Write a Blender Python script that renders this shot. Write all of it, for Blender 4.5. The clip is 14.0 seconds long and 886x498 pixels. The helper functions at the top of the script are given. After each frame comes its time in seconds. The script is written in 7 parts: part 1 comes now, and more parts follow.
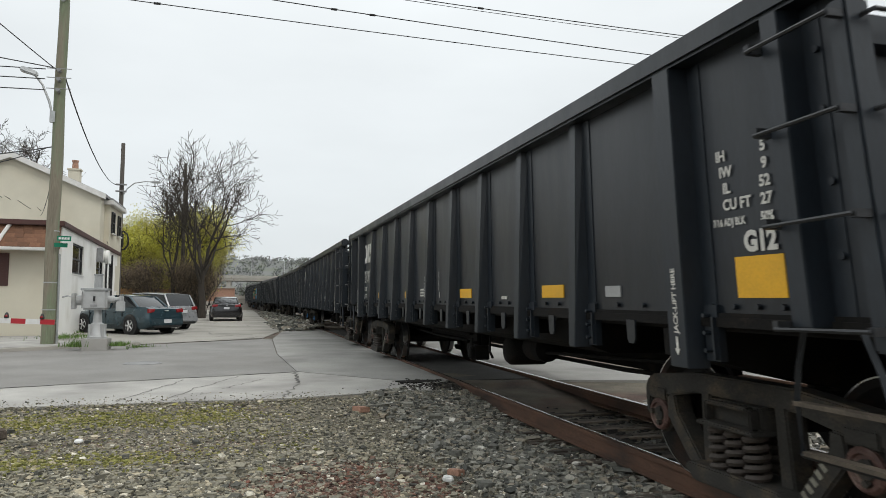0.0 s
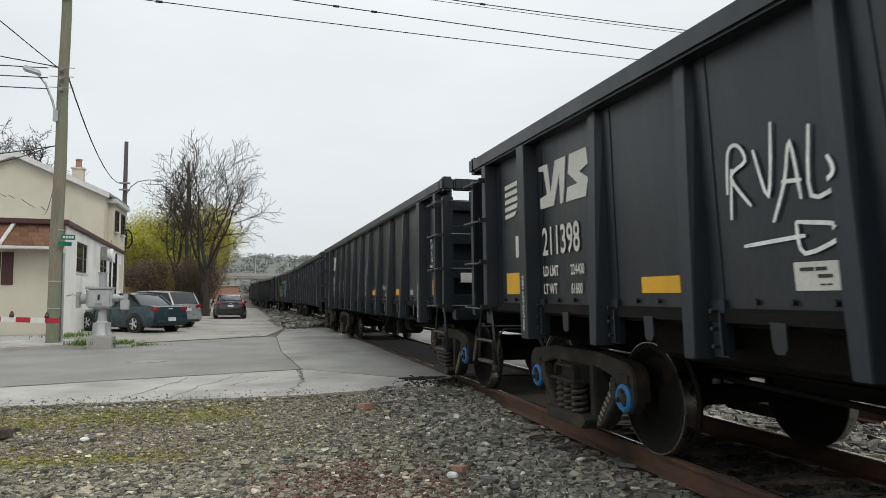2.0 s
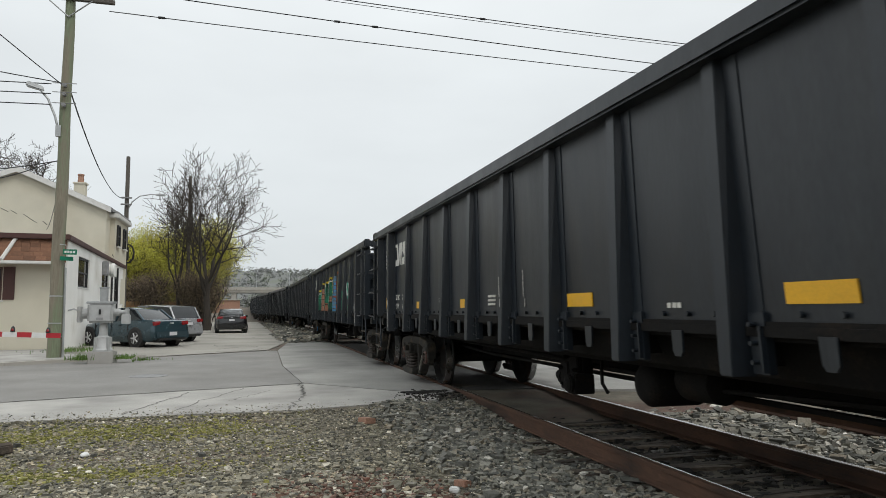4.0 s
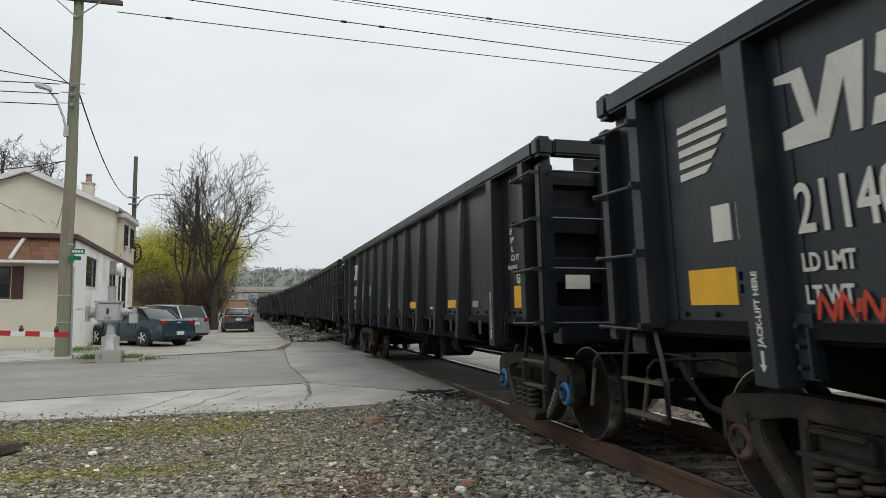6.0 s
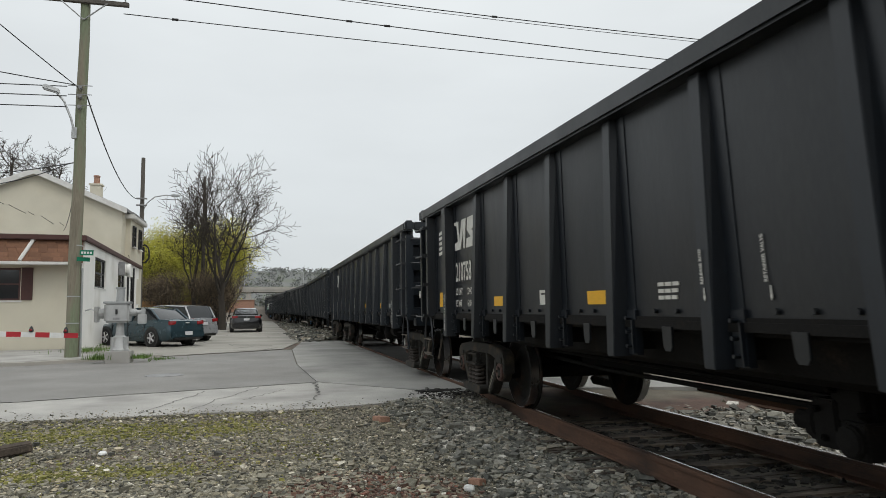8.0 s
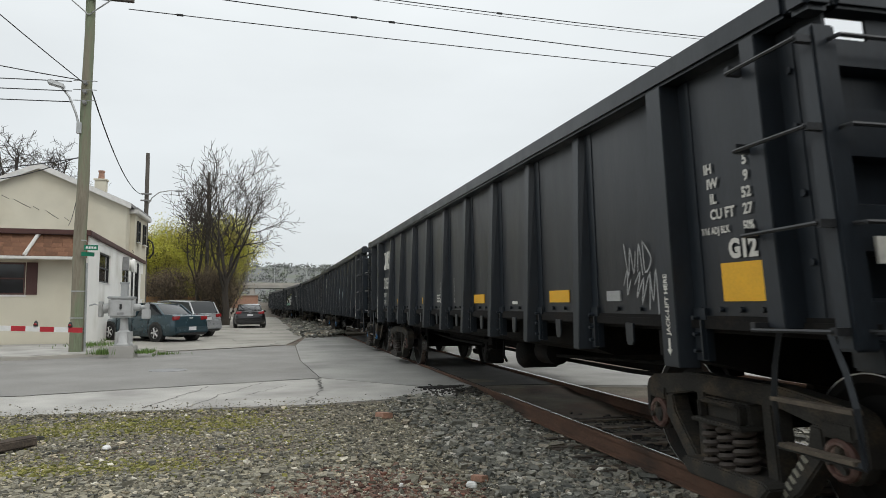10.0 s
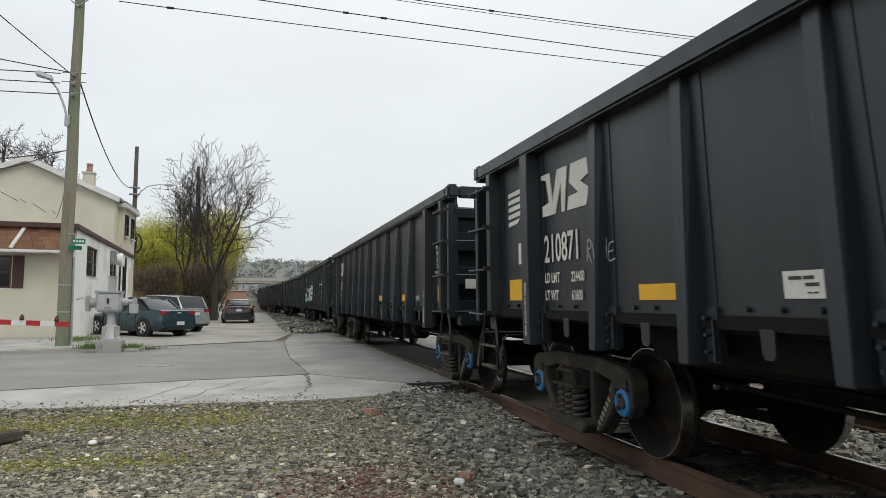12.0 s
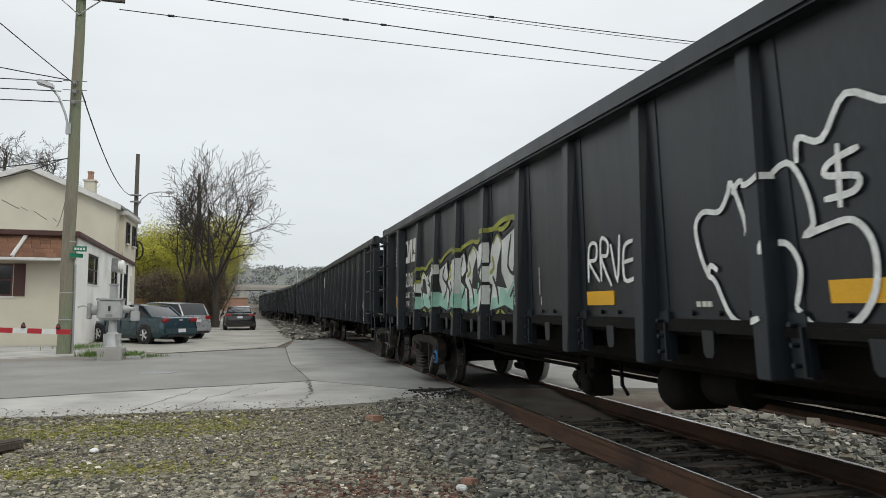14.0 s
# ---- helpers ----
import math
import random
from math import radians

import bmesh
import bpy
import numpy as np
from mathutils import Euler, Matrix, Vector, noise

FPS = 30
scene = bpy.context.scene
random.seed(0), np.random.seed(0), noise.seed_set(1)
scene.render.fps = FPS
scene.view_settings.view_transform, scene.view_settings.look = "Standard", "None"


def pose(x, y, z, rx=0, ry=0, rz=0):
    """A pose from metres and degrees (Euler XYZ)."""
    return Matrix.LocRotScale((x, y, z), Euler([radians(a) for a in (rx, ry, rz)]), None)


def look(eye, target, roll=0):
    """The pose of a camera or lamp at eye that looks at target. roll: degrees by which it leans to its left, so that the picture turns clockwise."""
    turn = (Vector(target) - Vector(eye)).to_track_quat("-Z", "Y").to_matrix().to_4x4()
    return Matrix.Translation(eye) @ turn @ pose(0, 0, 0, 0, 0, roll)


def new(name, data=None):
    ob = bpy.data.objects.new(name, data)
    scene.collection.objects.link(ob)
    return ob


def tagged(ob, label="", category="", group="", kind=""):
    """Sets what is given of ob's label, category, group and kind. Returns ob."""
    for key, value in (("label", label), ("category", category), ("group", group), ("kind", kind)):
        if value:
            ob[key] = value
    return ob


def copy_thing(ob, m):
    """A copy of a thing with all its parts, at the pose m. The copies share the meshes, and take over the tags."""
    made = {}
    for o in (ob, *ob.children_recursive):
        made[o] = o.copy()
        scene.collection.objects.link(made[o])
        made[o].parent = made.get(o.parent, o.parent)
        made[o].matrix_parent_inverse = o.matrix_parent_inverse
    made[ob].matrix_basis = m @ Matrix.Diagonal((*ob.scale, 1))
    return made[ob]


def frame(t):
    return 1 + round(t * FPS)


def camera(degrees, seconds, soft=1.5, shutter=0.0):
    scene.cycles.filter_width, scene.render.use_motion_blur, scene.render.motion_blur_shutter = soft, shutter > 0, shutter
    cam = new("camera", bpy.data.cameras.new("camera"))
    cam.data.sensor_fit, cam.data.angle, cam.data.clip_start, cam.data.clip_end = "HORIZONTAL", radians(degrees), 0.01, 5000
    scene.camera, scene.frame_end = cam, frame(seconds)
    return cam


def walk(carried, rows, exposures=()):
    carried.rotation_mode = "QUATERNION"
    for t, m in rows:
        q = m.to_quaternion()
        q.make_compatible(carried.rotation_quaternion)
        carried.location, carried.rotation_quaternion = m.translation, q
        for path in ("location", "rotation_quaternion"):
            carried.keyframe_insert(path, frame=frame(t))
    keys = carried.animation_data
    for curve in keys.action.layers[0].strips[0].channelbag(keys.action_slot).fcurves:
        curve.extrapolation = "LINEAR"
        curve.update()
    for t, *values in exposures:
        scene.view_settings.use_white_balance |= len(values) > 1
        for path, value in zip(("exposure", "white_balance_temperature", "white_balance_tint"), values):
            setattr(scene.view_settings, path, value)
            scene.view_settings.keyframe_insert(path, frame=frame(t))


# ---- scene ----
from functools import lru_cache

EYE = 1.29          # camera height over the rail tops, which are z = 0
TRACK_X = 4.09      # middle of the near track; it runs along +y
TRACK2_X = 7.82
SPEED = 13.28       # metres a second, towards the camera
CAR_PITCH = 16.6    # coupled length of one gondola
CAR_LEN = 15.4

cam = camera(64.2, 14.0, soft=0.75, shutter=0.68)
# a phone's sensor reads its rows one after another, from the top down
scene.cycles.rolling_shutter_type, scene.cycles.rolling_shutter_duration = 'TOP', 0.06
walk(cam, [
    (0, pose(0, 0, EYE, 94.117, -0.344, -15.673)),
    (0.5, pose(0, 0, EYE, 93.884, -0.212, -15.614)),
    (1, pose(0, 0, EYE, 93.649, -0.085, -15.537)),
    (1.5, pose(0, 0, EYE, 93.616, 0.000, -15.485)),
    (2, pose(0, 0, EYE, 93.850, -0.056, -15.388)),
    (2.5, pose(0, 0, EYE, 94.313, -0.025, -15.372)),
    (3, pose(0, 0, EYE, 94.796, 0.134, -15.540)),
    (5.5, pose(0, 0, EYE, 94.974, 0.118, -14.761)),
    (6, pose(0, 0, EYE, 94.913, 0.069, -14.767)),
    (6.5, pose(0, 0, EYE, 95.100, -0.014, -14.709)),
    (7, pose(0, 0, EYE, 95.131, 0.093, -14.546)),
    (7.5, pose(0, 0, EYE, 94.988, 0.307, -14.340)),
    (8, pose(0, 0, EYE, 94.816, 0.415, -14.175)),
    (10.5, pose(0, 0, EYE, 94.413, 0.042, -13.891)),
    (11, pose(0, 0, EYE, 94.271, -0.114, -14.351)),
    (11.5, pose(0, 0, EYE, 94.296, -0.297, -14.472)),
    (12, pose(0, 0, EYE, 94.314, -0.384, -14.763)),
    (12.5, pose(0, 0, EYE, 94.302, -0.344, -14.861)),
    (13, pose(0, 0, EYE, 94.587, -0.267, -14.752)),
    (13.5, pose(0, 0, EYE, 94.700, -0.155, -14.673)),
    (14, pose(0, 0, EYE, 94.780, -0.090, -14.656)),
], exposures=[(0, 0.08), (1, 0.1), (2.5, 0.0), (6, -0.03), (8, -0.1), (11, 0.06), (14, 0.0)])

# ---- light: an overcast spring day ----
world = bpy.data.worlds.new("overcast_sky")
scene.world = world
world.use_nodes = True
wt = world.node_tree
wt.nodes.clear()
w_out = wt.nodes.new("ShaderNodeOutputWorld")
w_bg = wt.nodes.new("ShaderNodeBackground")
w_sky = wt.nodes.new("ShaderNodeTexSky")
w_sky.sky_type = 'NISHITA'
w_sky.sun_disc = False
w_sky.sun_elevation, w_sky.sun_rotation = radians(56), radians(140)
w_sky.air_density, w_sky.dust_density = 1.0, 4.0
w_geo = wt.nodes.new("ShaderNodeTexCoord")
w_sep = wt.nodes.new("ShaderNodeSeparateXYZ")
wt.links.new(w_geo.outputs["Generated"], w_sep.inputs[0])
w_ramp = wt.nodes.new("ShaderNodeValToRGB")       # cloud cover: brighter overhead
w_ramp.color_ramp.elements[0].position, w_ramp.color_ramp.elements[0].color = 0.0, (7.1, 7.55, 7.75, 1)
w_ramp.color_ramp.elements[1].position, w_ramp.color_ramp.elements[1].color = 1.0, (12.2, 12.6, 12.6, 1)
e = w_ramp.color_ramp.elements.new(0.3)
e.color = (7.7, 8.1, 8.25, 1)
wt.links.new(w_sep.outputs["Z"], w_ramp.inputs[0])
w_noise = wt.nodes.new("ShaderNodeTexNoise")
w_noise.inputs["Scale"].default_value, w_noise.inputs["Detail"].default_value = 2.2, 5
w_map = wt.nodes.new("ShaderNodeMapping")
w_map.inputs["Scale"].default_value = (1, 1, 3)
wt.links.new(w_geo.outputs["Generated"], w_map.inputs[0])
wt.links.new(w_map.outputs[0], w_noise.inputs[0])
w_rng = wt.nodes.new("ShaderNodeMapRange")
w_rng.inputs[1].default_value, w_rng.inputs[2].default_value = 0.3, 0.7
w_rng.inputs[3].default_value, w_rng.inputs[4].default_value = 0.94, 1.06
wt.links.new(w_noise.outputs["Fac"], w_rng.inputs[0])
w_mul = wt.nodes.new("ShaderNodeVectorMath")
w_mul.operation = 'SCALE'
wt.links.new(w_ramp.outputs[0], w_mul.inputs[0])
wt.links.new(w_rng.outputs[0], w_mul.inputs["Scale"])
w_mix = wt.nodes.new("ShaderNodeMixRGB")
w_mix.inputs[0].default_value = 0.93
wt.links.new(w_sky.outputs[0], w_mix.inputs[1])
wt.links.new(w_mul.outputs[0], w_mix.inputs[2])
wt.links.new(w_mix.outputs[0], w_bg.inputs[0])
w_bg.inputs[1].default_value = 0.108
wt.links.new(w_bg.outputs[0], w_out.inputs[0])

sun_data = bpy.data.lights.new("sun", 'SUN')
sun_data.energy, sun_data.angle, sun_data.color = 0.8, radians(25), (1.0, 0.97, 0.93)
sun = new("sun", sun_data)
sun.matrix_basis = look((22, -26, 50), (0, 10, 0))


# ---- materials ----
def material(name, colour, rough=0.6, metal=0.0, var=0.25, scale=6.0, fine=60.0, bump=0.1, second=None,
             cover=(0.5, 0.65), spec=0.5, patch=1.2, per_object=0.0, stretch=(1, 1, 1), coat=0.0, dents=0.0):
    """A procedural surface: base colour, grain, larger blotches and, where given, a second colour in patches."""
    m = bpy.data.materials.new(name)
    m.use_nodes = True
    nt = m.node_tree
    b = nt.nodes["Principled BSDF"]
    tc = nt.nodes.new("ShaderNodeTexCoord")
    mp = nt.nodes.new("ShaderNodeMapping")
    mp.inputs["Scale"].default_value = stretch
    nt.links.new(tc.outputs["Object"], mp.inputs[0])

    def noise_tex(s, detail=5):
        n = nt.nodes.new("ShaderNodeTexNoise")
        n.inputs["Scale"].default_value, n.inputs["Detail"].default_value = s, detail
        nt.links.new(mp.outputs[0], n.inputs[0])
        return n.outputs["Fac"]

    def ranged(src, a0, a1, b0, b1):
        r = nt.nodes.new("ShaderNodeMapRange")
        for i, v in enumerate((a0, a1, b0, b1), 1):
            r.inputs[i].default_value = v
        nt.links.new(src, r.inputs[0])
        return r.outputs[0]

    def maths(op, a, c):
        n = nt.nodes.new("ShaderNodeMath")
        n.operation = op
        for i, v in enumerate((a, c)):
            if isinstance(v, (int, float)):
                n.inputs[i].default_value = v
            else:
                nt.links.new(v, n.inputs[i])
        return n.outputs[0]

    big, small = noise_tex(scale), noise_tex(fine)
    f = maths('MULTIPLY', ranged(big, 0.25, 0.75, 1 - var, 1 + var), ranged(small, 0.25, 0.75, 1 - var * 0.7, 1 + var * 0.7))
    if per_object:
        oi = nt.nodes.new("ShaderNodeObjectInfo")
        f = maths('MULTIPLY', f, ranged(oi.outputs["Random"], 0, 1, 1 - per_object, 1 + per_object))
    base = nt.nodes.new("ShaderNodeRGB")
    base.outputs[0].default_value = (*colour, 1)
    col = base.outputs[0]
    if second:
        mx = nt.nodes.new("ShaderNodeMixRGB")
        mx.inputs[2].default_value = (*second, 1)
        nt.links.new(col, mx.inputs[1])
        p = maths('MULTIPLY', noise_tex(patch, 6), ranged(small, 0.2, 0.8, 0.85, 1.15))
        nt.links.new(ranged(p, cover[0], cover[1], 0, 1), mx.inputs[0])
        col = mx.outputs[0]
    vm = nt.nodes.new("ShaderNodeVectorMath")
    vm.operation = 'SCALE'
    nt.links.new(col, vm.inputs[0])
    nt.links.new(f, vm.inputs["Scale"])
    nt.links.new(vm.outputs[0], b.inputs["Base Color"])
    nt.links.new(ranged(big, 0.3, 0.7, max(0.02, rough - 0.08), min(1, rough + 0.08)), b.inputs["Roughness"])
    b.inputs["Metallic"].default_value = metal
    b.inputs["Specular IOR Level"].default_value = spec
    b.inputs["Coat Weight"].default_value = coat
    if bump:
        bn = nt.nodes.new("ShaderNodeBump")
        bn.inputs["Strength"].default_value, bn.inputs["Distance"].default_value = bump, 0.01
        nt.links.new(small, bn.inputs["Height"])
        nt.links.new(bn.outputs[0], b.inputs["Normal"])
        if dents:
            dn = nt.nodes.new("ShaderNodeBump")
            dn.inputs["Strength"].default_value, dn.inputs["Distance"].default_value = dents, 0.05
            nt.links.new(noise_tex(1.7, 2), dn.inputs["Height"])
            nt.links.new(dn.outputs[0], bn.inputs["Normal"])
    return m


def glass(name, tint=(0.03, 0.035, 0.04)):
    return material(name, tint, rough=0.06, var=0.1, bump=0, spec=0.7)


M_BLACK = material("black_freight_paint", (0.0085, 0.0125, 0.0175), 0.38, var=0.35, scale=1.6, fine=35, bump=0.08,
                   second=(0.017, 0.0205, 0.0235), cover=(0.5, 0.72), spec=0.52, patch=0.9, stretch=(1, 1, 0.35), per_object=0.1, dents=0.45)
M_FRESH = material("newer_black_freight_paint", (0.006, 0.0085, 0.012), 0.36, var=0.3, scale=1.6, fine=35, bump=0.08,
                   second=(0.012, 0.0135, 0.015), cover=(0.5, 0.72), spec=0.45, patch=0.9, stretch=(1, 1, 0.35), per_object=0.1, dents=0.25)
M_UNDER = material("grimy_underframe", (0.009, 0.0085, 0.008), 0.85, var=0.4, scale=5, fine=50, bump=0.2,
                   second=(0.02, 0.015, 0.011), cover=(0.55, 0.75), patch=3, spec=0.2)
M_SPRING = material("rusty_spring_steel", (0.05, 0.04, 0.033), 0.75, var=0.35, scale=8, fine=60, bump=0.2)
M_TRUCK = material("dusty_cast_steel", (0.036, 0.034, 0.03), 0.8, var=0.35, scale=6, fine=70, bump=0.25,
                   second=(0.075, 0.058, 0.04), cover=(0.5, 0.72), spec=0.3, patch=5)
M_WHEEL = material("wheel_steel", (0.011, 0.01, 0.009), 0.75, 0.0, var=0.4, scale=7, spec=0.25, second=(0.03, 0.017, 0.011), cover=(0.5, 0.7), patch=4)
M_TREAD = material("polished_tread", (0.5, 0.5, 0.5), 0.3, 1.0, var=0.15)
M_CAPBLUE = material("blue_bearing_cap", (0.03, 0.2, 0.48), 0.5, var=0.3, second=(0.1, 0.09, 0.08), cover=(0.55, 0.7), patch=9)
M_CAPRUST = material("rusty_bearing_cap", (0.09, 0.045, 0.035), 0.7, var=0.4, second=(0.16, 0.12, 0.1), cover=(0.5, 0.7), patch=9)
M_WHITE = material("stencil_white", (0.62, 0.61, 0.56), 0.6, var=0.12, scale=3, fine=40, bump=0)
M_YELLOW = material("yellow_reflector", (0.78, 0.42, 0.015), 0.45, var=0.1, scale=4, fine=60, bump=0.03)
M_RUNG = material("worn_rung_steel", (0.035, 0.037, 0.04), 0.45, 0.4, var=0.3)
M_STEP = material("scuffed_step", (0.085, 0.068, 0.05), 0.7, var=0.4, scale=10)
M_RAIL = material("rusty_rail", (0.105, 0.055, 0.034), 0.85, var=0.35, scale=4, fine=60, bump=0.2, second=(0.032, 0.021, 0.016), cover=(0.5, 0.7), patch=3, stretch=(1, 0.3, 1))
M_RAILTOP = material("polished_rail_head", (0.55, 0.55, 0.56), 0.22, 1.0, var=0.12, stretch=(1, 0.05, 1))
M_TIE = material("weathered_tie", (0.075, 0.059, 0.046), 0.9, var=0.45, scale=5, fine=50, bump=0.5, second=(0.13, 0.105, 0.08), cover=(0.5, 0.7), patch=3, per_object=0.3, stretch=(0.25, 1, 1))
M_ASPHALT = material("worn_asphalt", (0.215, 0.208, 0.195), 0.9, var=0.22, scale=0.8, fine=110, bump=0.3, second=(0.25, 0.243, 0.23), cover=(0.45, 0.7), patch=0.35)
M_CROSS = material("pale_crossing_asphalt", (0.3, 0.295, 0.275), 0.9, var=0.22, scale=0.8, fine=90, bump=0.4, second=(0.18, 0.175, 0.165), cover=(0.5, 0.7), patch=0.5)
M_CONC = material("worn_concrete", (0.37, 0.36, 0.335), 0.9, var=0.24, scale=1.2, fine=70, bump=0.4, second=(0.26, 0.25, 0.235), cover=(0.5, 0.7), patch=0.7)
M_LOT = material("broken_lot_paving", (0.32, 0.305, 0.27), 0.95, var=0.2, scale=0.9, fine=60, bump=0.4, second=(0.22, 0.21, 0.185), cover=(0.48, 0.62), patch=0.45)
M_GRIT = material("grit_and_gravel_bed", (0.13, 0.115, 0.088), 0.95, var=0.45, scale=2.5, fine=90, bump=0.8, second=(0.11, 0.068, 0.052), cover=(0.52, 0.64), patch=0.5)
M_STONE = material("ballast_stone", (0.2, 0.205, 0.2), 0.85, var=0.25, scale=20, fine=120, bump=0.2, per_object=0.0)
M_MOSS = material("moss_and_low_weeds", (0.13, 0.145, 0.03), 0.95, var=0.4, scale=6, fine=60, bump=0.3, second=(0.2, 0.19, 0.06), cover=(0.5, 0.7), patch=2)
M_GRASS = material("spring_grass", (0.09, 0.16, 0.03), 0.8, var=0.4, bump=0)
M_STUCCO = material("cream_stucco", (0.62, 0.58, 0.47), 0.9, var=0.07, scale=0.9, fine=80, bump=0.25, second=(0.55, 0.5, 0.39), cover=(0.5, 0.75), patch=0.5)
M_WHITEWALL = material("white_painted_wall", (0.83, 0.82, 0.78), 0.85, var=0.06, scale=0.8, fine=60, bump=0.2, second=(0.66, 0.64, 0.58), cover=(0.55, 0.75), patch=0.5)
M_SHINGLE = material("brown_roof_shingle", (0.17, 0.085, 0.05), 0.9, var=0.3, scale=5, fine=70, bump=0.4, per_object=0.22)
M_TRIM = material("dark_red_trim", (0.075, 0.03, 0.025), 0.6, var=0.15)
M_TRIMW = material("white_trim", (0.66, 0.65, 0.62), 0.6, var=0.1)
M_ROOFG = material("grey_roofing", (0.25, 0.25, 0.25), 0.85, var=0.2)
M_BRICK = material("chimney_brick", (0.35, 0.2, 0.14), 0.9, var=0.3, scale=12)
M_WINDOW = glass("dark_window_glass", (0.02, 0.023, 0.028))
M_WOOD = material("weathered_pole_wood", (0.25, 0.22, 0.165), 0.9, var=0.3, scale=3, fine=40, bump=0.5, second=(0.16, 0.185, 0.12), cover=(0.42, 0.58), patch=3, stretch=(1, 1, 0.12))
M_WOODD = material("dark_pole_wood", (0.105, 0.094, 0.082), 0.9, var=0.3, scale=3, fine=40, bump=0.5, stretch=(1, 1, 0.12))
M_GALV = material("galvanised_steel", (0.42, 0.43, 0.43), 0.45, 0.6, var=0.15)
M_SILVER = material("silver_relay_paint", (0.42, 0.425, 0.42), 0.55, 0.2, var=0.15, scale=4, second=(0.3, 0.3, 0.28), cover=(0.55, 0.72), patch=2.5)
M_WIRE = material("black_cable", (0.02, 0.02, 0.02), 0.6, var=0.1, bump=0)
M_RED = material("gate_red", (0.42, 0.02, 0.03), 0.5, var=0.12)
M_TANKG = material("dull_grey_tank_paint", (0.1, 0.105, 0.11), 0.6, var=0.2)
M_GWHITE = material("gate_white", (0.7, 0.7, 0.68), 0.5, var=0.1)
M_SIGN = material("street_sign_green", (0.0, 0.17, 0.09), 0.4, var=0.08, bump=0)
M_BARK = material("tree_bark", (0.042, 0.035, 0.028), 0.95, var=0.35, scale=6, fine=40, bump=0.5, stretch=(1, 1, 0.25))
M_TWIG = material("bare_twigs", (0.055, 0.046, 0.037), 0.9, var=0.3, bump=0)
M_LEAF = material("yellow_green_spring_leaves", (0.44, 0.43, 0.04), 0.6, var=0.35, scale=1.5, bump=0, second=(0.26, 0.22, 0.05), cover=(0.5, 0.65), patch=0.5)
M_TAN = material("brown_thicket", (0.16, 0.12, 0.075), 0.9, var=0.35, scale=1, bump=0)
M_FENCE = material("cedar_fence", (0.3, 0.17, 0.075), 0.85, var=0.25, scale=3, per_object=0.15, stretch=(1, 1, 0.2))
M_TEAL = material("teal_car_paint", (0.034, 0.066, 0.082), 0.22, 0.35, var=0.05, bump=0, coat=0.6)
M_GREYCAR = material("grey_car_paint", (0.3, 0.31, 0.32), 0.3, 0.2, var=0.05, bump=0, coat=0.5)
M_BLKCAR = material("black_car_paint", (0.012, 0.012, 0.013), 0.2, 0.0, var=0.05, bump=0, coat=0.7)
M_CARGLASS = glass("car_glass", (0.015, 0.018, 0.02))
M_TYRE = material("tyre_rubber", (0.018, 0.018, 0.018), 0.85, var=0.2)
M_ALLOY = material("alloy_wheel", (0.6, 0.6, 0.6), 0.4, 0.1, var=0.1)
M_TAIL = material("red_tail_lamp", (0.22, 0.01, 0.012), 0.2, var=0.1, bump=0)
M_PLATE = material("pale_plate", (0.6, 0.6, 0.62), 0.5, var=0.1, bump=0)
M_DKPLASTIC = material("dark_plastic", (0.02, 0.02, 0.02), 0.5, var=0.1)
# pale grey base colour stands in for haze over the distant woods
M_FARTREE = material("far_woodland", (0.16, 0.165, 0.16), 0.95, var=0.1, scale=0.15, fine=1.2, bump=0, second=(0.15, 0.165, 0.13), cover=(0.5, 0.6), patch=0.1)
M_BRIDGE = material("bridge_concrete", (0.4, 0.38, 0.34), 0.9, var=0.12, scale=0.4)
M_CRACK = material("dark_seam_filler", (0.13, 0.125, 0.115), 0.9, var=0.3, scale=3)
# crossing asphalt with the shade under the train put into its colour
M_INNER = material("shade_darkened_crossing_asphalt", (0.07, 0.068, 0.064), 0.95, var=0.35, scale=2, fine=80, bump=0.4)
M_BANK = material("dry_bank", (0.17, 0.15, 0.1), 0.95, var=0.3, scale=0.3, fine=4)


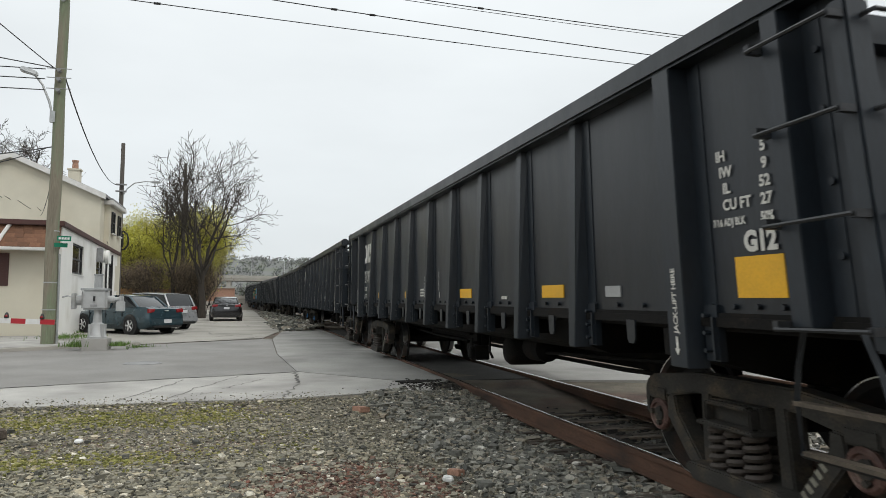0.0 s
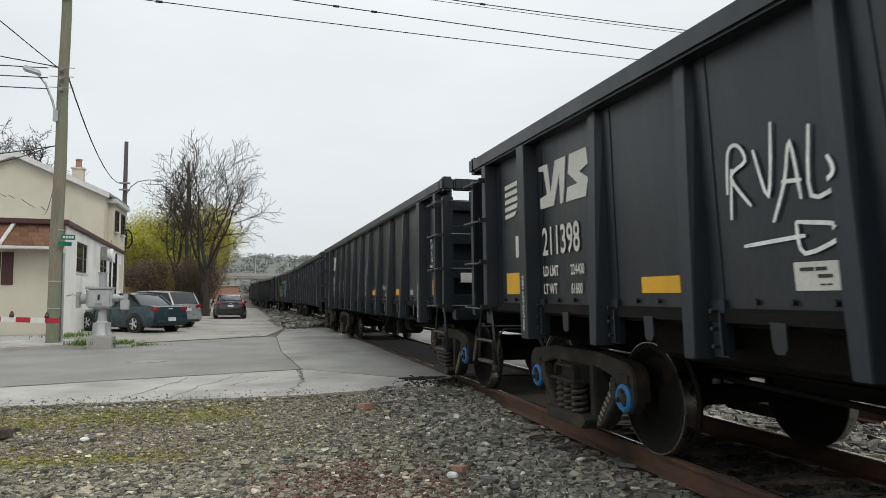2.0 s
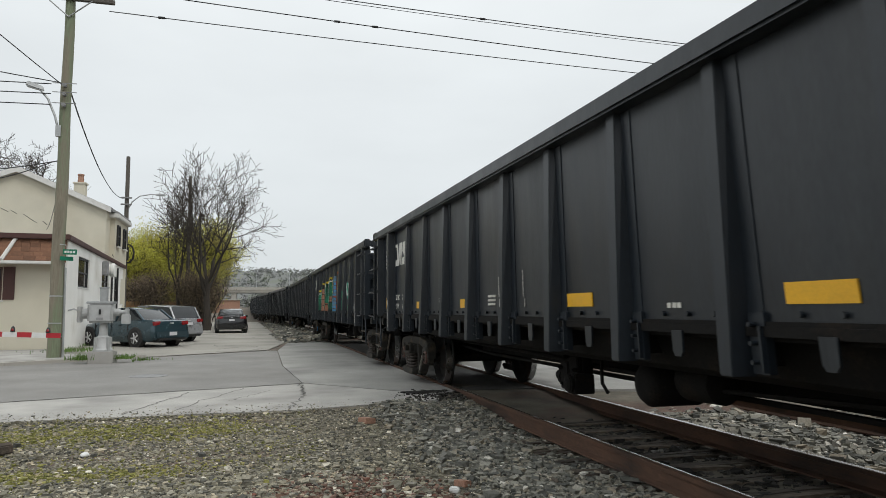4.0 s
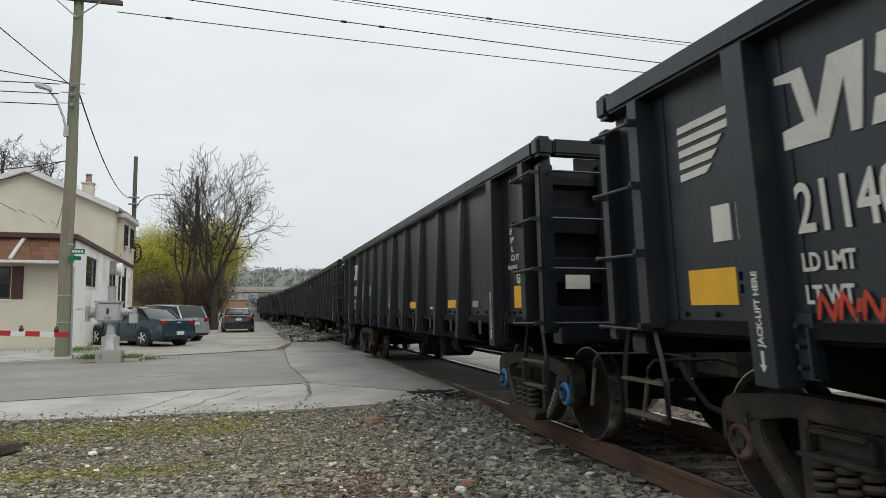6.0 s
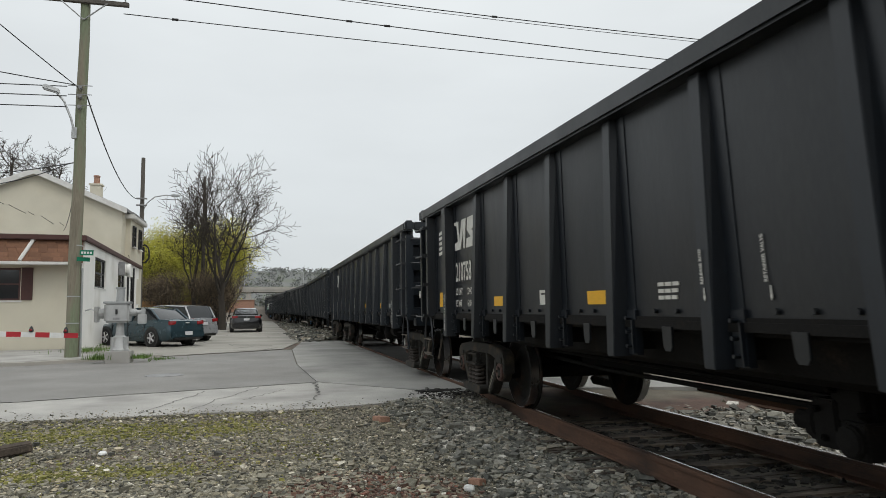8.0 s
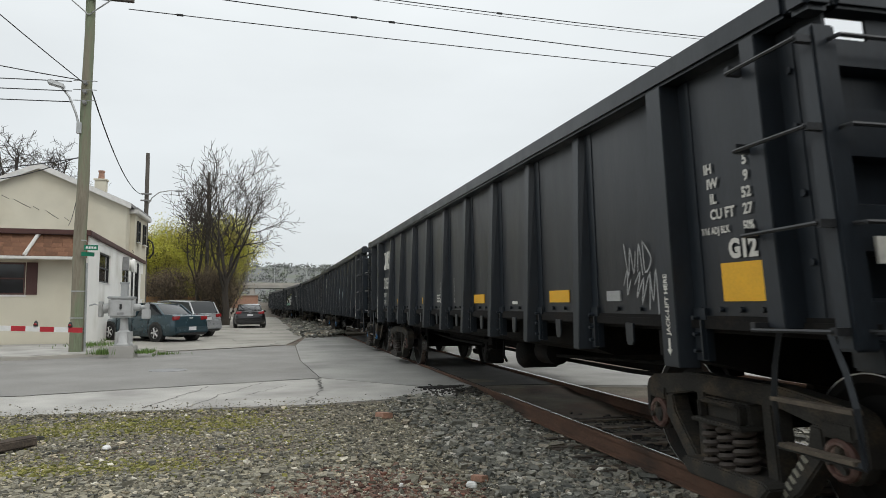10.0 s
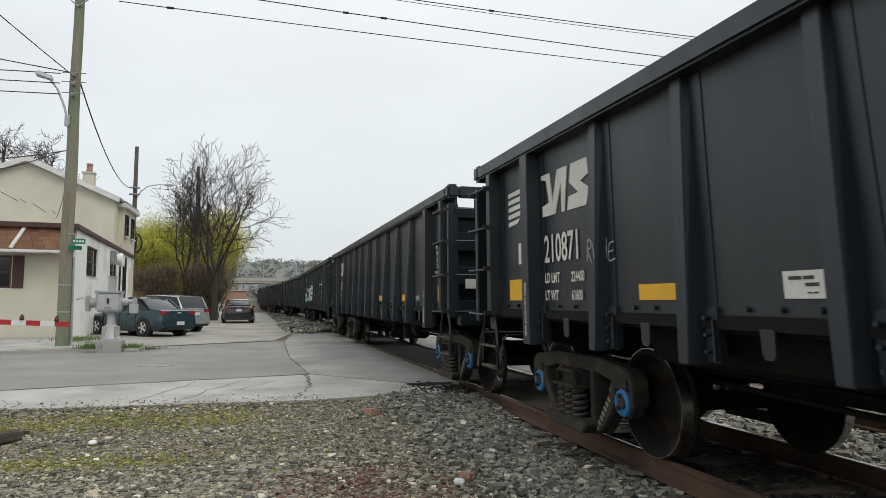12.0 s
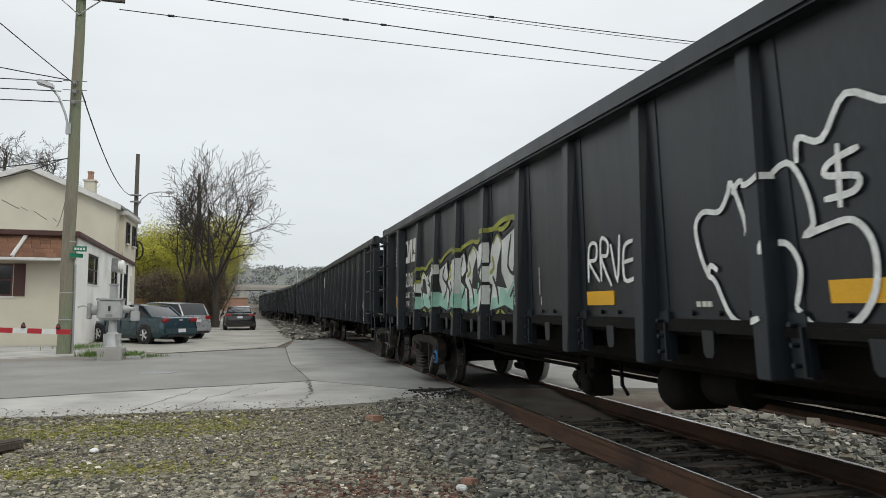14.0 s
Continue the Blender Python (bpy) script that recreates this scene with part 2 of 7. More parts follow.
# ---- mesh building ----
class Geo:
    """Collects vertices and faces of one mesh."""

    def __init__(self):
        self.v, self.f = [], []

    def add(self, vs, fs):
        o = len(self.v)
        self.v += [tuple(p) for p in vs]
        self.f += [tuple(i + o for i in q) for q in fs]
        return self

    def box(self, x0, x1, y0, y1, z0, z1):
        return self.add([(x0, y0, z0), (x1, y0, z0), (x1, y1, z0), (x0, y1, z0), (x0, y0, z1), (x1, y0, z1), (x1, y1, z1), (x0, y1, z1)],
                        [(3, 2, 1, 0), (4, 5, 6, 7), (0, 1, 5, 4), (1, 2, 6, 5), (2, 3, 7, 6), (3, 0, 4, 7)])

    def prism(self, poly, axis, a, b):
        """A polygon, counter-clockwise seen from the axis's far end, drawn out from a to b along the axis."""
        n = len(poly)
        place = {"x": lambda p, q: (q, p[0], p[1]), "y": lambda p, q: (p[1], q, p[0]), "z": lambda p, q: (p[0], p[1], q)}[axis]
        return self.add([place(p, a) for p in poly] + [place(p, b) for p in poly],
                        [tuple(range(n - 1, -1, -1)), tuple(range(n, 2 * n))] + [(i, (i + 1) % n, n + (i + 1) % n, n + i) for i in range(n)])

    def rod(self, p0, p1, r0, r1=None, n=8, caps=True):
        p0, p1 = Vector(p0), Vector(p1)
        r1 = r0 if r1 is None else r1
        d = (p1 - p0).normalized()
        a = d.orthogonal().normalized()
        b = d.cross(a)
        ring = [(math.cos(2 * math.pi * i / n), math.sin(2 * math.pi * i / n)) for i in range(n)]
        vs = [p0 + (a * c + b * s) * r0 for c, s in ring] + [p1 + (a * c + b * s) * r1 for c, s in ring]
        fs = [(i, (i + 1) % n, n + (i + 1) % n, n + i) for i in range(n)]
        if caps:
            fs += [tuple(range(n - 1, -1, -1)), tuple(range(n, 2 * n))]
        return self.add(vs, fs)

    def tube(self, pts, r, n=6):
        pts = [Vector(p) for p in pts]
        vs, fs = [], []
        for k, p in enumerate(pts):
            d = (pts[min(k + 1, len(pts) - 1)] - pts[max(k - 1, 0)]).normalized()
            up = Vector((0, 0, 1)) if abs(d.z) < 0.95 else Vector((1, 0, 0))
            a = d.cross(up).normalized()
            b = a.cross(d)
            rr = r[k] if isinstance(r, (list, tuple)) else r
            vs += [p + (a * math.cos(2 * math.pi * i / n) + b * math.sin(2 * math.pi * i / n)) * rr for i in range(n)]
        for k in range(len(pts) - 1):
            fs += [(k * n + i, k * n + (i + 1) % n, (k + 1) * n + (i + 1) % n, (k + 1) * n + i) for i in range(n)]
        fs += [tuple(range(n - 1, -1, -1)), tuple((len(pts) - 1) * n + i for i in range(n))]
        return self.add(vs, fs)

    def lathe(self, profile, axis_pt, axis="x", n=24, caps=True):
        """Profile rows (position along the axis, radius)."""
        vs, fs = [], []
        for q, r in profile:
            for i in range(n):
                c, s = math.cos(2 * math.pi * i / n) * r, math.sin(2 * math.pi * i / n) * r
                o = (q, c, s) if axis == "x" else ((c, q, s) if axis == "y" else (c, s, q))
                vs.append(tuple(Vector(axis_pt) + Vector(o)))
        m = len(profile)
        for k in range(m - 1):
            fs += [(k * n + i, k * n + (i + 1) % n, (k + 1) * n + (i + 1) % n, (k + 1) * n + i) for i in range(n)]
        if caps:
            fs += [tuple(range(n - 1, -1, -1)), tuple((m - 1) * n + i for i in range(n))]
        return self.add(vs, fs)

    def mesh(self, name, mat, bevel=0.0, smooth=False, fix=True):
        me = bpy.data.meshes.new(name)
        me.from_pydata(self.v, [], self.f)
        if fix or bevel:
            bm = bmesh.new()
            bm.from_mesh(me)
            if fix:
                bmesh.ops.recalc_face_normals(bm, faces=bm.faces)
            if bevel:
                ed = [q for q in bm.edges if len(q.link_faces) == 2 and q.calc_face_angle(0) > 0.6]
                bmesh.ops.bevel(bm, geom=ed, offset=bevel, segments=2, affect='EDGES', clamp_overlap=True)
            bm.to_mesh(me)
            bm.free()
        if mat is not None:
            me.materials.append(mat)
        if smooth:
            me.shade_smooth()
            me.set_sharp_from_angle(angle=radians(40))
        me.update()
        return me


def part(name, geo, mat, parent=None, label="", bevel=0.0, smooth=False, at=None):
    """One mesh object under a thing or part; geo is a Geo or a ready mesh."""
    me = geo.mesh(name, mat, bevel, smooth) if isinstance(geo, Geo) else geo
    ob = new(name, me)
    if parent is not None:
        ob.parent = parent
    if at is not None:
        ob.matrix_basis = at
    return tagged(ob, label)


def thing(name, label, category, group="", kind="", at=None):
    ob = tagged(new(name), label, category, group, kind)
    if at is not None:
        ob.matrix_basis = at
    return ob


@lru_cache(maxsize=None)
def lettering(text, size, mat_name, bold=0.0, width=1.0):
    """A flat mesh of the built-in font, its lower left corner at the origin."""
    cu = bpy.data.curves.new("lettering", 'FONT')
    cu.body, cu.size, cu.offset, cu.resolution_u = text, size, bold, 3
    tmp = new("tmp", cu)
    bpy.context.view_layer.update()
    me = bpy.data.meshes.new_from_object(tmp.evaluated_get(bpy.context.evaluated_depsgraph_get()))
    bpy.data.objects.remove(tmp)
    me.transform(Matrix.Diagonal((width, 1, 1, 1)))
    me.materials.clear()
    me.materials.append(bpy.data.materials[mat_name])
    return me


def side_frame_matrix(s, z, x=-1.475, rise=0.0):
    """Upright writing on the near flank of a gondola: it reads towards -y."""
    return Matrix(((0, 0, -1, x), (-1, 0, 0, s), (0, 1, 0, z), (0, 0, 0, 1))) @ Matrix.Rotation(rise, 4, 'Z')


# ---- ground, road and tracks ----
def bend(y):
    """The line of the track far off: it shifts a little to the left and climbs: dx, dz, yaw, pitch."""
    u = min(1.0, max(0.0, (y - 38.0) / 65.0))
    d = max(0.0, y - 60.0)
    return -2.3 * u * u * (3 - 2 * u), d * d / 26000.0, math.degrees(math.atan(2.3 * 6 * u * (1 - u) / 65.0)), math.degrees(d / 13000.0)


def ground_height(x, y):
    h = -0.16 + 0.02 * noise.noise(Vector((x * 0.7, y * 0.7, 0)))
    if y > 8.5:                       # rises to the road
        h += 0.105 * min(1, (y - 8.5) / 1.2)
    if x > 2.0:
        h -= 0.055 * min(1, (x - 2.0)) * (1 if y < 11 else 0)
    return h + bend(y)[1]


def build_ground():
    g = Geo()
    xs = [-900, -400, -150, -60, -30, -20] + [-14 + 0.5 * i for i in range(57)] + [20, 30, 60, 150, 400, 900]
    ys = [-300, -60, -20, -8] + [-4 + 0.5 * i for i in range(90)] + [45, 60, 80, 110, 150, 200, 300, 450, 700, 1200]
    vs = [(x, y, ground_height(x, y) if y < 400 else ground_height(x, 400)) for y in ys for x in xs]
    n = len(xs)
    g.add(vs, [(j * n + i, j * n + i + 1, (j + 1) * n + i + 1, (j + 1) * n + i) for j in range(len(ys) - 1) for i in range(n - 1)])
    ob = part("ground", g, M_GRIT)
    tagged(ob, "grey and reddish gravel ground beside the tracks", "ground", kind="structure")


def slab(name, poly, top, mat, label, cat, thick=0.12):
    g = Geo()
    g.prism(poly, "z", top - thick, top)
    ob = part(name, g, mat)
    return tagged(ob, label, cat, kind="structure")


def build_road():
    slab("road", [(-60, 8.5), (-3.55, 11.75), (0.95, 13.25), (0.78, 17.5), (0.9, 24), (0.6, 24.2), (-2.9, 21.6), (-5.7, 19.45), (-60, 8.6 + 7.0)], -0.035, M_ASPHALT,
         "grey worn asphalt street with faint patches", "road")
    slab("pavement", [(-60, 5.6), (-2.8, 9.75), (0.5, 9.8), (2.75, 10.3), (2.9, 10.9), (0.955, 13.3), (0.94, 13.24), (-3.56, 11.74), (-60, 8.48)], -0.04, M_CONC,
         "pale cracked concrete strip along the street", "pavement")
    slab("crossing", [(0.965, 13.29), (2.9, 10.95), (3.28, 11.2), (3.28, 31.5), (1.5, 29.5), (0.93, 24.1), (0.80, 17.5)], -0.03, M_CROSS,
         "pale asphalt of the level crossing beside the rail", "road")
    slab("crossing", [(3.43, 11.4), (4.75, 11.4), (4.75, 31.0), (3.43, 31.0)], -0.045, M_INNER, "gritty asphalt between the rails, darkened for the train's shade", "road")
    slab("crossing", [(4.93, 11.0), (7.0, 10.5), (7.0, 31.0), (4.93, 31.0)], -0.035, M_CROSS, "pale asphalt between the two tracks", "road")
    slab("road", [(8.7, 9.5), (120, 6.0), (120, 30), (8.7, 30.0)], -0.035, M_CROSS, "pale asphalt street beyond the tracks", "road")
    slab("lot", [(-5.9, 25.6), (-5.3, 22.4), (-2.9, 21.9), (0.6, 24.5), (1.4, 29.7), (1.2, 60), (0.4, 130), (-5.0, 130), (-8.2, 60), (-6.7, 41)], -0.03, M_LOT,
         "broken pale paving of a parking lot with weeds", "pavement")
    # the corner pavement with its kerb
    slab("sidewalk", [(-60, 16.2), (-5.72, 19.6), (-2.95, 21.75), (-5.25, 22.6), (-5.85, 25.55), (-60, 22.0)], 0.06, M_CONC, "pale concrete corner pavement", "pavement", 0.2)
    slab("kerb", [(-60, 15.9), (-5.66, 19.35), (-2.8, 21.62), (-2.93, 21.74), (-5.71, 19.59), (-60, 16.19)], 0.05, M_BRIDGE, "worn concrete kerb", "kerb", 0.2)
    # manhole and pothole
    g = Geo().lathe([(-0.05, 0.38), (-0.028, 0.38), (-0.028, 0.33), (-0.031, 0.33), (-0.031, 0.0001)], (-1.96, 15.6, 0), "z", 24)
    tagged(part("manhole_cover", g, M_ROOFG), "round iron manhole cover in the street", "manhole")
    g = Geo()
    pts = [(2.75 + 0.33 * math.cos(a) * (1 + 0.25 * math.sin(3 * a)), 11.25 + 0.2 * math.sin(a) * (1 + 0.2 * math.cos(2 * a))) for a in [i * math.pi / 10 for i in range(20)]]
    g.prism(pts, "z", -0.2, -0.024)
    tagged(part("pothole", g, M_UNDER), "dark broken hole in the crossing asphalt", "pothole", kind="structure")


def rail_profile():
    return [(-0.07, -0.175), (0.07, -0.175), (0.07, -0.16), (0.012, -0.14), (0.012, -0.045), (0.036, -0.035), (0.036, -0.004), (0.03, 0.0),
            (-0.03, 0.0), (-0.036, -0.004), (-0.036, -0.035), (-0.012, -0.045), (-0.012, -0.14), (-0.07, -0.16)]


def build_track(xc, label):
    track = thing("railway_track", label, "railway track", "tracks", "structure")
    ys = [-40, -20, 0, 20] + [40 + 8 * i for i in range(10)] + [120 + 20 * i for i in range(16)]
    prof = rail_profile()
    for side in (-1, 1):
        g, t = Geo(), Geo()
        x = xc + side * 0.7525
        inner = 0.012 if side < 0 else -0.02
        n = len(prof)
        vs = [(x + bend(y)[0] + p, y, q + bend(y)[1]) for y in ys for p, q in prof]
        g.add(vs, [(k * n + i, k * n + (i + 1) % n, (k + 1) * n + (i + 1) % n, (k + 1) * n + i) for k in range(len(ys) - 1) for i in range(n)])
        rail = part("rail", g, M_RAIL, track)
        vs = [(x + bend(y)[0] + p, y, q + bend(y)[1]) for y in ys for p, q in ((inner, 0.002), (0.034, 0.002), (0.034, -0.008), (inner, -0.003))]
        t.add(vs, [(k * 4 + i, k * 4 + (i + 1) % 4, (k + 1) * 4 + (i + 1) % 4, (k + 1) * 4 + i) for k in range(len(ys) - 1) for i in range(4)])
        part("running_surface", t, M_RAILTOP, rail, "bright polished band on the rail head")
    return track


def build_ties(track, xc, y0, y1):
    rng = random.Random(7)
    meshes = []
    for k in range(5):
        g = Geo()
        a, b = 1.27 + rng.uniform(-0.06, 0.06), 1.27 + rng.uniform(-0.06, 0.06)
        n = 8
        top = [(-a + (a + b) * i / n, rng.uniform(-0.012, 0.012)) for i in range(n + 1)]
        for w0, w1 in ((-0.115, -0.04), (-0.035, 0.03), (0.035, 0.11)):
            vs = []
            for x, j in top:
                e = rng.uniform(-0.008, 0.008)
                vs += [(x, w0 + j * 0.5, -0.14), (x, w0 + j * 0.5, e), (x, w1 + j * 0.5, e), (x, w1 + j * 0.5, -0.14)]
            fs = [(i * 4 + q, i * 4 + (q + 1) % 4, i * 4 + 4 + (q + 1) % 4, i * 4 + 4 + q) for i in range(n) for q in range(4)]
            g.add(vs, fs + [(0, 1, 2, 3), (n * 4 + 3, n * 4 + 2, n * 4 + 1, n * 4)])
        meshes.append(g.mesh("tie", M_TIE))
    y = y0
    while y < y1:
        ob = new("tie", meshes[rng.randrange(5)])
        ob.parent = track
        ob.matrix_basis = pose(xc + rng.uniform(-0.05, 0.05), y, -0.19 + rng.uniform(-0.012, 0.008), 0, 0, rng.uniform(-1.5, 1.5))
        y += 0.53 + rng.uniform(-0.03, 0.03)


# ---- the gondolas ----
M_GSTEN = material("worn_stencil", (0.22, 0.21, 0.17), 0.8, var=0.4, scale=20)
RIBS = [2.88 + 9.55 / 8 * i for i in range(9)]
JACKS, LADDERS = (1.46, CAR_LEN - 1.62), (0.47, CAR_LEN - 0.52)
AXLES = (0.71, 2.49, CAR_LEN - 2.49, CAR_LEN - 0.71)
SHEET = 1.47
SIDE = 1.6
TAPER = 0.075          # the posts are shallower at the top


def post_face(z):
    return SIDE - TAPER * max(0.0, min(1.0, (z - 0.93) / 1.8))



def rib_mesh(width, z_top, z_low, low_width, taper=True):
    """A pressed side post: flat outer face, sloping flanks, bolted foot below the sill."""
    g = Geo()
    d0 = SHEET
    rows = [(z_top, width), (z_low + 0.3, width * 0.97), (z_low, low_width)]
    vs = []
    for z, w in rows:
        d1 = post_face(z) if taper else SIDE
        vs += [(-d0 + 0.01, -w / 2 - 0.012, z), (-d1, -w / 2 + 0.012, z), (-d1, w / 2 - 0.012, z), (-d0 + 0.01, w / 2 + 0.012, z)]
    n = 4
    fs = [(k * n + i, k * n + (i + 1) % n, (k + 1) * n + (i + 1) % n, (k + 1) * n + i) for k in range(2) for i in range(n)]
    g.add(vs, fs + [(0, 1, 2, 3), (11, 10, 9, 8)])
    g.box(-d0 - 0.007, -d0 + 0.004, -width / 2 - 0.13, width / 2 + 0.02, max(z_low, 1.21), z_top)
    return g.mesh("rib", M_BLACK, 0.009)


def gusset_mesh(z_low):
    """The flange with bolts beside the foot of a post."""
    g = Geo()
    g.box(-SHEET - 0.03, -SHEET + 0.02, -0.22, -0.1, z_low + 0.02, 1.27)
    g.box(-SHEET - 0.06, -SHEET - 0.03, -0.215, -0.2, z_low + 0.03, 1.2)
    for z in (z_low + 0.08, z_low + 0.18, z_low + 0.28):
        g.rod((-SHEET - 0.075, -0.15, z), (-SHEET, -0.15, z), 0.014, n=6)
    return g.mesh("gusset", M_BLACK)


def bolt(g, s, z, r=0.017):
    x = -SHEET
    g.rod((x - 0.026, s, z), (x, s, z), r, n=6)


def spring_mesh():
    g = Geo()
    turns, n = 5.0, 60
    g.tube([(0.06 * math.cos(2 * math.pi * turns * i / n), 0.06 * math.sin(2 * math.pi * turns * i / n), 0.0 + 0.28 * i / n) for i in range(n + 1)], 0.022, 6)
    return g.mesh("spring", M_SPRING, smooth=True)


def side_frame_mesh():
    """A cast truck side frame round y = 0, in the plane x = 0, with its two windows and the spring opening."""
    g = Geo()
    t = 0.075
    top = [(-1.07, 0.44), (-1.07, 0.64), (-1.03, 0.71), (-0.95, 0.745), (-0.45, 0.80), (0.45, 0.80), (0.95, 0.745), (1.03, 0.71), (1.07, 0.64), (1.07, 0.44),
           (1.015, 0.44), (1.0, 0.575), (0.78, 0.6), (0.45, 0.665), (-0.45, 0.665), (-0.78, 0.6), (-1.0, 0.575), (-1.015, 0.44)]
    g.prism([(p, q) for p, q in reversed(top)], "x", -t, t)
    for sgn in (-1, 1):
        # column beside the springs, sloping strut to the pedestal, inner jaw
        g.prism([(sgn * a, b) for a, b in ((0.29, 0.15), (0.4, 0.2), (0.385, 0.7), (0.29, 0.7))], "x", -t, t)
        g.prism([(sgn * a, b) for a, b in ((0.34, 0.13), (0.46, 0.13), (0.56, 0.2), (0.79, 0.46), (0.78, 0.61), (0.69, 0.62), (0.66, 0.5))], "x", -t * 1.08, t * 0.8)
        g.box(-0.09, 0.06, sgn * 0.89 - 0.11, sgn * 0.89 + 0.11, 0.565, 0.66)
    g.prism([(-0.45, 0.2), (-0.36, 0.12), (0.36, 0.12), (0.45, 0.2), (0.4, 0.235), (-0.4, 0.235)], "x", -0.2, t * 1.2)
    return g.mesh("side_frame", M_TRUCK, 0.012)


def bolster_end_mesh():
    g = Geo()
    g.prism([(-0.25, 0.53), (0.25, 0.53), (0.23, 0.66), (-0.23, 0.66)], "x", -0.1, 0.2)
    g.prism([(-0.27, 0.5), (0.27, 0.5), (0.25, 0.53), (-0.25, 0.53)], "x", -0.2, 0.1)
    g.box(-0.17, -0.1, -0.22, -0.19, 0.53, 0.65).box(-0.17, -0.1, 0.19, 0.22, 0.53, 0.65).box(-0.17, -0.1, -0.19, 0.19, 0.63, 0.66)
    return g.mesh("bolster_end", M_TRUCK, 0.01)


def wheel_mesh():
    """A 36-inch cast wheel with a dished plate; x points out of the truck."""
    g = Geo()
    g.lathe([(0.075, 0.10), (0.085, 0.14), (0.02, 0.2), (-0.005, 0.33), (0.05, 0.385), (0.065, 0.40), (0.065, 0.452), (-0.04, 0.459), (-0.055, 0.485),
             (-0.075, 0.485), (-0.075, 0.40), (-0.04, 0.36), (-0.03, 0.22), (-0.06, 0.14), (-0.08, 0.1)], (0, 0, 0), "x", 40)
    return g.mesh("wheel", M_WHEEL, smooth=True)


def tread_mesh():
    g = Geo()
    g.lathe([(0.067, 0.447), (0.067, 0.455), (-0.036, 0.4615), (-0.036, 0.45)], (0, 0, 0), "x", 40, caps=False)
    return g.mesh("tread", M_TREAD, smooth=True)


def cap_mesh(mat):
    g = Geo()
    g.lathe([(-0.07, 0.115), (-0.1, 0.115), (-0.115, 0.1), (-0.115, 0.082), (-0.1, 0.075), (-0.1, 0.05), (-0.07, 0.05)], (0, 0, 0), "x", 20, caps=False)
    return g.mesh("bearing_cap", mat, smooth=True)


def bearing_mesh():
    """The dark roller bearing and its three cap bolts."""
    g = Geo()
    g.lathe([(0.04, 0.1), (0.03, 0.13), (-0.06, 0.13), (-0.08, 0.112), (-0.085, 0.06), (-0.11, 0.05), (-0.115, 0.001)], (0, 0, 0), "x", 20)
    for k in range(3):
        a = 2 * math.pi * k / 3
        g.rod((-0.09, 0.062 * math.cos(a), 0.062 * math.sin(a)), (-0.132, 0.062 * math.cos(a), 0.062 * math.sin(a)), 0.02, n=6)
    return g.mesh("bearing", M_TRUCK, smooth=True)


MESH = {}


def gondola_meshes():
    MESH["rib"] = rib_mesh(0.15, 2.735, 0.93, 0.13)
    MESH["jack"] = rib_mesh(0.21, 2.735, 0.90, 0.2, False)
    MESH["ladder_rib"] = rib_mesh(0.15, 2.735, 1.17, 0.15, False)
    MESH["gusset"] = gusset_mesh(0.93)
    MESH["spring"] = spring_mesh()
    MESH["side_frame"] = side_frame_mesh()
    MESH["bolster_end"] = bolster_end_mesh()
    MESH["wheel"] = wheel_mesh()
    MESH["tread"] = tread_mesh()
    MESH["cap_blue"] = cap_mesh(M_CAPBLUE)
    MESH["cap_rust"] = cap_mesh(M_CAPRUST)
    MESH["bearing"] = bearing_mesh()
    g = Geo()
    g.rod((-1.03, 0, 0), (1.03, 0, 0), 0.085, n=16)
    MESH["axle"] = g.mesh("wheelset", M_UNDER, smooth=True)
    flip = Matrix.Diagonal((-1, 1, 1, 1))
    for k in ("rib", "jack", "ladder_rib", "gusset", "wheel", "tread"):
        me = MESH[k].copy()
        me.transform(flip)
        me.flip_normals()
        MESH[k + "_far"] = me


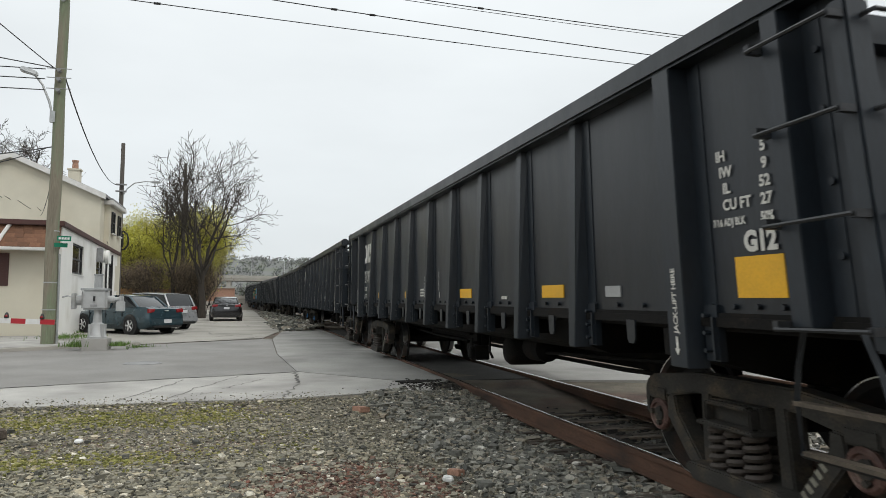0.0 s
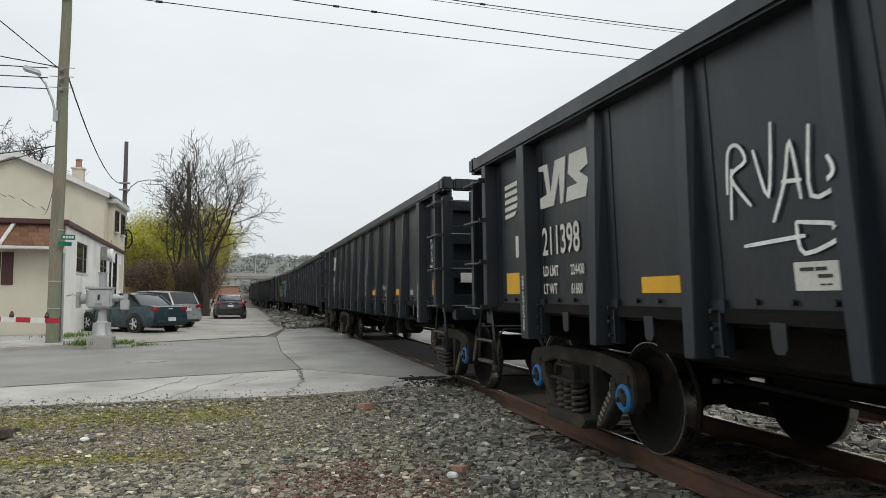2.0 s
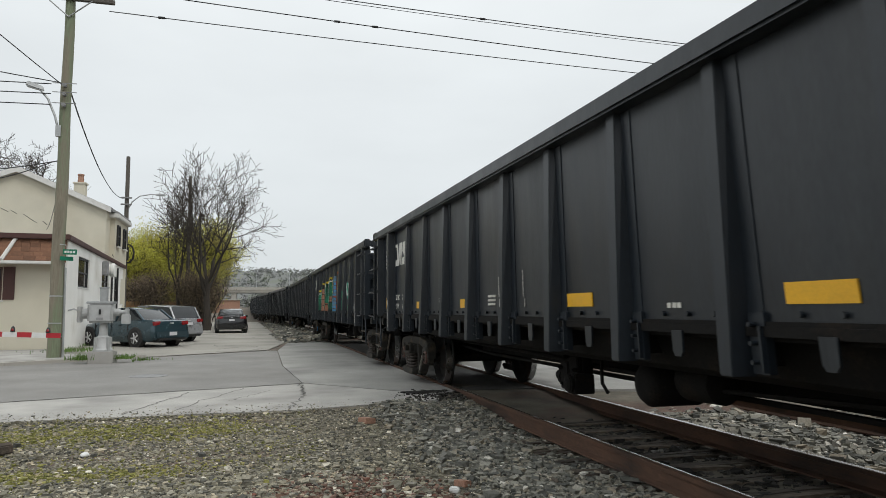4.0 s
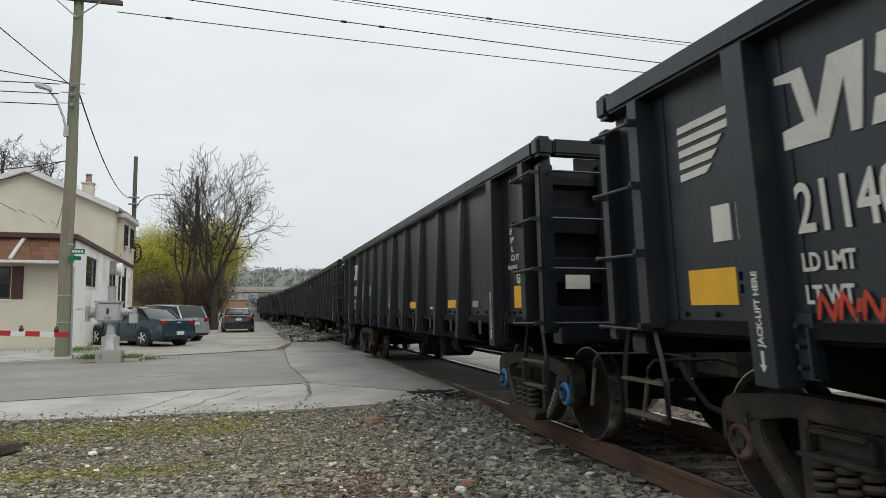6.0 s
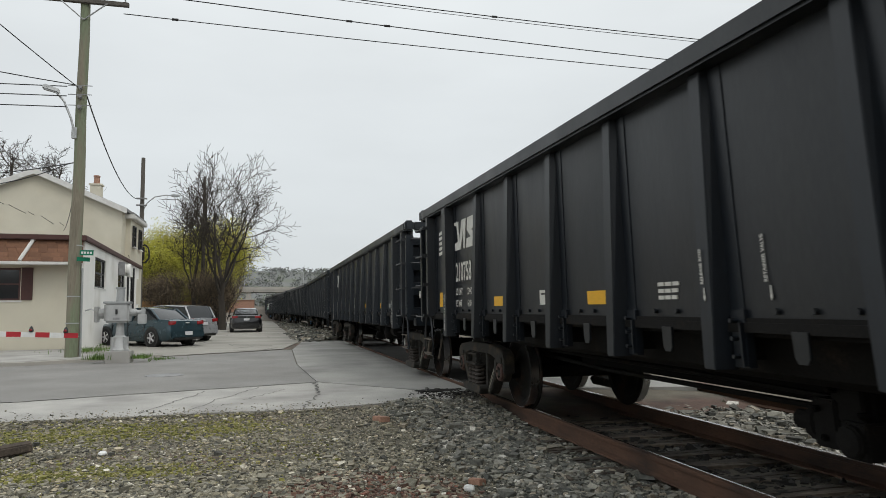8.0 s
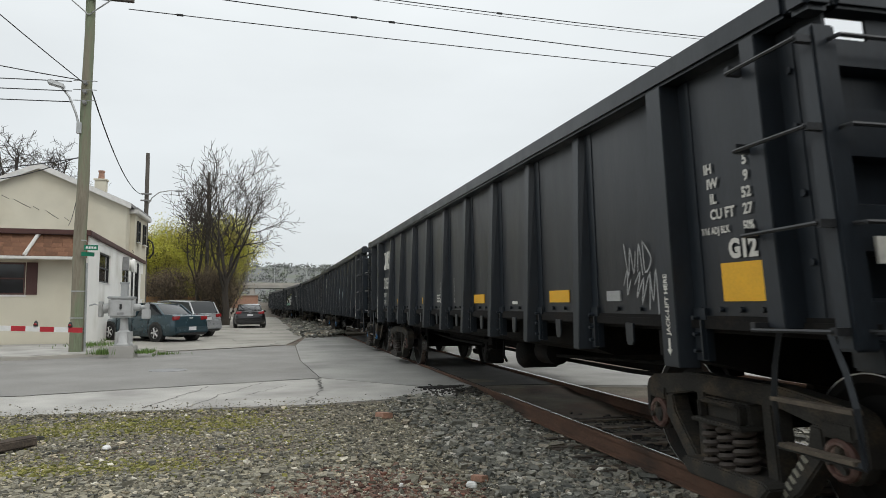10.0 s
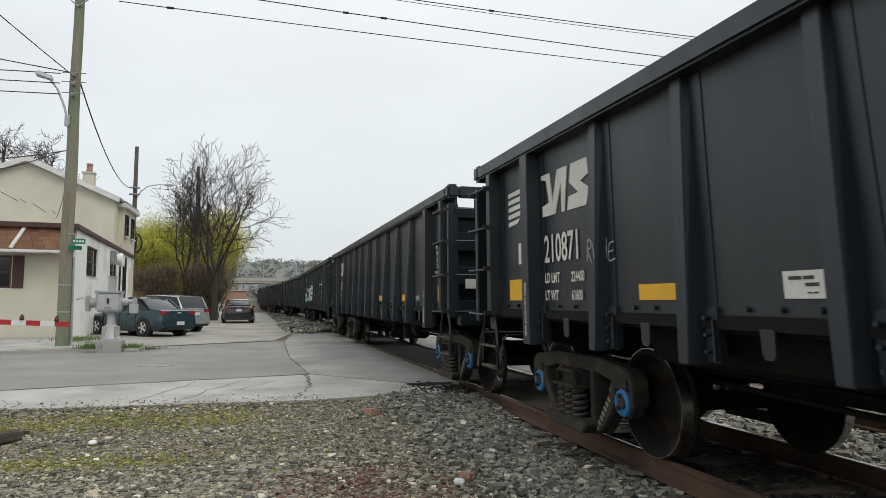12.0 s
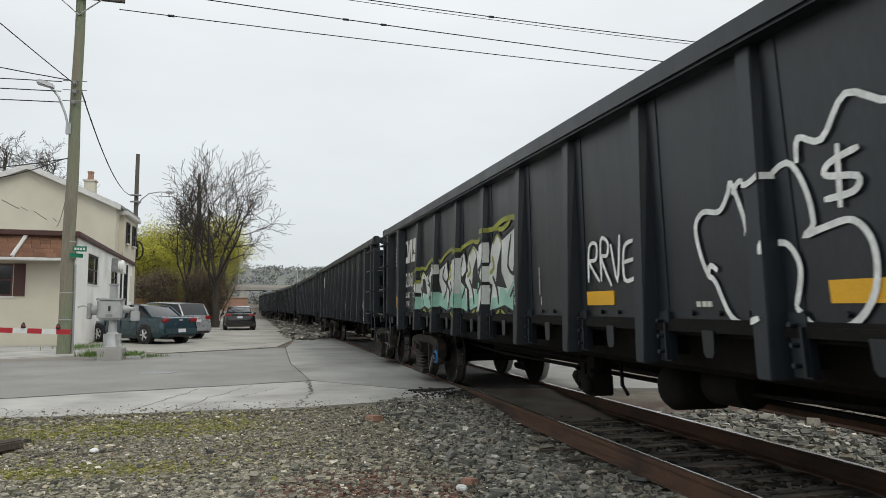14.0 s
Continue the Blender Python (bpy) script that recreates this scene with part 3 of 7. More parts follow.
def build_gondola():
    """One black gondola; its leading end is at y = 0, rail tops at z = 0."""
    car = thing("gondola", "black steel railway gondola with ribbed sides", "railway car", "gondolas of the train")
    L = CAR_LEN
    for sg in (-1, 1):
        g = Geo()
        g.box(*sorted((sg * SHEET, sg * (SHEET - 0.02))), 0.06, L - 0.06, 1.2, 2.74)
        part("side_sheet", g, M_BLACK, car)
        g = Geo()
        g.box(*sorted((sg * (SHEET + 0.035), sg * (SHEET - 0.1))), 0.06, L - 0.06, 1.145, 1.2)
        g.box(*sorted((sg * (SHEET + 0.02), sg * (SHEET + 0.0))), 0.06, L - 0.06, 1.2, 1.225)
        part("side_sill", g, M_UNDER, car)
        g = Geo()
        x0, x1 = sorted((sg * (SIDE + 0.005), sg * (SHEET - 0.03)))
        g.box(x0, x1, 0.16, L - 0.16, 2.735, 2.885)
        part("top_rail", g, M_BLACK, car, bevel=0.02)
        for y in (0.0, L):
            g = Geo()
            a, b = (y - 0.01, y + 0.16) if y == 0 else (y - 0.16, y + 0.01)
            g.box(x0, x1, a, b, 2.72, 2.91)
            part("corner_cap", g, M_BLACK, car, bevel=0.03)
            g = Geo()
            p0, p1 = sorted((sg * (SIDE - 0.01), sg * (SHEET - 0.02)))
            a, b = (0.0, 0.11) if y == 0 else (L - 0.11, L)
            g.box(p0, p1, a, b, 1.08, 2.64)
            part("corner_post", g, M_BLACK, car, bevel=0.012)
        far = "" if sg < 0 else "_far"
        for s in RIBS:
            ob = part("rib", MESH["rib" + far], None, car, at=pose(0, s, 0))
            part("gusset", MESH["gusset" + far], None, ob)
        for s in JACKS:
            ob = part("jacking_post", MESH["jack" + far], None, car, at=pose(0, s, 0))
            part("gusset", MESH["gusset" + far], None, ob, at=pose(0, -0.03, 0))
        for s in LADDERS:
            part("ladder_post", MESH["ladder_rib" + far], None, car, at=pose(0, s, 0))
    # sheet bolts and hanging brackets of the near flank
    g = Geo()
    stops = [0.3, 0.5] + [s for s in (JACKS[0], *RIBS, JACKS[1], L - 0.3)]
    for a, b in zip(stops, stops[1:]):
        if b - a < 0.5:
            continue
        k = 4
        for i in range(k):
            bolt(g, a + 0.2 + (b - a - 0.4) * i / (k - 1), 1.262)
    for y in (0.3, L - 0.3):
        for z in (1.5, 1.85, 2.2, 2.5):
            bolt(g, y, z, 0.02)
    tagged(part("bolts", g, M_BLACK, car), kind="stuff")
    for a, b in zip((JACKS[0], *RIBS), (*RIBS, JACKS[1])):
        m = (a + b) / 2 - 0.05
        g = Geo()
        g.prism([(m - 0.055, 1.16), (m - 0.05, 1.03), (m - 0.03, 1.0), (m + 0.03, 1.0), (m + 0.05, 1.03), (m + 0.055, 1.16)], "x", -SHEET - 0.05, -SHEET - 0.035)
        part("bracket", g, M_BLACK, car)
    # ends
    for y, sg in ((0.0, 1), (L, -1)):
        g = Geo()
        prof = [(1.12, 0.07), (1.3, 0.07), (1.32, 0.16), (1.52, 0.16), (1.54, 0.07), (1.76, 0.07), (1.78, 0.16), (1.98, 0.16), (2.0, 0.07), (2.24, 0.07),
                (2.26, 0.16), (2.44, 0.16), (2.46, 0.07), (2.6, 0.07)]
        vs = [(x, y + sg * d, z) for z, d in prof for x in (-1.46, 1.46)]
        back = [(x, y + sg * 0.19, z) for z in (1.12, 2.6) for x in (-1.46, 1.46)]
        n = len(prof)
        g.add(vs, [(2 * i, 2 * i + 1, 2 * i + 3, 2 * i + 2) for i in range(n - 1)])
        g.add(back, [(0, 1, 3, 2)])
        g.box(-1.2, 1.2, *sorted((y + sg * 0.07, y + sg * 0.09)), 2.6, 2.72)
        part("end_sheet", g, M_BLACK, car)
        g = Geo()
        g.box(-SHEET + 0.035, SHEET - 0.035, *sorted((y - sg * 0.01, y + sg * 0.15)), 2.735, 2.885)
        part("end_top_rail", g, M_BLACK, car, bevel=0.02)
        g = Geo()
        g.box(-1.42, 1.42, *sorted((y + sg * 0.01, y + sg * 0.22)), 0.98, 1.13)
        part("end_sill", g, M_BLACK, car, bevel=0.015)
        g = Geo()
        g.box(-0.98, -0.88, *sorted((y, y + sg * 0.07)), 1.1, 2.66)
        part("end_ladder_post", g, M_BLACK, car, bevel=0.008)
        g = Geo()
        g.box(-1.34, -1.1, *sorted((y + sg * 0.05, y + sg * 0.068)), 1.48, 1.61)
        part("end_board", g, M_WHITE, car, "blank pale notice board")
        # ladders of the near corner
        for z in (2.56, 2.12, 1.66, 1.17):
            g = Geo()
            a, b = y + sg * 0.03, y + sg * 0.56
            x = -SIDE - 0.075
            g.tube([(-SIDE + 0.02, a, z), (x, a, z), (x, b, z - 0.01), (-SIDE + 0.02, b, z - 0.01)], 0.011, 6)
            g.box(-SIDE - 0.07, -SIDE + 0.015, a - 0.018, a + 0.018, z - 0.018, z + 0.018)
            g.box(-SIDE - 0.07, -SIDE + 0.015, b - 0.018, b + 0.018, z - 0.02, z + 0.03)
            part("side_rung", g, M_RUNG, car)
            g = Geo()
            yy = y - sg * 0.07
            g.tube([(-1.5, y + sg * 0.02, z), (-1.5, yy, z), (-0.93, yy, z), (-0.93, y + sg * 0.02, z)], 0.012, 6)
            part("end_rung", g, M_RUNG, car)
        # sill step
        g = Geo()
        a, b = y + sg * 0.1, y + sg * 0.62
        xx = -SIDE + 0.06
        g.tube([(xx, a + sg * 0.09, 1.15), (xx, a + sg * 0.03, 0.98), (xx, a, 0.83), (xx, a, 0.575), (xx, b, 0.575), (xx, b, 0.83), (xx, b - sg * 0.03, 0.98), (xx, b - sg * 0.09, 1.15)], 0.02, 4)
        part("sill_step", g, M_BLACK, car)
        g = Geo()
        g.box(xx - 0.032, xx + 0.032, min(a, b) + 0.03, max(a, b) - 0.03, 0.577, 0.597)
        part("step_tread", g, M_STEP, car, "scuffed step tread")
        g = Geo().box(xx - 0.03, xx + 0.03, min(a, b), max(a, b), 0.80, 0.82)
        part("step_tread", g, M_STEP, car, "scuffed step tread")
        # uncoupling lever with its pale handle
        g = Geo()
        g.tube([(-0.2, y - sg * 0.42, 0.82), (-0.55, y - sg * 0.2, 0.9), (-1.15, y - sg * 0.15, 0.9), (-1.2, y - sg * 0.16, 0.84), (-1.22, y - sg * 0.17, 0.7)], 0.014, 6)
        part("uncoupling_lever", g, M_RUNG, car)
        g = Geo().tube([(-1.2, y - sg * 0.165, 0.78), (-1.225, y - sg * 0.172, 0.62), (-1.25, y - sg * 0.18, 0.46)], 0.017, 6)
        part("lever_grip", g, M_STEP, car, "pale worn lever grip")
        g = Geo()
        g.box(-0.13, 0.13, *sorted((y + sg * 0.3, y - sg * 0.32)), 0.72, 0.98)
        g.box(-0.2, 0.2, *sorted((y - sg * 0.03, y - sg * 0.1)), 0.66, 1.02)
        g.prism([(-0.2, 0), (-0.05, -0.3), (0.16, -0.3), (0.2, -0.12), (0.08, -0.02)] if sg > 0 else [(0.2, 0), (0.05, 0.3), (-0.16, 0.3), (-0.2, 0.12), (-0.08, 0.02)], "z", 0.72, 0.99)
        c0 = len(g.v) - 10
        g.v[c0:] = [(px, py + y - sg * 0.32, pz) for px, py, pz in g.v[c0:]]
        part("coupler", g, M_TRUCK, car, "rusty knuckle coupler")
        g = Geo().tube([(-0.3, y - sg * 0.05, 0.85), (-0.32, y - sg * 0.2, 0.7), (-0.25, y - sg * 0.4, 0.45), (-0.2, y - sg * 0.6, 0.4)], 0.025, 6)
        part("air_hose", g, M_TYRE, car)
    g = Geo().box(-SHEET + 0.02, SHEET - 0.02, 0.1, L - 0.1, 1.12, 1.18)
    part("floor", g, M_UNDER, car)
    g = Geo().box(-0.3, 0.3, 3.3, L - 3.3, 0.62, 1.12).box(-0.3, 0.3, 0.3, 3.297, 0.76, 1.12).box(-0.3, 0.3, L - 3.297, L - 0.3, 0.76, 1.12)
    part("centre_sill", g, M_UNDER, car)
    bearer = Geo().box(-SHEET + 0.02, SHEET - 0.02, -0.05, 0.05, 0.98, 1.118).mesh("cross_bearer", M_UNDER)
    for s in RIBS:
        part("cross_bearer", bearer, None, car, at=pose(0, s, 0))
    for s in (AXLES[0] + 0.89, AXLES[2] + 0.89):
        g = Geo().prism([(0.95, -SHEET), (0.75, -0.5), (0.75, 0.5), (0.95, SHEET), (1.118, SHEET), (1.118, -SHEET)], "y", s - 0.2, s + 0.2)
        part("body_bolster", g, M_UNDER, car)
    # floor pan and brake gear
    part("floor_pan", Geo().prism([(1.12, -1.3), (0.9, -1.22), (0.84, -1.05), (0.84, 1.05), (0.9, 1.22), (1.12, 1.3)], "y", 3.25, L - 3.25), M_UNDER, car)
    g = Geo().lathe([(-1.0, 0.05), (-0.98, 0.14), (-0.93, 0.18), (-0.5, 0.18), (-0.44, 0.14), (-0.42, 0.05)], (0, 5.95, 0.68), "x", 18)
    part("air_reservoir", g, M_UNDER, car, smooth=True)
    g = Geo().lathe([(5.2, 0.06), (5.24, 0.15), (5.62, 0.16), (5.66, 0.1)], (-0.75, 0, 0.74), "y", 16)
    part("brake_cylinder", g, M_UNDER, car, smooth=True)
    g = Geo().box(-0.9, -0.72, 7.12, 7.34, 0.6, 0.85).box(-0.96, -0.74, 7.06, 7.24, 0.42, 0.62).box(-0.92, -0.7, 7.3, 7.48, 0.44, 0.72)
    g.lathe([(7.48, 0.11), (7.56, 0.11), (7.58, 0.06), (7.7, 0.06)], (-0.82, 0, 0.56), "y", 12).lathe([(-1.02, 0.04), (-1.0, 0.09), (-0.95, 0.09)], (0, 7.15, 0.52), "x", 12)
    for y, z in ((7.1, 0.66), (7.3, 0.78), (7.42, 0.66), (7.38, 0.5)):
        g.rod((-0.97, y, z), (-0.88, y, z), 0.022, n=6)
    part("brake_valve", g, M_UNDER, car, "grimy brake valve block", bevel=0.012, at=pose(0, 0.2, 0.03))
    for y in (7.3, 7.56):
        part("valve_hanger", Geo().box(-0.84, -0.8, y, y + 0.04, 0.6, 0.86), M_UNDER, car)
    g = Geo().tube([(-0.85, 6.9, 0.8), (-0.9, 6.8, 0.6), (-0.88, 6.74, 0.52)], 0.018, 5)
    part("release_rod", g, M_UNDER, car)
    g = Geo().tube([(-0.7, 2.6, 0.8), (-0.78, 5.2, 0.7), (-0.6, 9.3, 0.74), (-0.5, 13.2, 0.75)], 0.02, 5)
    part("brake_rod", g, M_UNDER, car)
    g = Geo().tube([(-0.42, 0.5, 0.72), (-0.5, 4.0, 0.62), (-0.5, 11.0, 0.62), (-0.42, L - 0.5, 0.72)], 0.024, 5)
    part("brake_pipe", g, M_UNDER, car)
    # trucks
    for k, s in enumerate((AXLES[0] + 0.89, AXLES[2] + 0.89)):
        for sg in (-1, 1):
            fr = part("side_frame", MESH["side_frame"], None, car, at=pose(sg * 1.02, s, 0))
            part("bolster_end", MESH["bolster_end"], None, fr, at=pose(-0.02, 0, 0))
            if sg < 0:
                for q in (-0.16, 0.0, 0.16):
                    part("spring", MESH["spring"], None, fr, at=pose(-0.11, q, 0.22))
                for q in (-0.08, 0.08):
                    part("spring", MESH["spring"], None, fr, at=pose(0.06, q, 0.25))
                for q in range(7):
                    y, z = -0.44 - 0.038 * q, 0.155 + 0.046 * q
                    g = Geo().prism([(y - 0.03, z + 0.02), (y + 0.005, z + 0.055), (y + 0.03, z + 0.035), (y - 0.005, z)], "x", -0.0875, -0.083)
                    part("stencil_bar", g, M_GSTEN, fr, "worn pale stencil on the truck frame")
        g = Geo().box(-0.95, 0.95, s - 0.2, s + 0.2, 0.5, 0.68)
        part("bolster", g, M_UNDER, car)
    for k, s in enumerate(AXLES):
        ws = part("wheelset", MESH["axle"], None, car, at=pose(0, s, 0.457))
        for sg, far in ((-1, "_far"), (1, "")):
            w = part("wheel", MESH["wheel" + far], None, ws, at=pose(sg * 0.765, 0, 0))
            part("tread", MESH["tread" + far], None, ws, at=pose(sg * 0.765, 0, 0))
        part("bearing", MESH["bearing"], None, ws, at=pose(-1.0, 0, 0))
        part("bearing_cap", MESH["cap_rust"], None, ws, at=pose(-1.0, 0, 0))
    lettering_common(car)
    return car


def plate(car, name, s0, s1, z0, z1, mat, label, proud=0.0095):
    g = Geo().box(-SHEET - proud, -SHEET + 0.001, s0, s1, z0, z1)
    return part(name, g, mat, car, label)


def word(car, text, s, z, size, bold=0.0, width=1.0, x=None, rise=0.0, name="lettering"):
    return part(name, lettering(text, size, M_WHITE.name, bold, width), None, car, at=side_frame_matrix(s, z, -SHEET - 0.0115 if x is None else x, rise))


def lettering_common(car):
    L = CAR_LEN
    for a, b, z0, z1 in ((0.67, 1.04, 1.31, 1.535), (3.25, 3.7, 1.315, 1.425), (5.8, 6.25, 1.315, 1.425), (8.98, 9.43, 1.315, 1.425), (11.45, 11.9, 1.315, 1.425), (L - 1.32, L - 0.87, 1.315, 1.53)):
        plate(car, "reflector", a, b, z0, z1, M_YELLOW, "yellow reflective plate")
    plate(car, "routing_plate", 2.3, 2.52, 1.32, 1.4, M_GALV, "small pale routing plate", 0.012)
    card = plate(car, "maker_plate", 10.2, 10.48, 1.32, 1.46, M_WHITE, "white maker's plate")
    for z, a, b in ((1.415, 10.35, 10.44), (1.415, 10.27, 10.34), (1.38, 10.24, 10.33), (1.345, 10.25, 10.28), (1.345, 10.29, 10.32)):
        part("text_bar", Geo().box(-SHEET - 0.0115, -SHEET - 0.0098, a, b, z, z + (0.018 if z > 1.36 else 0.008)), M_DKPLASTIC, card)
    for i, (t1, t2) in enumerate((("IH", "5"), ("IW", "9"), ("IL", "52"), ("CU FT", "27"))):
        z = 2.09 - 0.095 * i
        word(car, t1, 1.16 - 0.02 * i - (0.03 if i < 3 else 0), z, 0.085, 0.003)
        word(car, t2, 0.76 if len(t2) < 2 else 0.79, z, 0.085, 0.003)
    word(car, "7/16 ADJ BLK", 1.2, 1.715, 0.06, 0.002, 0.8)
    word(car, "50%", 0.8, 1.715, 0.07, 0.003, 0.8)
    word(car, "G12", 0.95, 1.565, 0.15, 0.008, 0.95)
    for s in JACKS:
        word(car, "JACK-LIFT HERE", s - 0.02, 1.1, 0.058, 0.002, 0.95, -SIDE - 0.004, radians(90), "jacking_lettering")
        g = Geo().prism([(s, 0.97), (s + 0.025, 1.01), (s + 0.009, 1.01), (s + 0.009, 1.08), (s - 0.009, 1.08), (s - 0.009, 1.01), (s - 0.025, 1.01)], "x", -SIDE - 0.005, -SIDE - 0.001)
        part("arrow", g, M_WHITE, car, "white arrow")
    # striped emblem and slanted block emblem
    for i in range(5):
        z = 2.455 - 0.078 * i
        w = 0.57 - 0.06 * i * (1 if i > 1 else 0.3)
        s = L - 0.87
        g = Geo().prism([(s, z), (s - w, z + 0.02), (s - w + 0.06, z - 0.03), (s, z - 0.045)], "x", -SHEET - 0.01, -SHEET + 0.001)
        part("emblem_stripe", g, M_WHITE, car, "cream stripe of the emblem")
    s = L - 1.81
    for poly in ([(0, 0), (0.3, 0), (0.44, 0.27), (0.44, 0), (0.5, 0), (0.58, 0.4), (0.36, 0.4), (0.24, 0.12), (0.18, 0.4), (-0.02, 0.4), (-0.02, 0.36), (0.1, 0.34), (0.16, 0.12), (0.0, 0.1)],
                 [(0.56, 0), (0.94, 0), (1.0, 0.14), (0.84, 0.22), (1.0, 0.26), (0.98, 0.4), (0.66, 0.4), (0.62, 0.24), (0.8, 0.13), (0.6, 0.12)]):
        g = Geo().prism([(s - 0.98 * p, 2.1 + q) for p, q in poly], "x", -SHEET - 0.01, -SHEET + 0.001)
        part("emblem_block", g, M_WHITE, car, "cream block emblem")
    for i in range(2):
        a = L - 1.15 - 0.225 * i
        g = Geo().prism([(a, 1.685), (a - 0.17, 1.685), (a - 0.17, 1.9), (a, 1.9)], "x", -SHEET - 0.01, -SHEET + 0.001)
        part("mark_bar", g, M_WHITE, car, "cream owner mark bar")
    word(car, "LD LMT", L - 1.83, 1.478, 0.125, 0.004, 0.78)
    word(car, "LT WT", L - 1.83, 1.318, 0.125, 0.004, 0.78)
    word(car, "224400", L - 2.4, 1.478, 0.12, 0.003, 0.7)
    word(car, "61600", L - 2.4, 1.318, 0.12, 0.003, 0.7)
    # small stencils
    for z, w in ((1.43, 0.27), (1.385, 0.25), (1.34, 0.24)):
        for q in range(3):
            c = 8.33 - w * q / 3
            part("stencil_bar", Geo().box(-SHEET - 0.01, -SHEET + 0.001, c - w / 3 + 0.018, c, z, z + 0.026), M_WHITE, car, "small white stencil line")
    for c in (4.76, 4.7, 4.65):
        part("stencil_bar", Geo().box(-SHEET - 0.01, -SHEET + 0.001, c - 0.038, c, 1.3, 1.333), M_WHITE, car, "small white date stencil")
    word(car, "RELEASE ROD", RIBS[4] + 0.005, 1.42, 0.036, 0.001, 0.95, -post_face(1.42) - 0.004, radians(90), "valve_lettering")
    word(car, "RETAINER VALVE", 7.235, 1.42, 0.036, 0.001, 0.95, None, radians(90), "valve_lettering")
    for c, x in ((RIBS[4], post_face(1.35) + 0.006), (7.22, SHEET + 0.012)):
        g = Geo().prism([(c, 1.32), (c + 0.012, 1.35), (c + 0.004, 1.35), (c + 0.004, 1.4), (c - 0.004, 1.4), (c - 0.004, 1.35), (c - 0.012, 1.35)], "x", -x, -x + 0.005)
        part("arrow", g, M_WHITE, car, "small white arrow")
    # card pocket beside the large reflector of the trailing end
    pocket = Geo().box(-SHEET - 0.02, -SHEET, L - 1.46, L - 1.44, 1.36, 1.52).box(-SHEET - 0.02, -SHEET, L - 1.36, L - 1.34, 1.36, 1.52)
    pocket.box(-SHEET - 0.02, -SHEET, L - 1.44, L - 1.36, 1.36, 1.38).box(-SHEET - 0.02, -SHEET, L - 1.44, L - 1.36, 1.43, 1.45).box(-SHEET - 0.02, -SHEET, L - 1.44, L - 1.36, 1.5, 1.52)
    part("card_pocket", pocket, M_BLACK, car)


NUMBERS = {1: "211397", 2: "211398", 3: "21137", 5: "211407", 6: "210868", 7: "210758", 9: "210699", 10: "210871", 11: "211418", 12: "21061"}
CARS = {}


def build_train():
    gondola_meshes()
    for text in NUMBERS.values():
        lettering(text, 0.355, M_WHITE.name, 0.006, 0.72)
    master = build_gondola()
    for k in range(1, 19):
        car = master if k == 1 else copy_thing(master, Matrix())
        CARS[k] = car
    for k, text in NUMBERS.items():
        word(CARS[k], text, CAR_LEN - 1.83, 1.67, 0.355, 0.006, 0.72, name="car_number")
    for k in (6, 7):
        tagged(CARS[k], "clean blue-black steel railway gondola with ribbed sides")
        for o in CARS[k].children_recursive:
            if o.type == 'MESH' and o.data.materials and o.data.materials[0] == M_BLACK:
                o.material_slots[0].link = 'OBJECT'
                o.material_slots[0].material = M_FRESH
    blue = {2: (2, 3), 3: (0,), 6: (0, 1), 7: (0, 1), 10: (0, 1, 2, 3), 11: (0, 1), 12: (1, 2)}
    for k, axles in blue.items():
        sets = [o for o in CARS[k].children if o.name.startswith("wheelset")]
        sets.sort(key=lambda o: o.matrix_basis.translation.y)
        for a in axles:
            for o in sets[a].children:
                if o.name.startswith("bearing_cap"):
                    o.data = MESH["cap_blue"]


def car_pose(k, t):
    """The pose of the k-th gondola at t seconds."""
    y = 4.68 + CAR_PITCH * (k - 1) - SPEED * (t - 1.0) - CAR_LEN + SHIFTS.get(t, 0.08)
    dx, dz, yaw, pitch = bend(y + CAR_LEN / 2)
    m = CAR_LEN / 2
    return pose(TRACK_X + dx, y + m, dz, pitch, 0, yaw) @ pose(0, -m, 0)


def build_tail_cars():
    """Pale tank cars that follow the gondolas far off."""
    first = thing("tank_car", "pale grey railway tank car", "railway car", "tank cars of the train")
    L = CAR_LEN
    tank = part("tank", Geo().lathe([(0.5, 0.2), (0.6, 0.9), (1.0, 1.2), (1.5, 1.36), (L - 1.5, 1.36), (L - 1.0, 1.2), (L - 0.6, 0.9), (L - 0.5, 0.2)], (0, 0, 2.5), "y", 20), M_TANKG, first, smooth=True)
    white = tank.data.copy()
    white.materials[0] = M_GWHITE
    part("frame", Geo().box(-1.2, 1.2, 0.2, L - 0.2, 0.95, 1.2), M_UNDER, first)
    part("dome", Geo().lathe([(3.8, 0.5), (4.05, 0.5), (4.1, 0.1)], (0, L / 2, 0), "z", 14), M_ROOFG, first)
    part("platform", Geo().box(-1.0, 1.0, L / 2 - 1.2, L / 2 + 1.2, 3.86, 3.9), M_UNDER, first)
    for s in AXLES:
        w = part("wheelset", MESH["axle"], None, first, at=pose(0, s, 0.457))
        for sg, far in ((-1, "_far"), (1, "")):
            part("wheel", MESH["wheel" + far], None, w, at=pose(sg * 0.765, 0, 0))
    for k in range(19, 30):
        CARS[k] = first if k == 19 else copy_thing(first, Matrix())
        if k % 3 == 0:
            tagged(CARS[k], "white railway tank car")
            for o in CARS[k].children:
                if o.name.startswith("tank"):
                    o.data = white


# the train's slack against an even run, in metres
SHIFTS = {0: -0.27, 0.5: -0.25, 1: -0.27, 1.5: -0.1, 2: -0.15, 2.5: -0.05, 3: 0.03, 5.5: 0.1, 6: 0.08, 6.5: 0.2, 7: 0.26, 7.5: 0.22, 8: 0.1,
          10.5: 0.13, 11: 0.0, 11.5: 0.0, 12: 0.0, 12.5: -0.04, 13: -0.18, 13.5: -0.22, 14: -0.15}


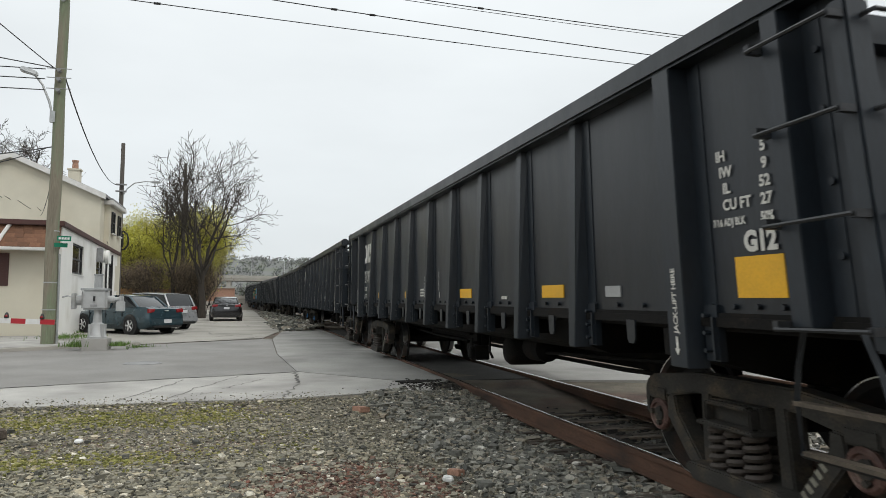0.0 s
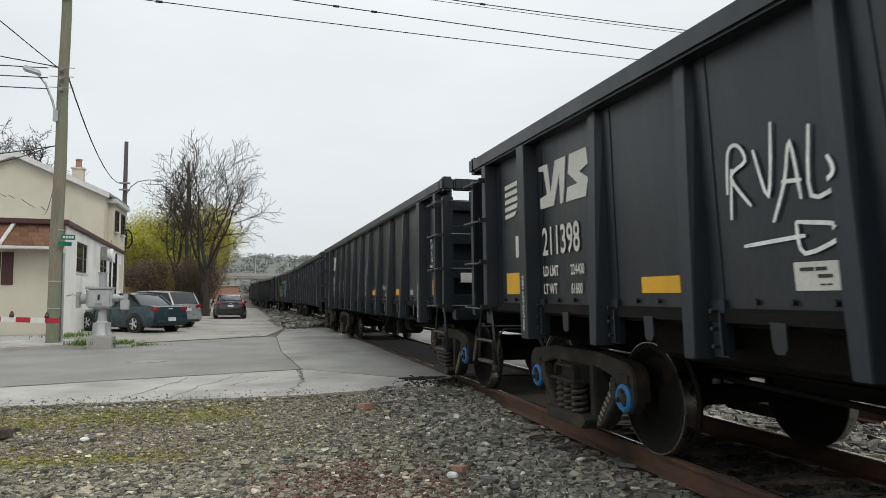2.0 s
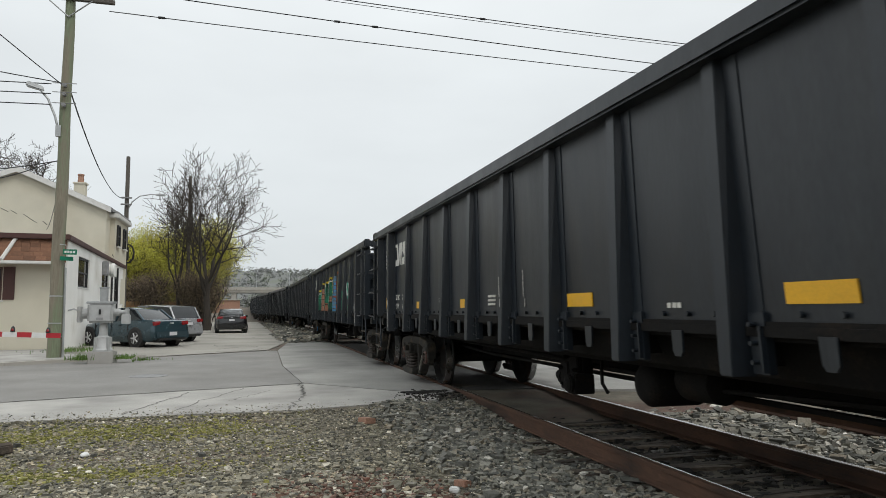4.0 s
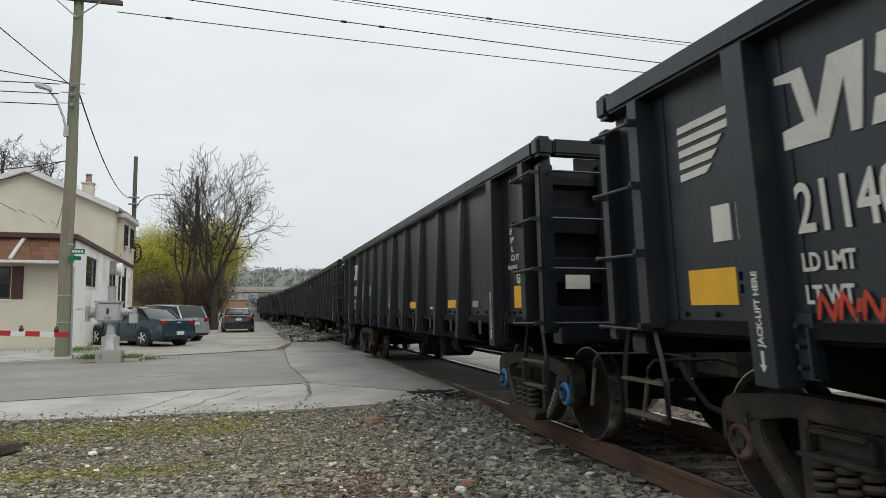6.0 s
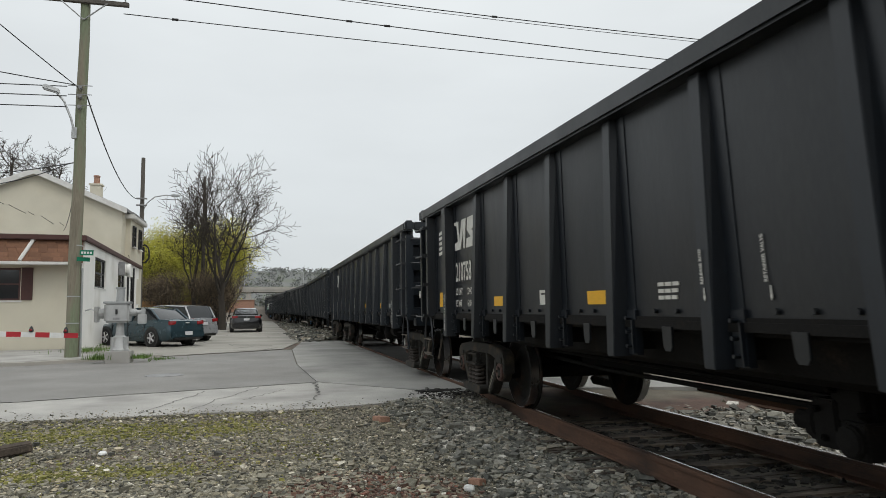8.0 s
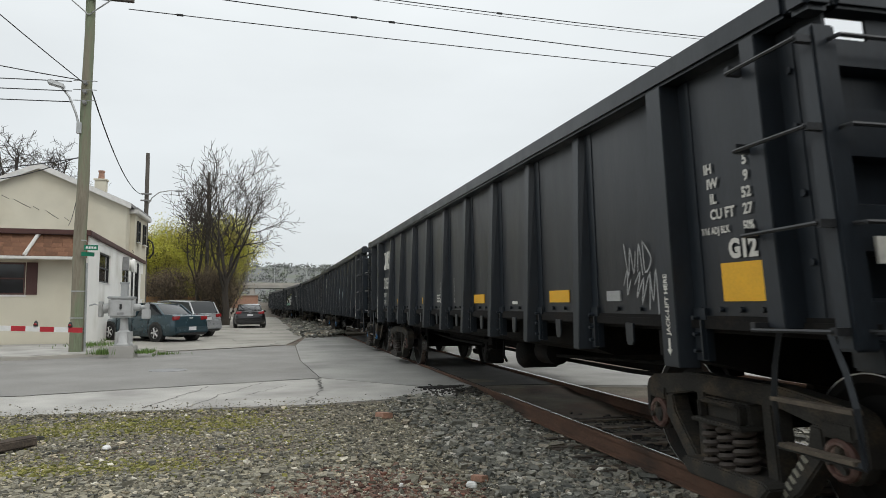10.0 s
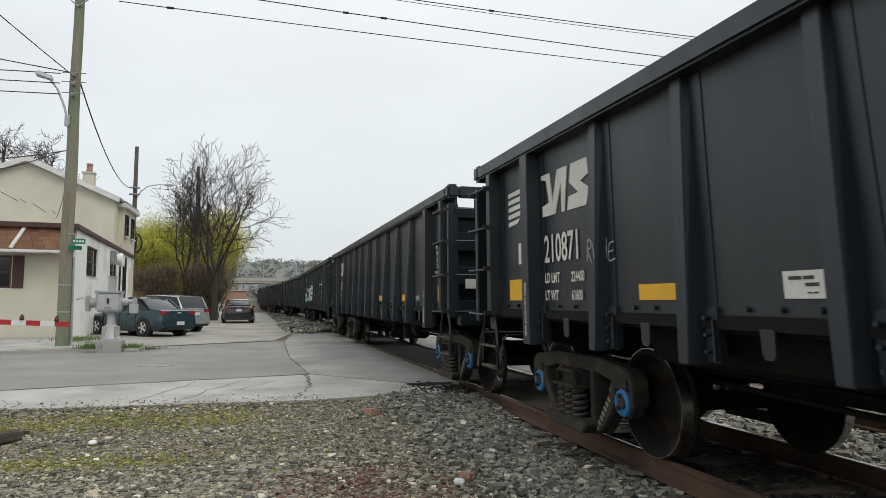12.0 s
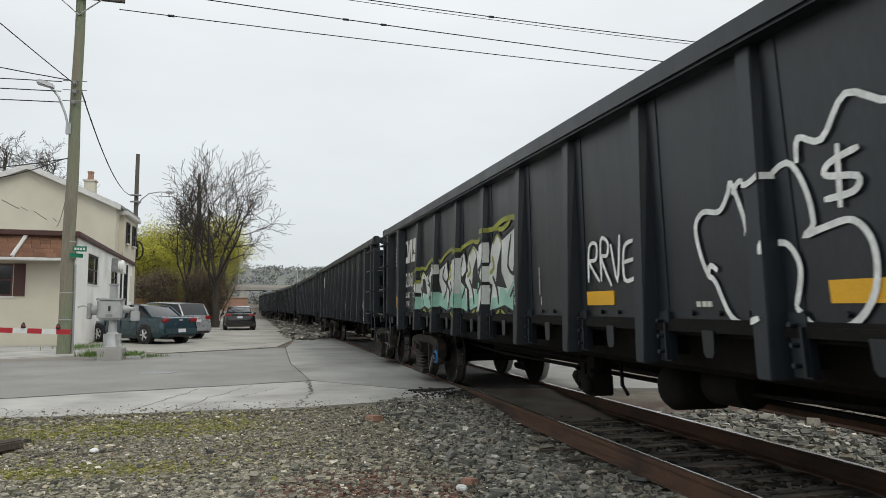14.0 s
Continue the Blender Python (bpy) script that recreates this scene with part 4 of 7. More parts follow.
def motions():
    for k, car in CARS.items():
        walk(car, [(i * 0.5, car_pose(k, i * 0.5)) for i in range(29)])
        if k <= 14:
            for ws in [o for o in car.children if o.name.startswith("wheelset")]:
                y0 = ws.matrix_basis.translation.y
                walk(ws, [(i / 30, pose(0, y0, 0.457, 57.3 * SPEED / FPS / 0.457 * i)) for i in range(421)])


# ---- paint and chalk on the flanks ----
M_TAGW = material("white_spray_paint", (0.8, 0.82, 0.8), 0.7, var=0.2, scale=9, fine=40, bump=0)
M_TAGB = material("pale_blue_spray_paint", (0.55, 0.68, 0.72), 0.7, var=0.2, scale=9, fine=40, bump=0)
M_CHALK = material("grey_chalk", (0.36, 0.37, 0.37), 0.9, var=0.3, scale=12, fine=60, bump=0)
M_GGREEN = material("green_spray_paint", (0.012, 0.16, 0.085), 0.6, var=0.45, scale=2.5, fine=20, bump=0, second=(0.008, 0.055, 0.035), cover=(0.45, 0.6), patch=2.2)
M_GTEAL = material("bright_teal_spray_paint", (0.03, 0.36, 0.22), 0.6, var=0.25, scale=4, bump=0)
M_GYEL = material("yellow_spray_paint", (0.52, 0.39, 0.015), 0.6, var=0.25, scale=4, bump=0)
M_GPINK = material("salmon_spray_paint", (0.42, 0.2, 0.13), 0.65, var=0.3, scale=3, bump=0, second=(0.3, 0.11, 0.06), cover=(0.5, 0.65), patch=2)
M_GBLACK = material("black_spray_paint", (0.006, 0.007, 0.007), 0.6, var=0.2, bump=0)
M_GBLUE = material("blue_spray_paint", (0.08, 0.34, 0.62), 0.6, var=0.35, scale=4, bump=0)
M_GHOST = material("pale_grey_spray_paint", (0.2, 0.24, 0.27), 0.65, var=0.4, scale=5, bump=0, second=(0.05, 0.06, 0.07), cover=(0.5, 0.65), patch=4)
M_GORANGE = material("orange_spray_paint", (0.45, 0.045, 0.02), 0.6, var=0.3, scale=4, bump=0)
M_GMINT = material("mint_spray_paint", (0.3, 0.52, 0.42), 0.65, var=0.25, scale=3, bump=0)
M_GSILVER = material("silver_white_spray_paint", (0.6, 0.62, 0.59), 0.6, var=0.25, scale=3, bump=0)
M_GOLIVE = material("olive_spray_paint", (0.27, 0.28, 0.05), 0.65, var=0.3, scale=3, bump=0)


def flank_stops():
    stops = [(s - 0.075 + 0.012, s + 0.075 - 0.012) for s in RIBS] + [(s - 0.105 + 0.012, s + 0.105 - 0.012) for s in JACKS]
    return sorted(stops)


def cut_poly(poly, lo, hi):
    for side, lim in ((1, lo), (-1, hi)):
        out = []
        for i, p in enumerate(poly):
            q = poly[(i + 1) % len(poly)]
            a, b = side * (p[0] - lim), side * (q[0] - lim)
            if a >= 0:
                out.append(p)
            if (a < 0) != (b < 0):
                t = a / (a - b)
                out.append((lim, p[1] + (q[1] - p[1]) * t))
        poly = out
        if len(poly) < 3:
            return []
    return poly


def paint(g, poly, lift, reach=9.0):
    """A flat patch of paint, in metres along and up the flank; on the posts it lies on their outer faces."""
    spans, prev = [], 0.06
    for a, b in flank_stops():
        spans += [(prev, a - 0.012, SHEET), (a, b, SIDE)]
        prev = b + 0.012
    spans.append((prev, CAR_LEN - 0.06, SHEET))
    for lo, hi, d in spans:
        p = cut_poly(poly, lo, hi)
        if len(p) >= 3:
            area = sum(p[i][0] * p[(i + 1) % len(p)][1] - p[(i + 1) % len(p)][0] * p[i][1] for i in range(len(p)))
            if abs(area) > 1e-5:
                pts = p if area < 0 else p[::-1]
                g.add([(-(post_face(z) + 0.002 if d == SIDE else d + 0.009) - lift, s, z) for s, z in pts], [tuple(range(len(pts)))])
        if d == SIDE:                          # the flank of the post that faces along the train
            cuts = []
            for i, p0 in enumerate(poly):
                q0 = poly[(i + 1) % len(poly)]
                if (p0[0] < lo) != (q0[0] < lo):
                    cuts.append(p0[1] + (q0[1] - p0[1]) * (lo - p0[0]) / (q0[0] - p0[0]))
            cuts.sort()
            if min(p[0] for p in poly) > lo - 0.02 or max(p[0] for p in poly) < lo + 0.02:
                cuts = []
            for z0, z1 in zip(cuts[::2], cuts[1::2]):
                if z1 - z0 > reach:
                    continue
                e = 0.004 + lift
                g.add([(-SHEET - 0.004, lo - 0.024 - e, z0), (-post_face(z0), lo - e, z0), (-post_face(z1), lo - e, z1), (-SHEET - 0.004, lo - 0.024 - e, z1)], [(0, 1, 2, 3)])


def smooth_line(pts, k=4):
    """Rounds a polyline (Catmull-Rom)."""
    out = []
    for i in range(len(pts) - 1):
        p = [Vector(pts[j]) for j in (max(i - 1, 0), i, i + 1, min(i + 2, len(pts) - 1))]
        for q in range(k):
            t = q / k
            out.append(0.5 * (2 * p[1] + (p[2] - p[0]) * t + (2 * p[0] - 5 * p[1] + 4 * p[2] - p[3]) * t * t + (3 * p[1] - p[0] - 3 * p[2] + p[3]) * t ** 3))
    out.append(Vector(pts[-1]))
    return [(v[0], v[1]) for v in out]


def stroke(g, pts, width, lift, k=4):
    pts = smooth_line(pts, k) if k else list(pts)
    pts = [p for i, p in enumerate(pts) if i == 0 or math.hypot(p[0] - pts[i - 1][0], p[1] - pts[i - 1][1]) > 1e-4]
    sides = []
    for i, (a, b) in enumerate(pts):            # mitred edges, so that pieces of one stroke do not overlap
        u = Vector((a - pts[i - 1][0], b - pts[i - 1][1])).normalized() if i else None
        v = Vector((pts[i + 1][0] - a, pts[i + 1][1] - b)).normalized() if i + 1 < len(pts) else None
        u, v = u or v, v or u
        t = u + v
        t = t.normalized() if t.length > 0.2 else u
        m = Vector((-t.y, t.x)) * width / 2 / max(0.55, abs(t.dot(u)))
        w = 0.75 if i in (0, len(pts) - 1) else 1.0
        sides.append(((a + m.x * w, b + m.y * w), (a - m.x * w, b - m.y * w)))
    for i in range(len(sides) - 1):
        paint(g, [sides[i][0], sides[i][1], sides[i + 1][1], sides[i + 1][0]], lift + 0.00004 * i, width * 1.15)


def scrawl(car, name, strokes, s_left, s_right, z0, z1, width, mat, label, lift=0.004, k=4):
    """Strokes in a unit box, read from left to right, laid on the flank."""
    g = Geo()
    for q, st in enumerate(strokes):
        lift += 0.0007
        stroke(g, [(s_left + (s_right - s_left) * x, z0 + (z1 - z0) * y) for x, y in st], width, lift, k)
    me = g.mesh(name, mat, fix=False)
    return tagged(part(name, me, None, car, label), kind="stuff")


TAG_TALL = [[(0.0, 0.3), (0.04, 0.8), (0.14, 0.85), (0.2, 0.65), (0.05, 0.5), (0.22, 0.12)], [(0.02, 0.0), (0.06, 0.6)], [(0.28, 0.75), (0.38, 0.2), (0.46, 1.0)],
            [(0.4, -0.1), (0.52, 0.3), (0.6, 0.72), (0.64, 0.1)], [(0.5, 0.32), (0.66, 0.3)], [(0.76, 0.85), (0.72, 0.12), (0.98, 0.25), (0.96, 0.45)]]
TAG_ARROW = [[(0, 0.4), (0.4, 0.5), (0.62, 0.55)], [(0.55, 1), (0.6, 0.0), (1, 0.65), (0.55, 1)]]
TAG_LOOPS = [[(0.0, 0.75), (0.12, 0.8), (0.02, 0.45), (0.16, 0.4), (0.05, 0.05), (0.14, 0.0)], [(0.18, 0.05), (0.2, 0.7), (0.3, 0.6), (0.22, 0.4), (0.34, 0.0)], [(0.36, 0.0), (0.34, 0.95), (0.44, 0.3), (0.5, 0.7), (0.54, 0.0)],
             [(0.58, 0.0), (0.6, 0.72), (0.7, 0.8), (0.72, 0.5), (0.6, 0.42)], [(0.8, 0.0), (0.78, 0.8), (0.92, 0.72), (0.8, 0.45), (1.0, -0.05)], [(0.32, 0.7), (0.36, 1.0)]]
TAG_ZIG = [[(0.0, 1.0), (0.12, 0.45), (0.2, 0.9), (0.3, 0.5), (0.38, 0.85)], [(0.42, 0.5), (0.5, 0.95), (0.58, 0.45)], [(0.62, 1.0), (0.66, 0.5), (0.86, 0.7), (0.64, 0.98)],
           [(0.3, 0.3), (0.5, 0.5), (0.36, 0.1), (0.6, 0.4), (0.52, 0.0), (0.78, 0.45), (0.74, -0.1)], [(0.8, 0.5), (0.86, 0.05), (0.98, 0.52), (1.0, -0.25)], [(-0.05, 0.3), (0.1, 0.55), (0.06, 0.15), (0.2, 0.4)]]
TAG_WORD = [[(0.12, 0.8), (0.0, 0.75), (0.02, 0.2), (0.14, 0.22)], [(0.0, 0.5), (0.1, 0.52)], [(0.26, 0.75), (0.16, 0.65), (0.26, 0.4), (0.15, 0.2)], [(0.38, 0.72), (0.3, 0.5), (0.34, 0.2), (0.42, 0.3)], [(0.46, 0.45), (0.48, 0.45)],
            [(0.52, 1.0), (0.56, 0.2), (0.62, 0.7), (0.66, 0.2), (0.7, 0.85)], [(0.78, 0.9), (0.76, 0.1)], [(0.86, 1.0), (0.84, -0.2)], [(0.76, 0.5), (0.88, 0.55)], [(0.98, 0.9), (0.92, 0.7), (1.0, 0.45), (0.94, 0.1)]]
TAG_SHORT = [[(0.0, 0.1), (0.04, 0.8), (0.2, 0.85), (0.18, 0.55), (0.04, 0.5), (0.24, 0.1)], [(0.28, 0.1), (0.3, 0.9), (0.44, 0.85), (0.42, 0.6), (0.3, 0.55), (0.48, 0.0)], [(0.5, 0.8), (0.6, 0.1), (0.68, 0.95)],
             [(0.96, 0.8), (0.76, 0.7), (0.74, 0.1), (0.98, 0.15)], [(0.74, 0.42), (0.92, 0.46)]]
SWIRL = [[(0.5 + 0.42 * math.cos(a), 0.42 + 0.36 * math.sin(a)) for a in [i * 0.5 for i in range(13)]], [(0.05, 0.8), (0.25, 0.95), (0.5, 0.88), (0.7, 0.97), (0.95, 0.72), (1.05, 0.3)], [(0.15, 0.35), (0.4, 0.42), (0.65, 0.36), (0.9, 0.28), (1.0, 0.05)],
         [(0.1, 0.55), (0.3, 0.68), (0.5, 0.6), (0.7, 0.7), (0.95, 0.5)], [(0.12, 0.45), (0.35, 0.56), (0.6, 0.5), (0.92, 0.4), (1.05, 0.15)], [(0.3, 0.05), (0.7, 0.02)], [(0.34, -0.02), (0.66, -0.05)]]
THROW = [[(0.42, 0.05), (0.3, 0.0), (0.18, 0.05), (0.1, 0.3), (0.06, 0.35), (0.08, 0.42), (0.12, 0.38)], [(0.06, 0.35), (0.02, 0.5), (0.0, 0.72), (0.06, 0.82), (0.16, 0.8), (0.22, 0.9), (0.25, 0.98), (0.3, 0.75), (0.32, 0.62), (0.38, 0.6)],
         [(0.25, 0.9), (0.3, 0.98), (0.4, 0.92), (0.55, 1.02), (0.62, 0.85), (0.64, 0.62), (0.6, 0.55), (0.68, 0.58), (0.8, 0.6), (0.86, 0.45), (0.84, 0.2), (0.74, 0.02), (0.6, 0.0), (0.52, 0.12)],
         [(0.36, 0.45), (0.34, 0.3)], [(0.52, 0.12), (0.56, 0.35), (0.52, 0.5), (0.46, 0.52), (0.45, 0.45)],
         [(0.6, 1.0), (0.62, 1.15), (0.72, 1.1), (0.84, 1.32), (1.0, 1.2), (1.1, 1.4), (1.25, 1.25), (1.3, 0.9), (1.2, 0.6), (1.24, 0.3), (1.1, 0.05), (0.95, 0.1)],
         [(0.86, 1.0), (0.74, 0.95), (0.72, 0.88), (0.84, 0.84), (0.82, 0.76), (0.7, 0.74)], [(0.78, 1.05), (0.76, 0.68)], [(0.98, 0.7), (1.1, 0.72), (1.0, 0.55)]]


def colour_piece(car):
    """A tall green and salmon letter piece with a yellow rim."""
    s_l, s_r = 11.42, 6.95
    w = s_l - s_r

    def P(pts):
        return [(s_l - w * x, 1.24 + 1.06 * y) for x, y in pts]
    layers = {k: Geo() for k in ("black", "yellow", "salmon", "green", "teal", "white", "ghost", "blue", "orange", "tealtag")}
    rim = [(0.02, 0.0), (0.0, 0.35), (0.015, 0.7), (0.12, 0.76), (0.15, 0.7), (0.2, 0.84), (0.31, 0.95), (0.36, 0.9), (0.5, 0.93), (0.66, 0.96), (0.76, 1.0), (0.88, 1.05), (0.885, 0.62), (0.96, 0.6), (1.0, 0.25), (1.01, 0.0)]
    outline = P(rim)
    for i in range(len(rim) - 1):               # black ground, fanned in slices
        (x0, y0), (x1, y1) = rim[i], rim[i + 1]
        if x1 > x0:
            paint(layers["black"], P([(x0, 0.0), (x1, 0.0), (x1, y1), (x0, y0)]), 0.002)
    stroke(layers["yellow"], outline, 0.065, 0.005, 0)
    rng = random.Random(5)
    for x, wd, top in ((0.015, 0.03, 0.6), (0.09, 0.03, 0.62), (0.165, 0.032, 0.66), (0.285, 0.05, 0.78), (0.47, 0.045, 0.82), (0.585, 0.04, 0.86), (0.69, 0.045, 0.88), (0.82, 0.055, 0.95), (0.93, 0.055, 0.5)):
        n = max(3, round(top / 0.2))
        for j in range(n):                        # salmon brick columns behind the letters
            y, d = 0.03 + (top - 0.03) * j / n, rng.uniform(-0.006, 0.006)
            paint(layers["salmon"], P([(x + d, y), (x + wd + d, y + 0.012), (x + wd - d, y + top / n - 0.018), (x - d, y + top / n - 0.03)]), 0.003)
    letters = [[(0.04, 0.02), (0.03, 0.55), (0.07, 0.66), (0.1, 0.35), (0.13, 0.66), (0.17, 0.6), (0.16, 0.05), (0.13, 0.02), (0.12, 0.2), (0.09, 0.05)],
               [(0.19, 0.05), (0.2, 0.72), (0.27, 0.78), (0.29, 0.6), (0.24, 0.5), (0.3, 0.42), (0.32, 0.04), (0.27, 0.03), (0.26, 0.3), (0.23, 0.03)],
               [(0.34, 0.03), (0.33, 0.82), (0.46, 0.86), (0.47, 0.72), (0.38, 0.68), (0.38, 0.5), (0.45, 0.48), (0.45, 0.38), (0.38, 0.36), (0.39, 0.17), (0.48, 0.18), (0.48, 0.04)],
               [(0.51, 0.04), (0.5, 0.86), (0.56, 0.9), (0.63, 0.42), (0.63, 0.9), (0.69, 0.92), (0.69, 0.06), (0.63, 0.03), (0.56, 0.45), (0.56, 0.05)],
               [(0.72, 0.05), (0.73, 0.25), (0.83, 0.68), (0.73, 0.7), (0.73, 0.9), (0.92, 0.95), (0.92, 0.78), (0.82, 0.3), (0.96, 0.28), (0.96, 0.05)]]
    for le in letters:
        cx = sum(p[0] for p in le) / len(le)
        fill = P(le)
        # a filled letter: triangulated with bmesh
        bm = bmesh.new()
        f = bm.faces.new([bm.verts.new((a, b, 0)) for a, b in fill])
        tris = bmesh.ops.triangulate(bm, faces=[f])["faces"]
        for t in tris:
            paint(layers["green"], [(v.co.x, v.co.y) for v in t.verts], 0.004)
        bm.free()
        stroke(layers["black"], fill + fill[:1], 0.05, 0.0045, 0)
        stroke(layers["white"], [(a - 0.012, b + 0.012) for a, b in fill[1:len(fill) // 2 + 2]], 0.03, 0.009, 0)
        for q in range(7):
            a, b = cx + rng.uniform(-0.06, 0.05), rng.uniform(0.1, 0.7)
            stroke(layers["black"], P([(a, b), (a + rng.uniform(-0.02, 0.03), b + rng.uniform(0.08, 0.2))]), 0.018, 0.0082 + 0.0002 * q, 0)
        for q in range(16):
            a = cx + rng.uniform(-0.06, 0.05)
            b = rng.uniform(0.12, 0.78)
            pts = P([(a, b), (a + rng.uniform(0.005, 0.02), b + rng.uniform(0.03, 0.09)), (a + rng.uniform(0.015, 0.04), b + rng.uniform(0.0, 0.12))])
            stroke(layers["teal"], pts, rng.uniform(0.02, 0.05), 0.0056 + 0.0003 * q, 3)
    for i in range(14):                           # blue ghost letters at the near end of the number panel
        a, b = rng.uniform(11.5, 11.95), rng.uniform(1.26, 1.85)
        stroke(layers["blue"], [(a, b), (a - rng.uniform(0.0, 0.15), b + rng.uniform(0.1, 0.3)), (a - rng.uniform(0.0, 0.2), b + rng.uniform(-0.1, 0.15))], 0.035, 0.004 + 0.0002 * i, 3)
    # pale panel with a blue lattice
    paint(layers["ghost"], [(6.98, 1.24), (6.96, 1.8), (6.9, 2.2), (6.6, 2.32), (6.36, 2.36), (6.34, 1.24)], 0.0022)
    for i in range(9):
        z = 1.28 + 0.12 * i
        stroke(layers["blue"], [(6.54, z), (6.36, z + 0.12)], 0.018, 0.0052, 0)
        stroke(layers["blue"], [(6.36, z), (6.54, z + 0.12)], 0.018, 0.0056, 0)
        stroke(layers["blue"], [(6.54, z), (6.36, z)], 0.018, 0.006, 0)
        if i > 1:
            stroke(layers["blue"], [(6.95 + 0.06 * math.sin(i), z - 0.04), (6.78, z + 0.05), (6.6, z - 0.02)], 0.028, 0.0064 + 0.0002 * i, 2)
        if i % 2:
            stroke(layers["blue"], [(6.9, z), (6.84, z + 0.1), (6.72, z + 0.08), (6.7, z - 0.06), (6.84, z - 0.08), (6.9, z)], 0.024, 0.0084 + 0.0002 * i, 3)
    for x in (6.56, 6.35):
        stroke(layers["blue"], [(x, 1.26), (x, 2.34)], 0.028, 0.0068, 0)
    # red and orange branching figure
    figure = (("orange", [(6.32, 1.92), (6.3, 2.12), (6.16, 2.26), (6.1, 2.4), (5.9, 2.46), (5.68, 2.4), (5.56, 2.22), (5.47, 2.02)], 0.05), ("orange", [(6.34, 1.95), (6.22, 1.98), (6.12, 2.1)], 0.04),
              ("orange", [(6.28, 1.9), (6.4, 1.74), (6.28, 1.62), (6.36, 1.46), (6.2, 1.36), (6.12, 1.5)], 0.04), ("orange", [(6.12, 1.36), (6.02, 1.27), (5.88, 1.33), (5.72, 1.26), (5.56, 1.32), (5.47, 1.5), (5.44, 1.7)], 0.05),
              ("orange", [(6.2, 1.8), (6.16, 1.6), (6.06, 1.78), (6.0, 1.58)], 0.04), ("orange", [(5.96, 1.8), (5.93, 1.52), (5.84, 1.72), (5.95, 1.66), (5.82, 1.5)], 0.04), ("orange", [(5.8, 1.56), (5.72, 1.8), (5.66, 1.54)], 0.04),
              ("orange", [(5.62, 1.52), (5.6, 1.82), (5.5, 1.58), (5.46, 1.86)], 0.04), ("orange", [(5.9, 2.46), (5.88, 2.34)], 0.06), ("orange", [(5.7, 2.4), (5.74, 2.26)], 0.07), ("orange", [(5.56, 2.16), (5.6, 2.04)], 0.07),
              ("yellow", [(6.14, 2.28), (6.06, 2.42), (5.9, 2.49), (5.72, 2.44)], 0.018), ("yellow", [(6.02, 2.26), (5.95, 2.04), (5.93, 1.86)], 0.03), ("yellow", [(5.94, 2.2), (5.84, 2.16), (5.84, 2.04), (5.94, 2.0), (5.8, 1.86)], 0.026),
              ("yellow", [(6.18, 1.78), (6.12, 1.6), (6.04, 1.74)], 0.014), ("yellow", [(5.76, 1.56), (5.7, 1.76), (5.64, 1.5)], 0.014), ("yellow", [(6.08, 1.33), (5.98, 1.25), (5.84, 1.31)], 0.014))
    for i, (key, pts, wd) in enumerate(figure):
        stroke(layers[key], pts, wd, 0.004 + 0.0005 * i, 4)
    for i in range(5):
        a = CAR_LEN - 1.9 - 0.13 * i
        stroke(layers["orange"], [(a, 1.24), (a - 0.03, 1.36), (a - 0.09, 1.25), (a - 0.12, 1.34)], 0.025, 0.008, 3)
    for text, at_s, z in (("THE RAIL", 5.06, 1.66), ("UNION", 5.0, 1.36)):
        part("graffiti", lettering(text, 0.3 if text == "UNION" else 0.26, M_GTEAL.name, 0.012, 0.82 if text == "UNION" else 0.6), None, car, "teal sprayed words", at=side_frame_matrix(at_s, z, -SHEET - 0.012, -0.03))
    for a, b in ((5.04, 1.66), (4.86, 1.66), (4.55, 1.66), (4.3, 1.66), (4.94, 1.36), (4.7, 1.36), (4.4, 1.36)):
        stroke(layers["tealtag"], [(a, b + 0.02), (a, b - rng.uniform(0.04, 0.12))], 0.012, 0.004, 0)
    for i, pts in enumerate(([(3.86, 1.78), (3.8, 2.0), (3.62, 2.02), (3.66, 1.86), (3.8, 1.84), (3.6, 1.7), (3.7, 1.62)], [(3.52, 2.02), (3.55, 1.66), (3.4, 1.72), (3.5, 1.88), (3.36, 2.0)], [(3.28, 1.66), (3.26, 2.02), (3.1, 1.86), (3.22, 1.68)],
                             [(3.72, 1.4), (3.62, 1.26), (3.5, 1.42)], [(3.62, 1.26), (3.66, 1.14)])):
        stroke(layers["tealtag"], pts, 0.075, 0.004 + 0.0004 * i, 4)
    for i, pts in enumerate(([(3.84, 2.04), (3.86, 1.8), (3.66, 1.72), (3.5, 1.95), (3.38, 2.05), (3.44, 1.7), (3.3, 1.62), (3.16, 1.9), (3.08, 2.08)],)):
        stroke(layers["white"], pts, 0.05, 0.008, 5)
    mats = {"black": M_GBLACK, "yellow": M_GYEL, "salmon": M_GPINK, "green": M_GGREEN, "teal": M_GTEAL, "white": M_TAGW, "ghost": M_GHOST, "blue": M_GBLUE, "orange": M_GORANGE, "tealtag": M_GTEAL}
    words = {"black": "black ground", "yellow": "yellow rim", "salmon": "salmon blocks", "green": "green letters", "teal": "bright teal highlights", "white": "white edges", "ghost": "pale grey panel", "blue": "blue lattice and ghost letters", "orange": "red and orange figure", "tealtag": "teal scribble"}
    for k, g in layers.items():
        tagged(part("graffiti", g.mesh("graffiti", mats[k], fix=False), None, car, words[k] + " of the sprayed piece"), kind="stuff")


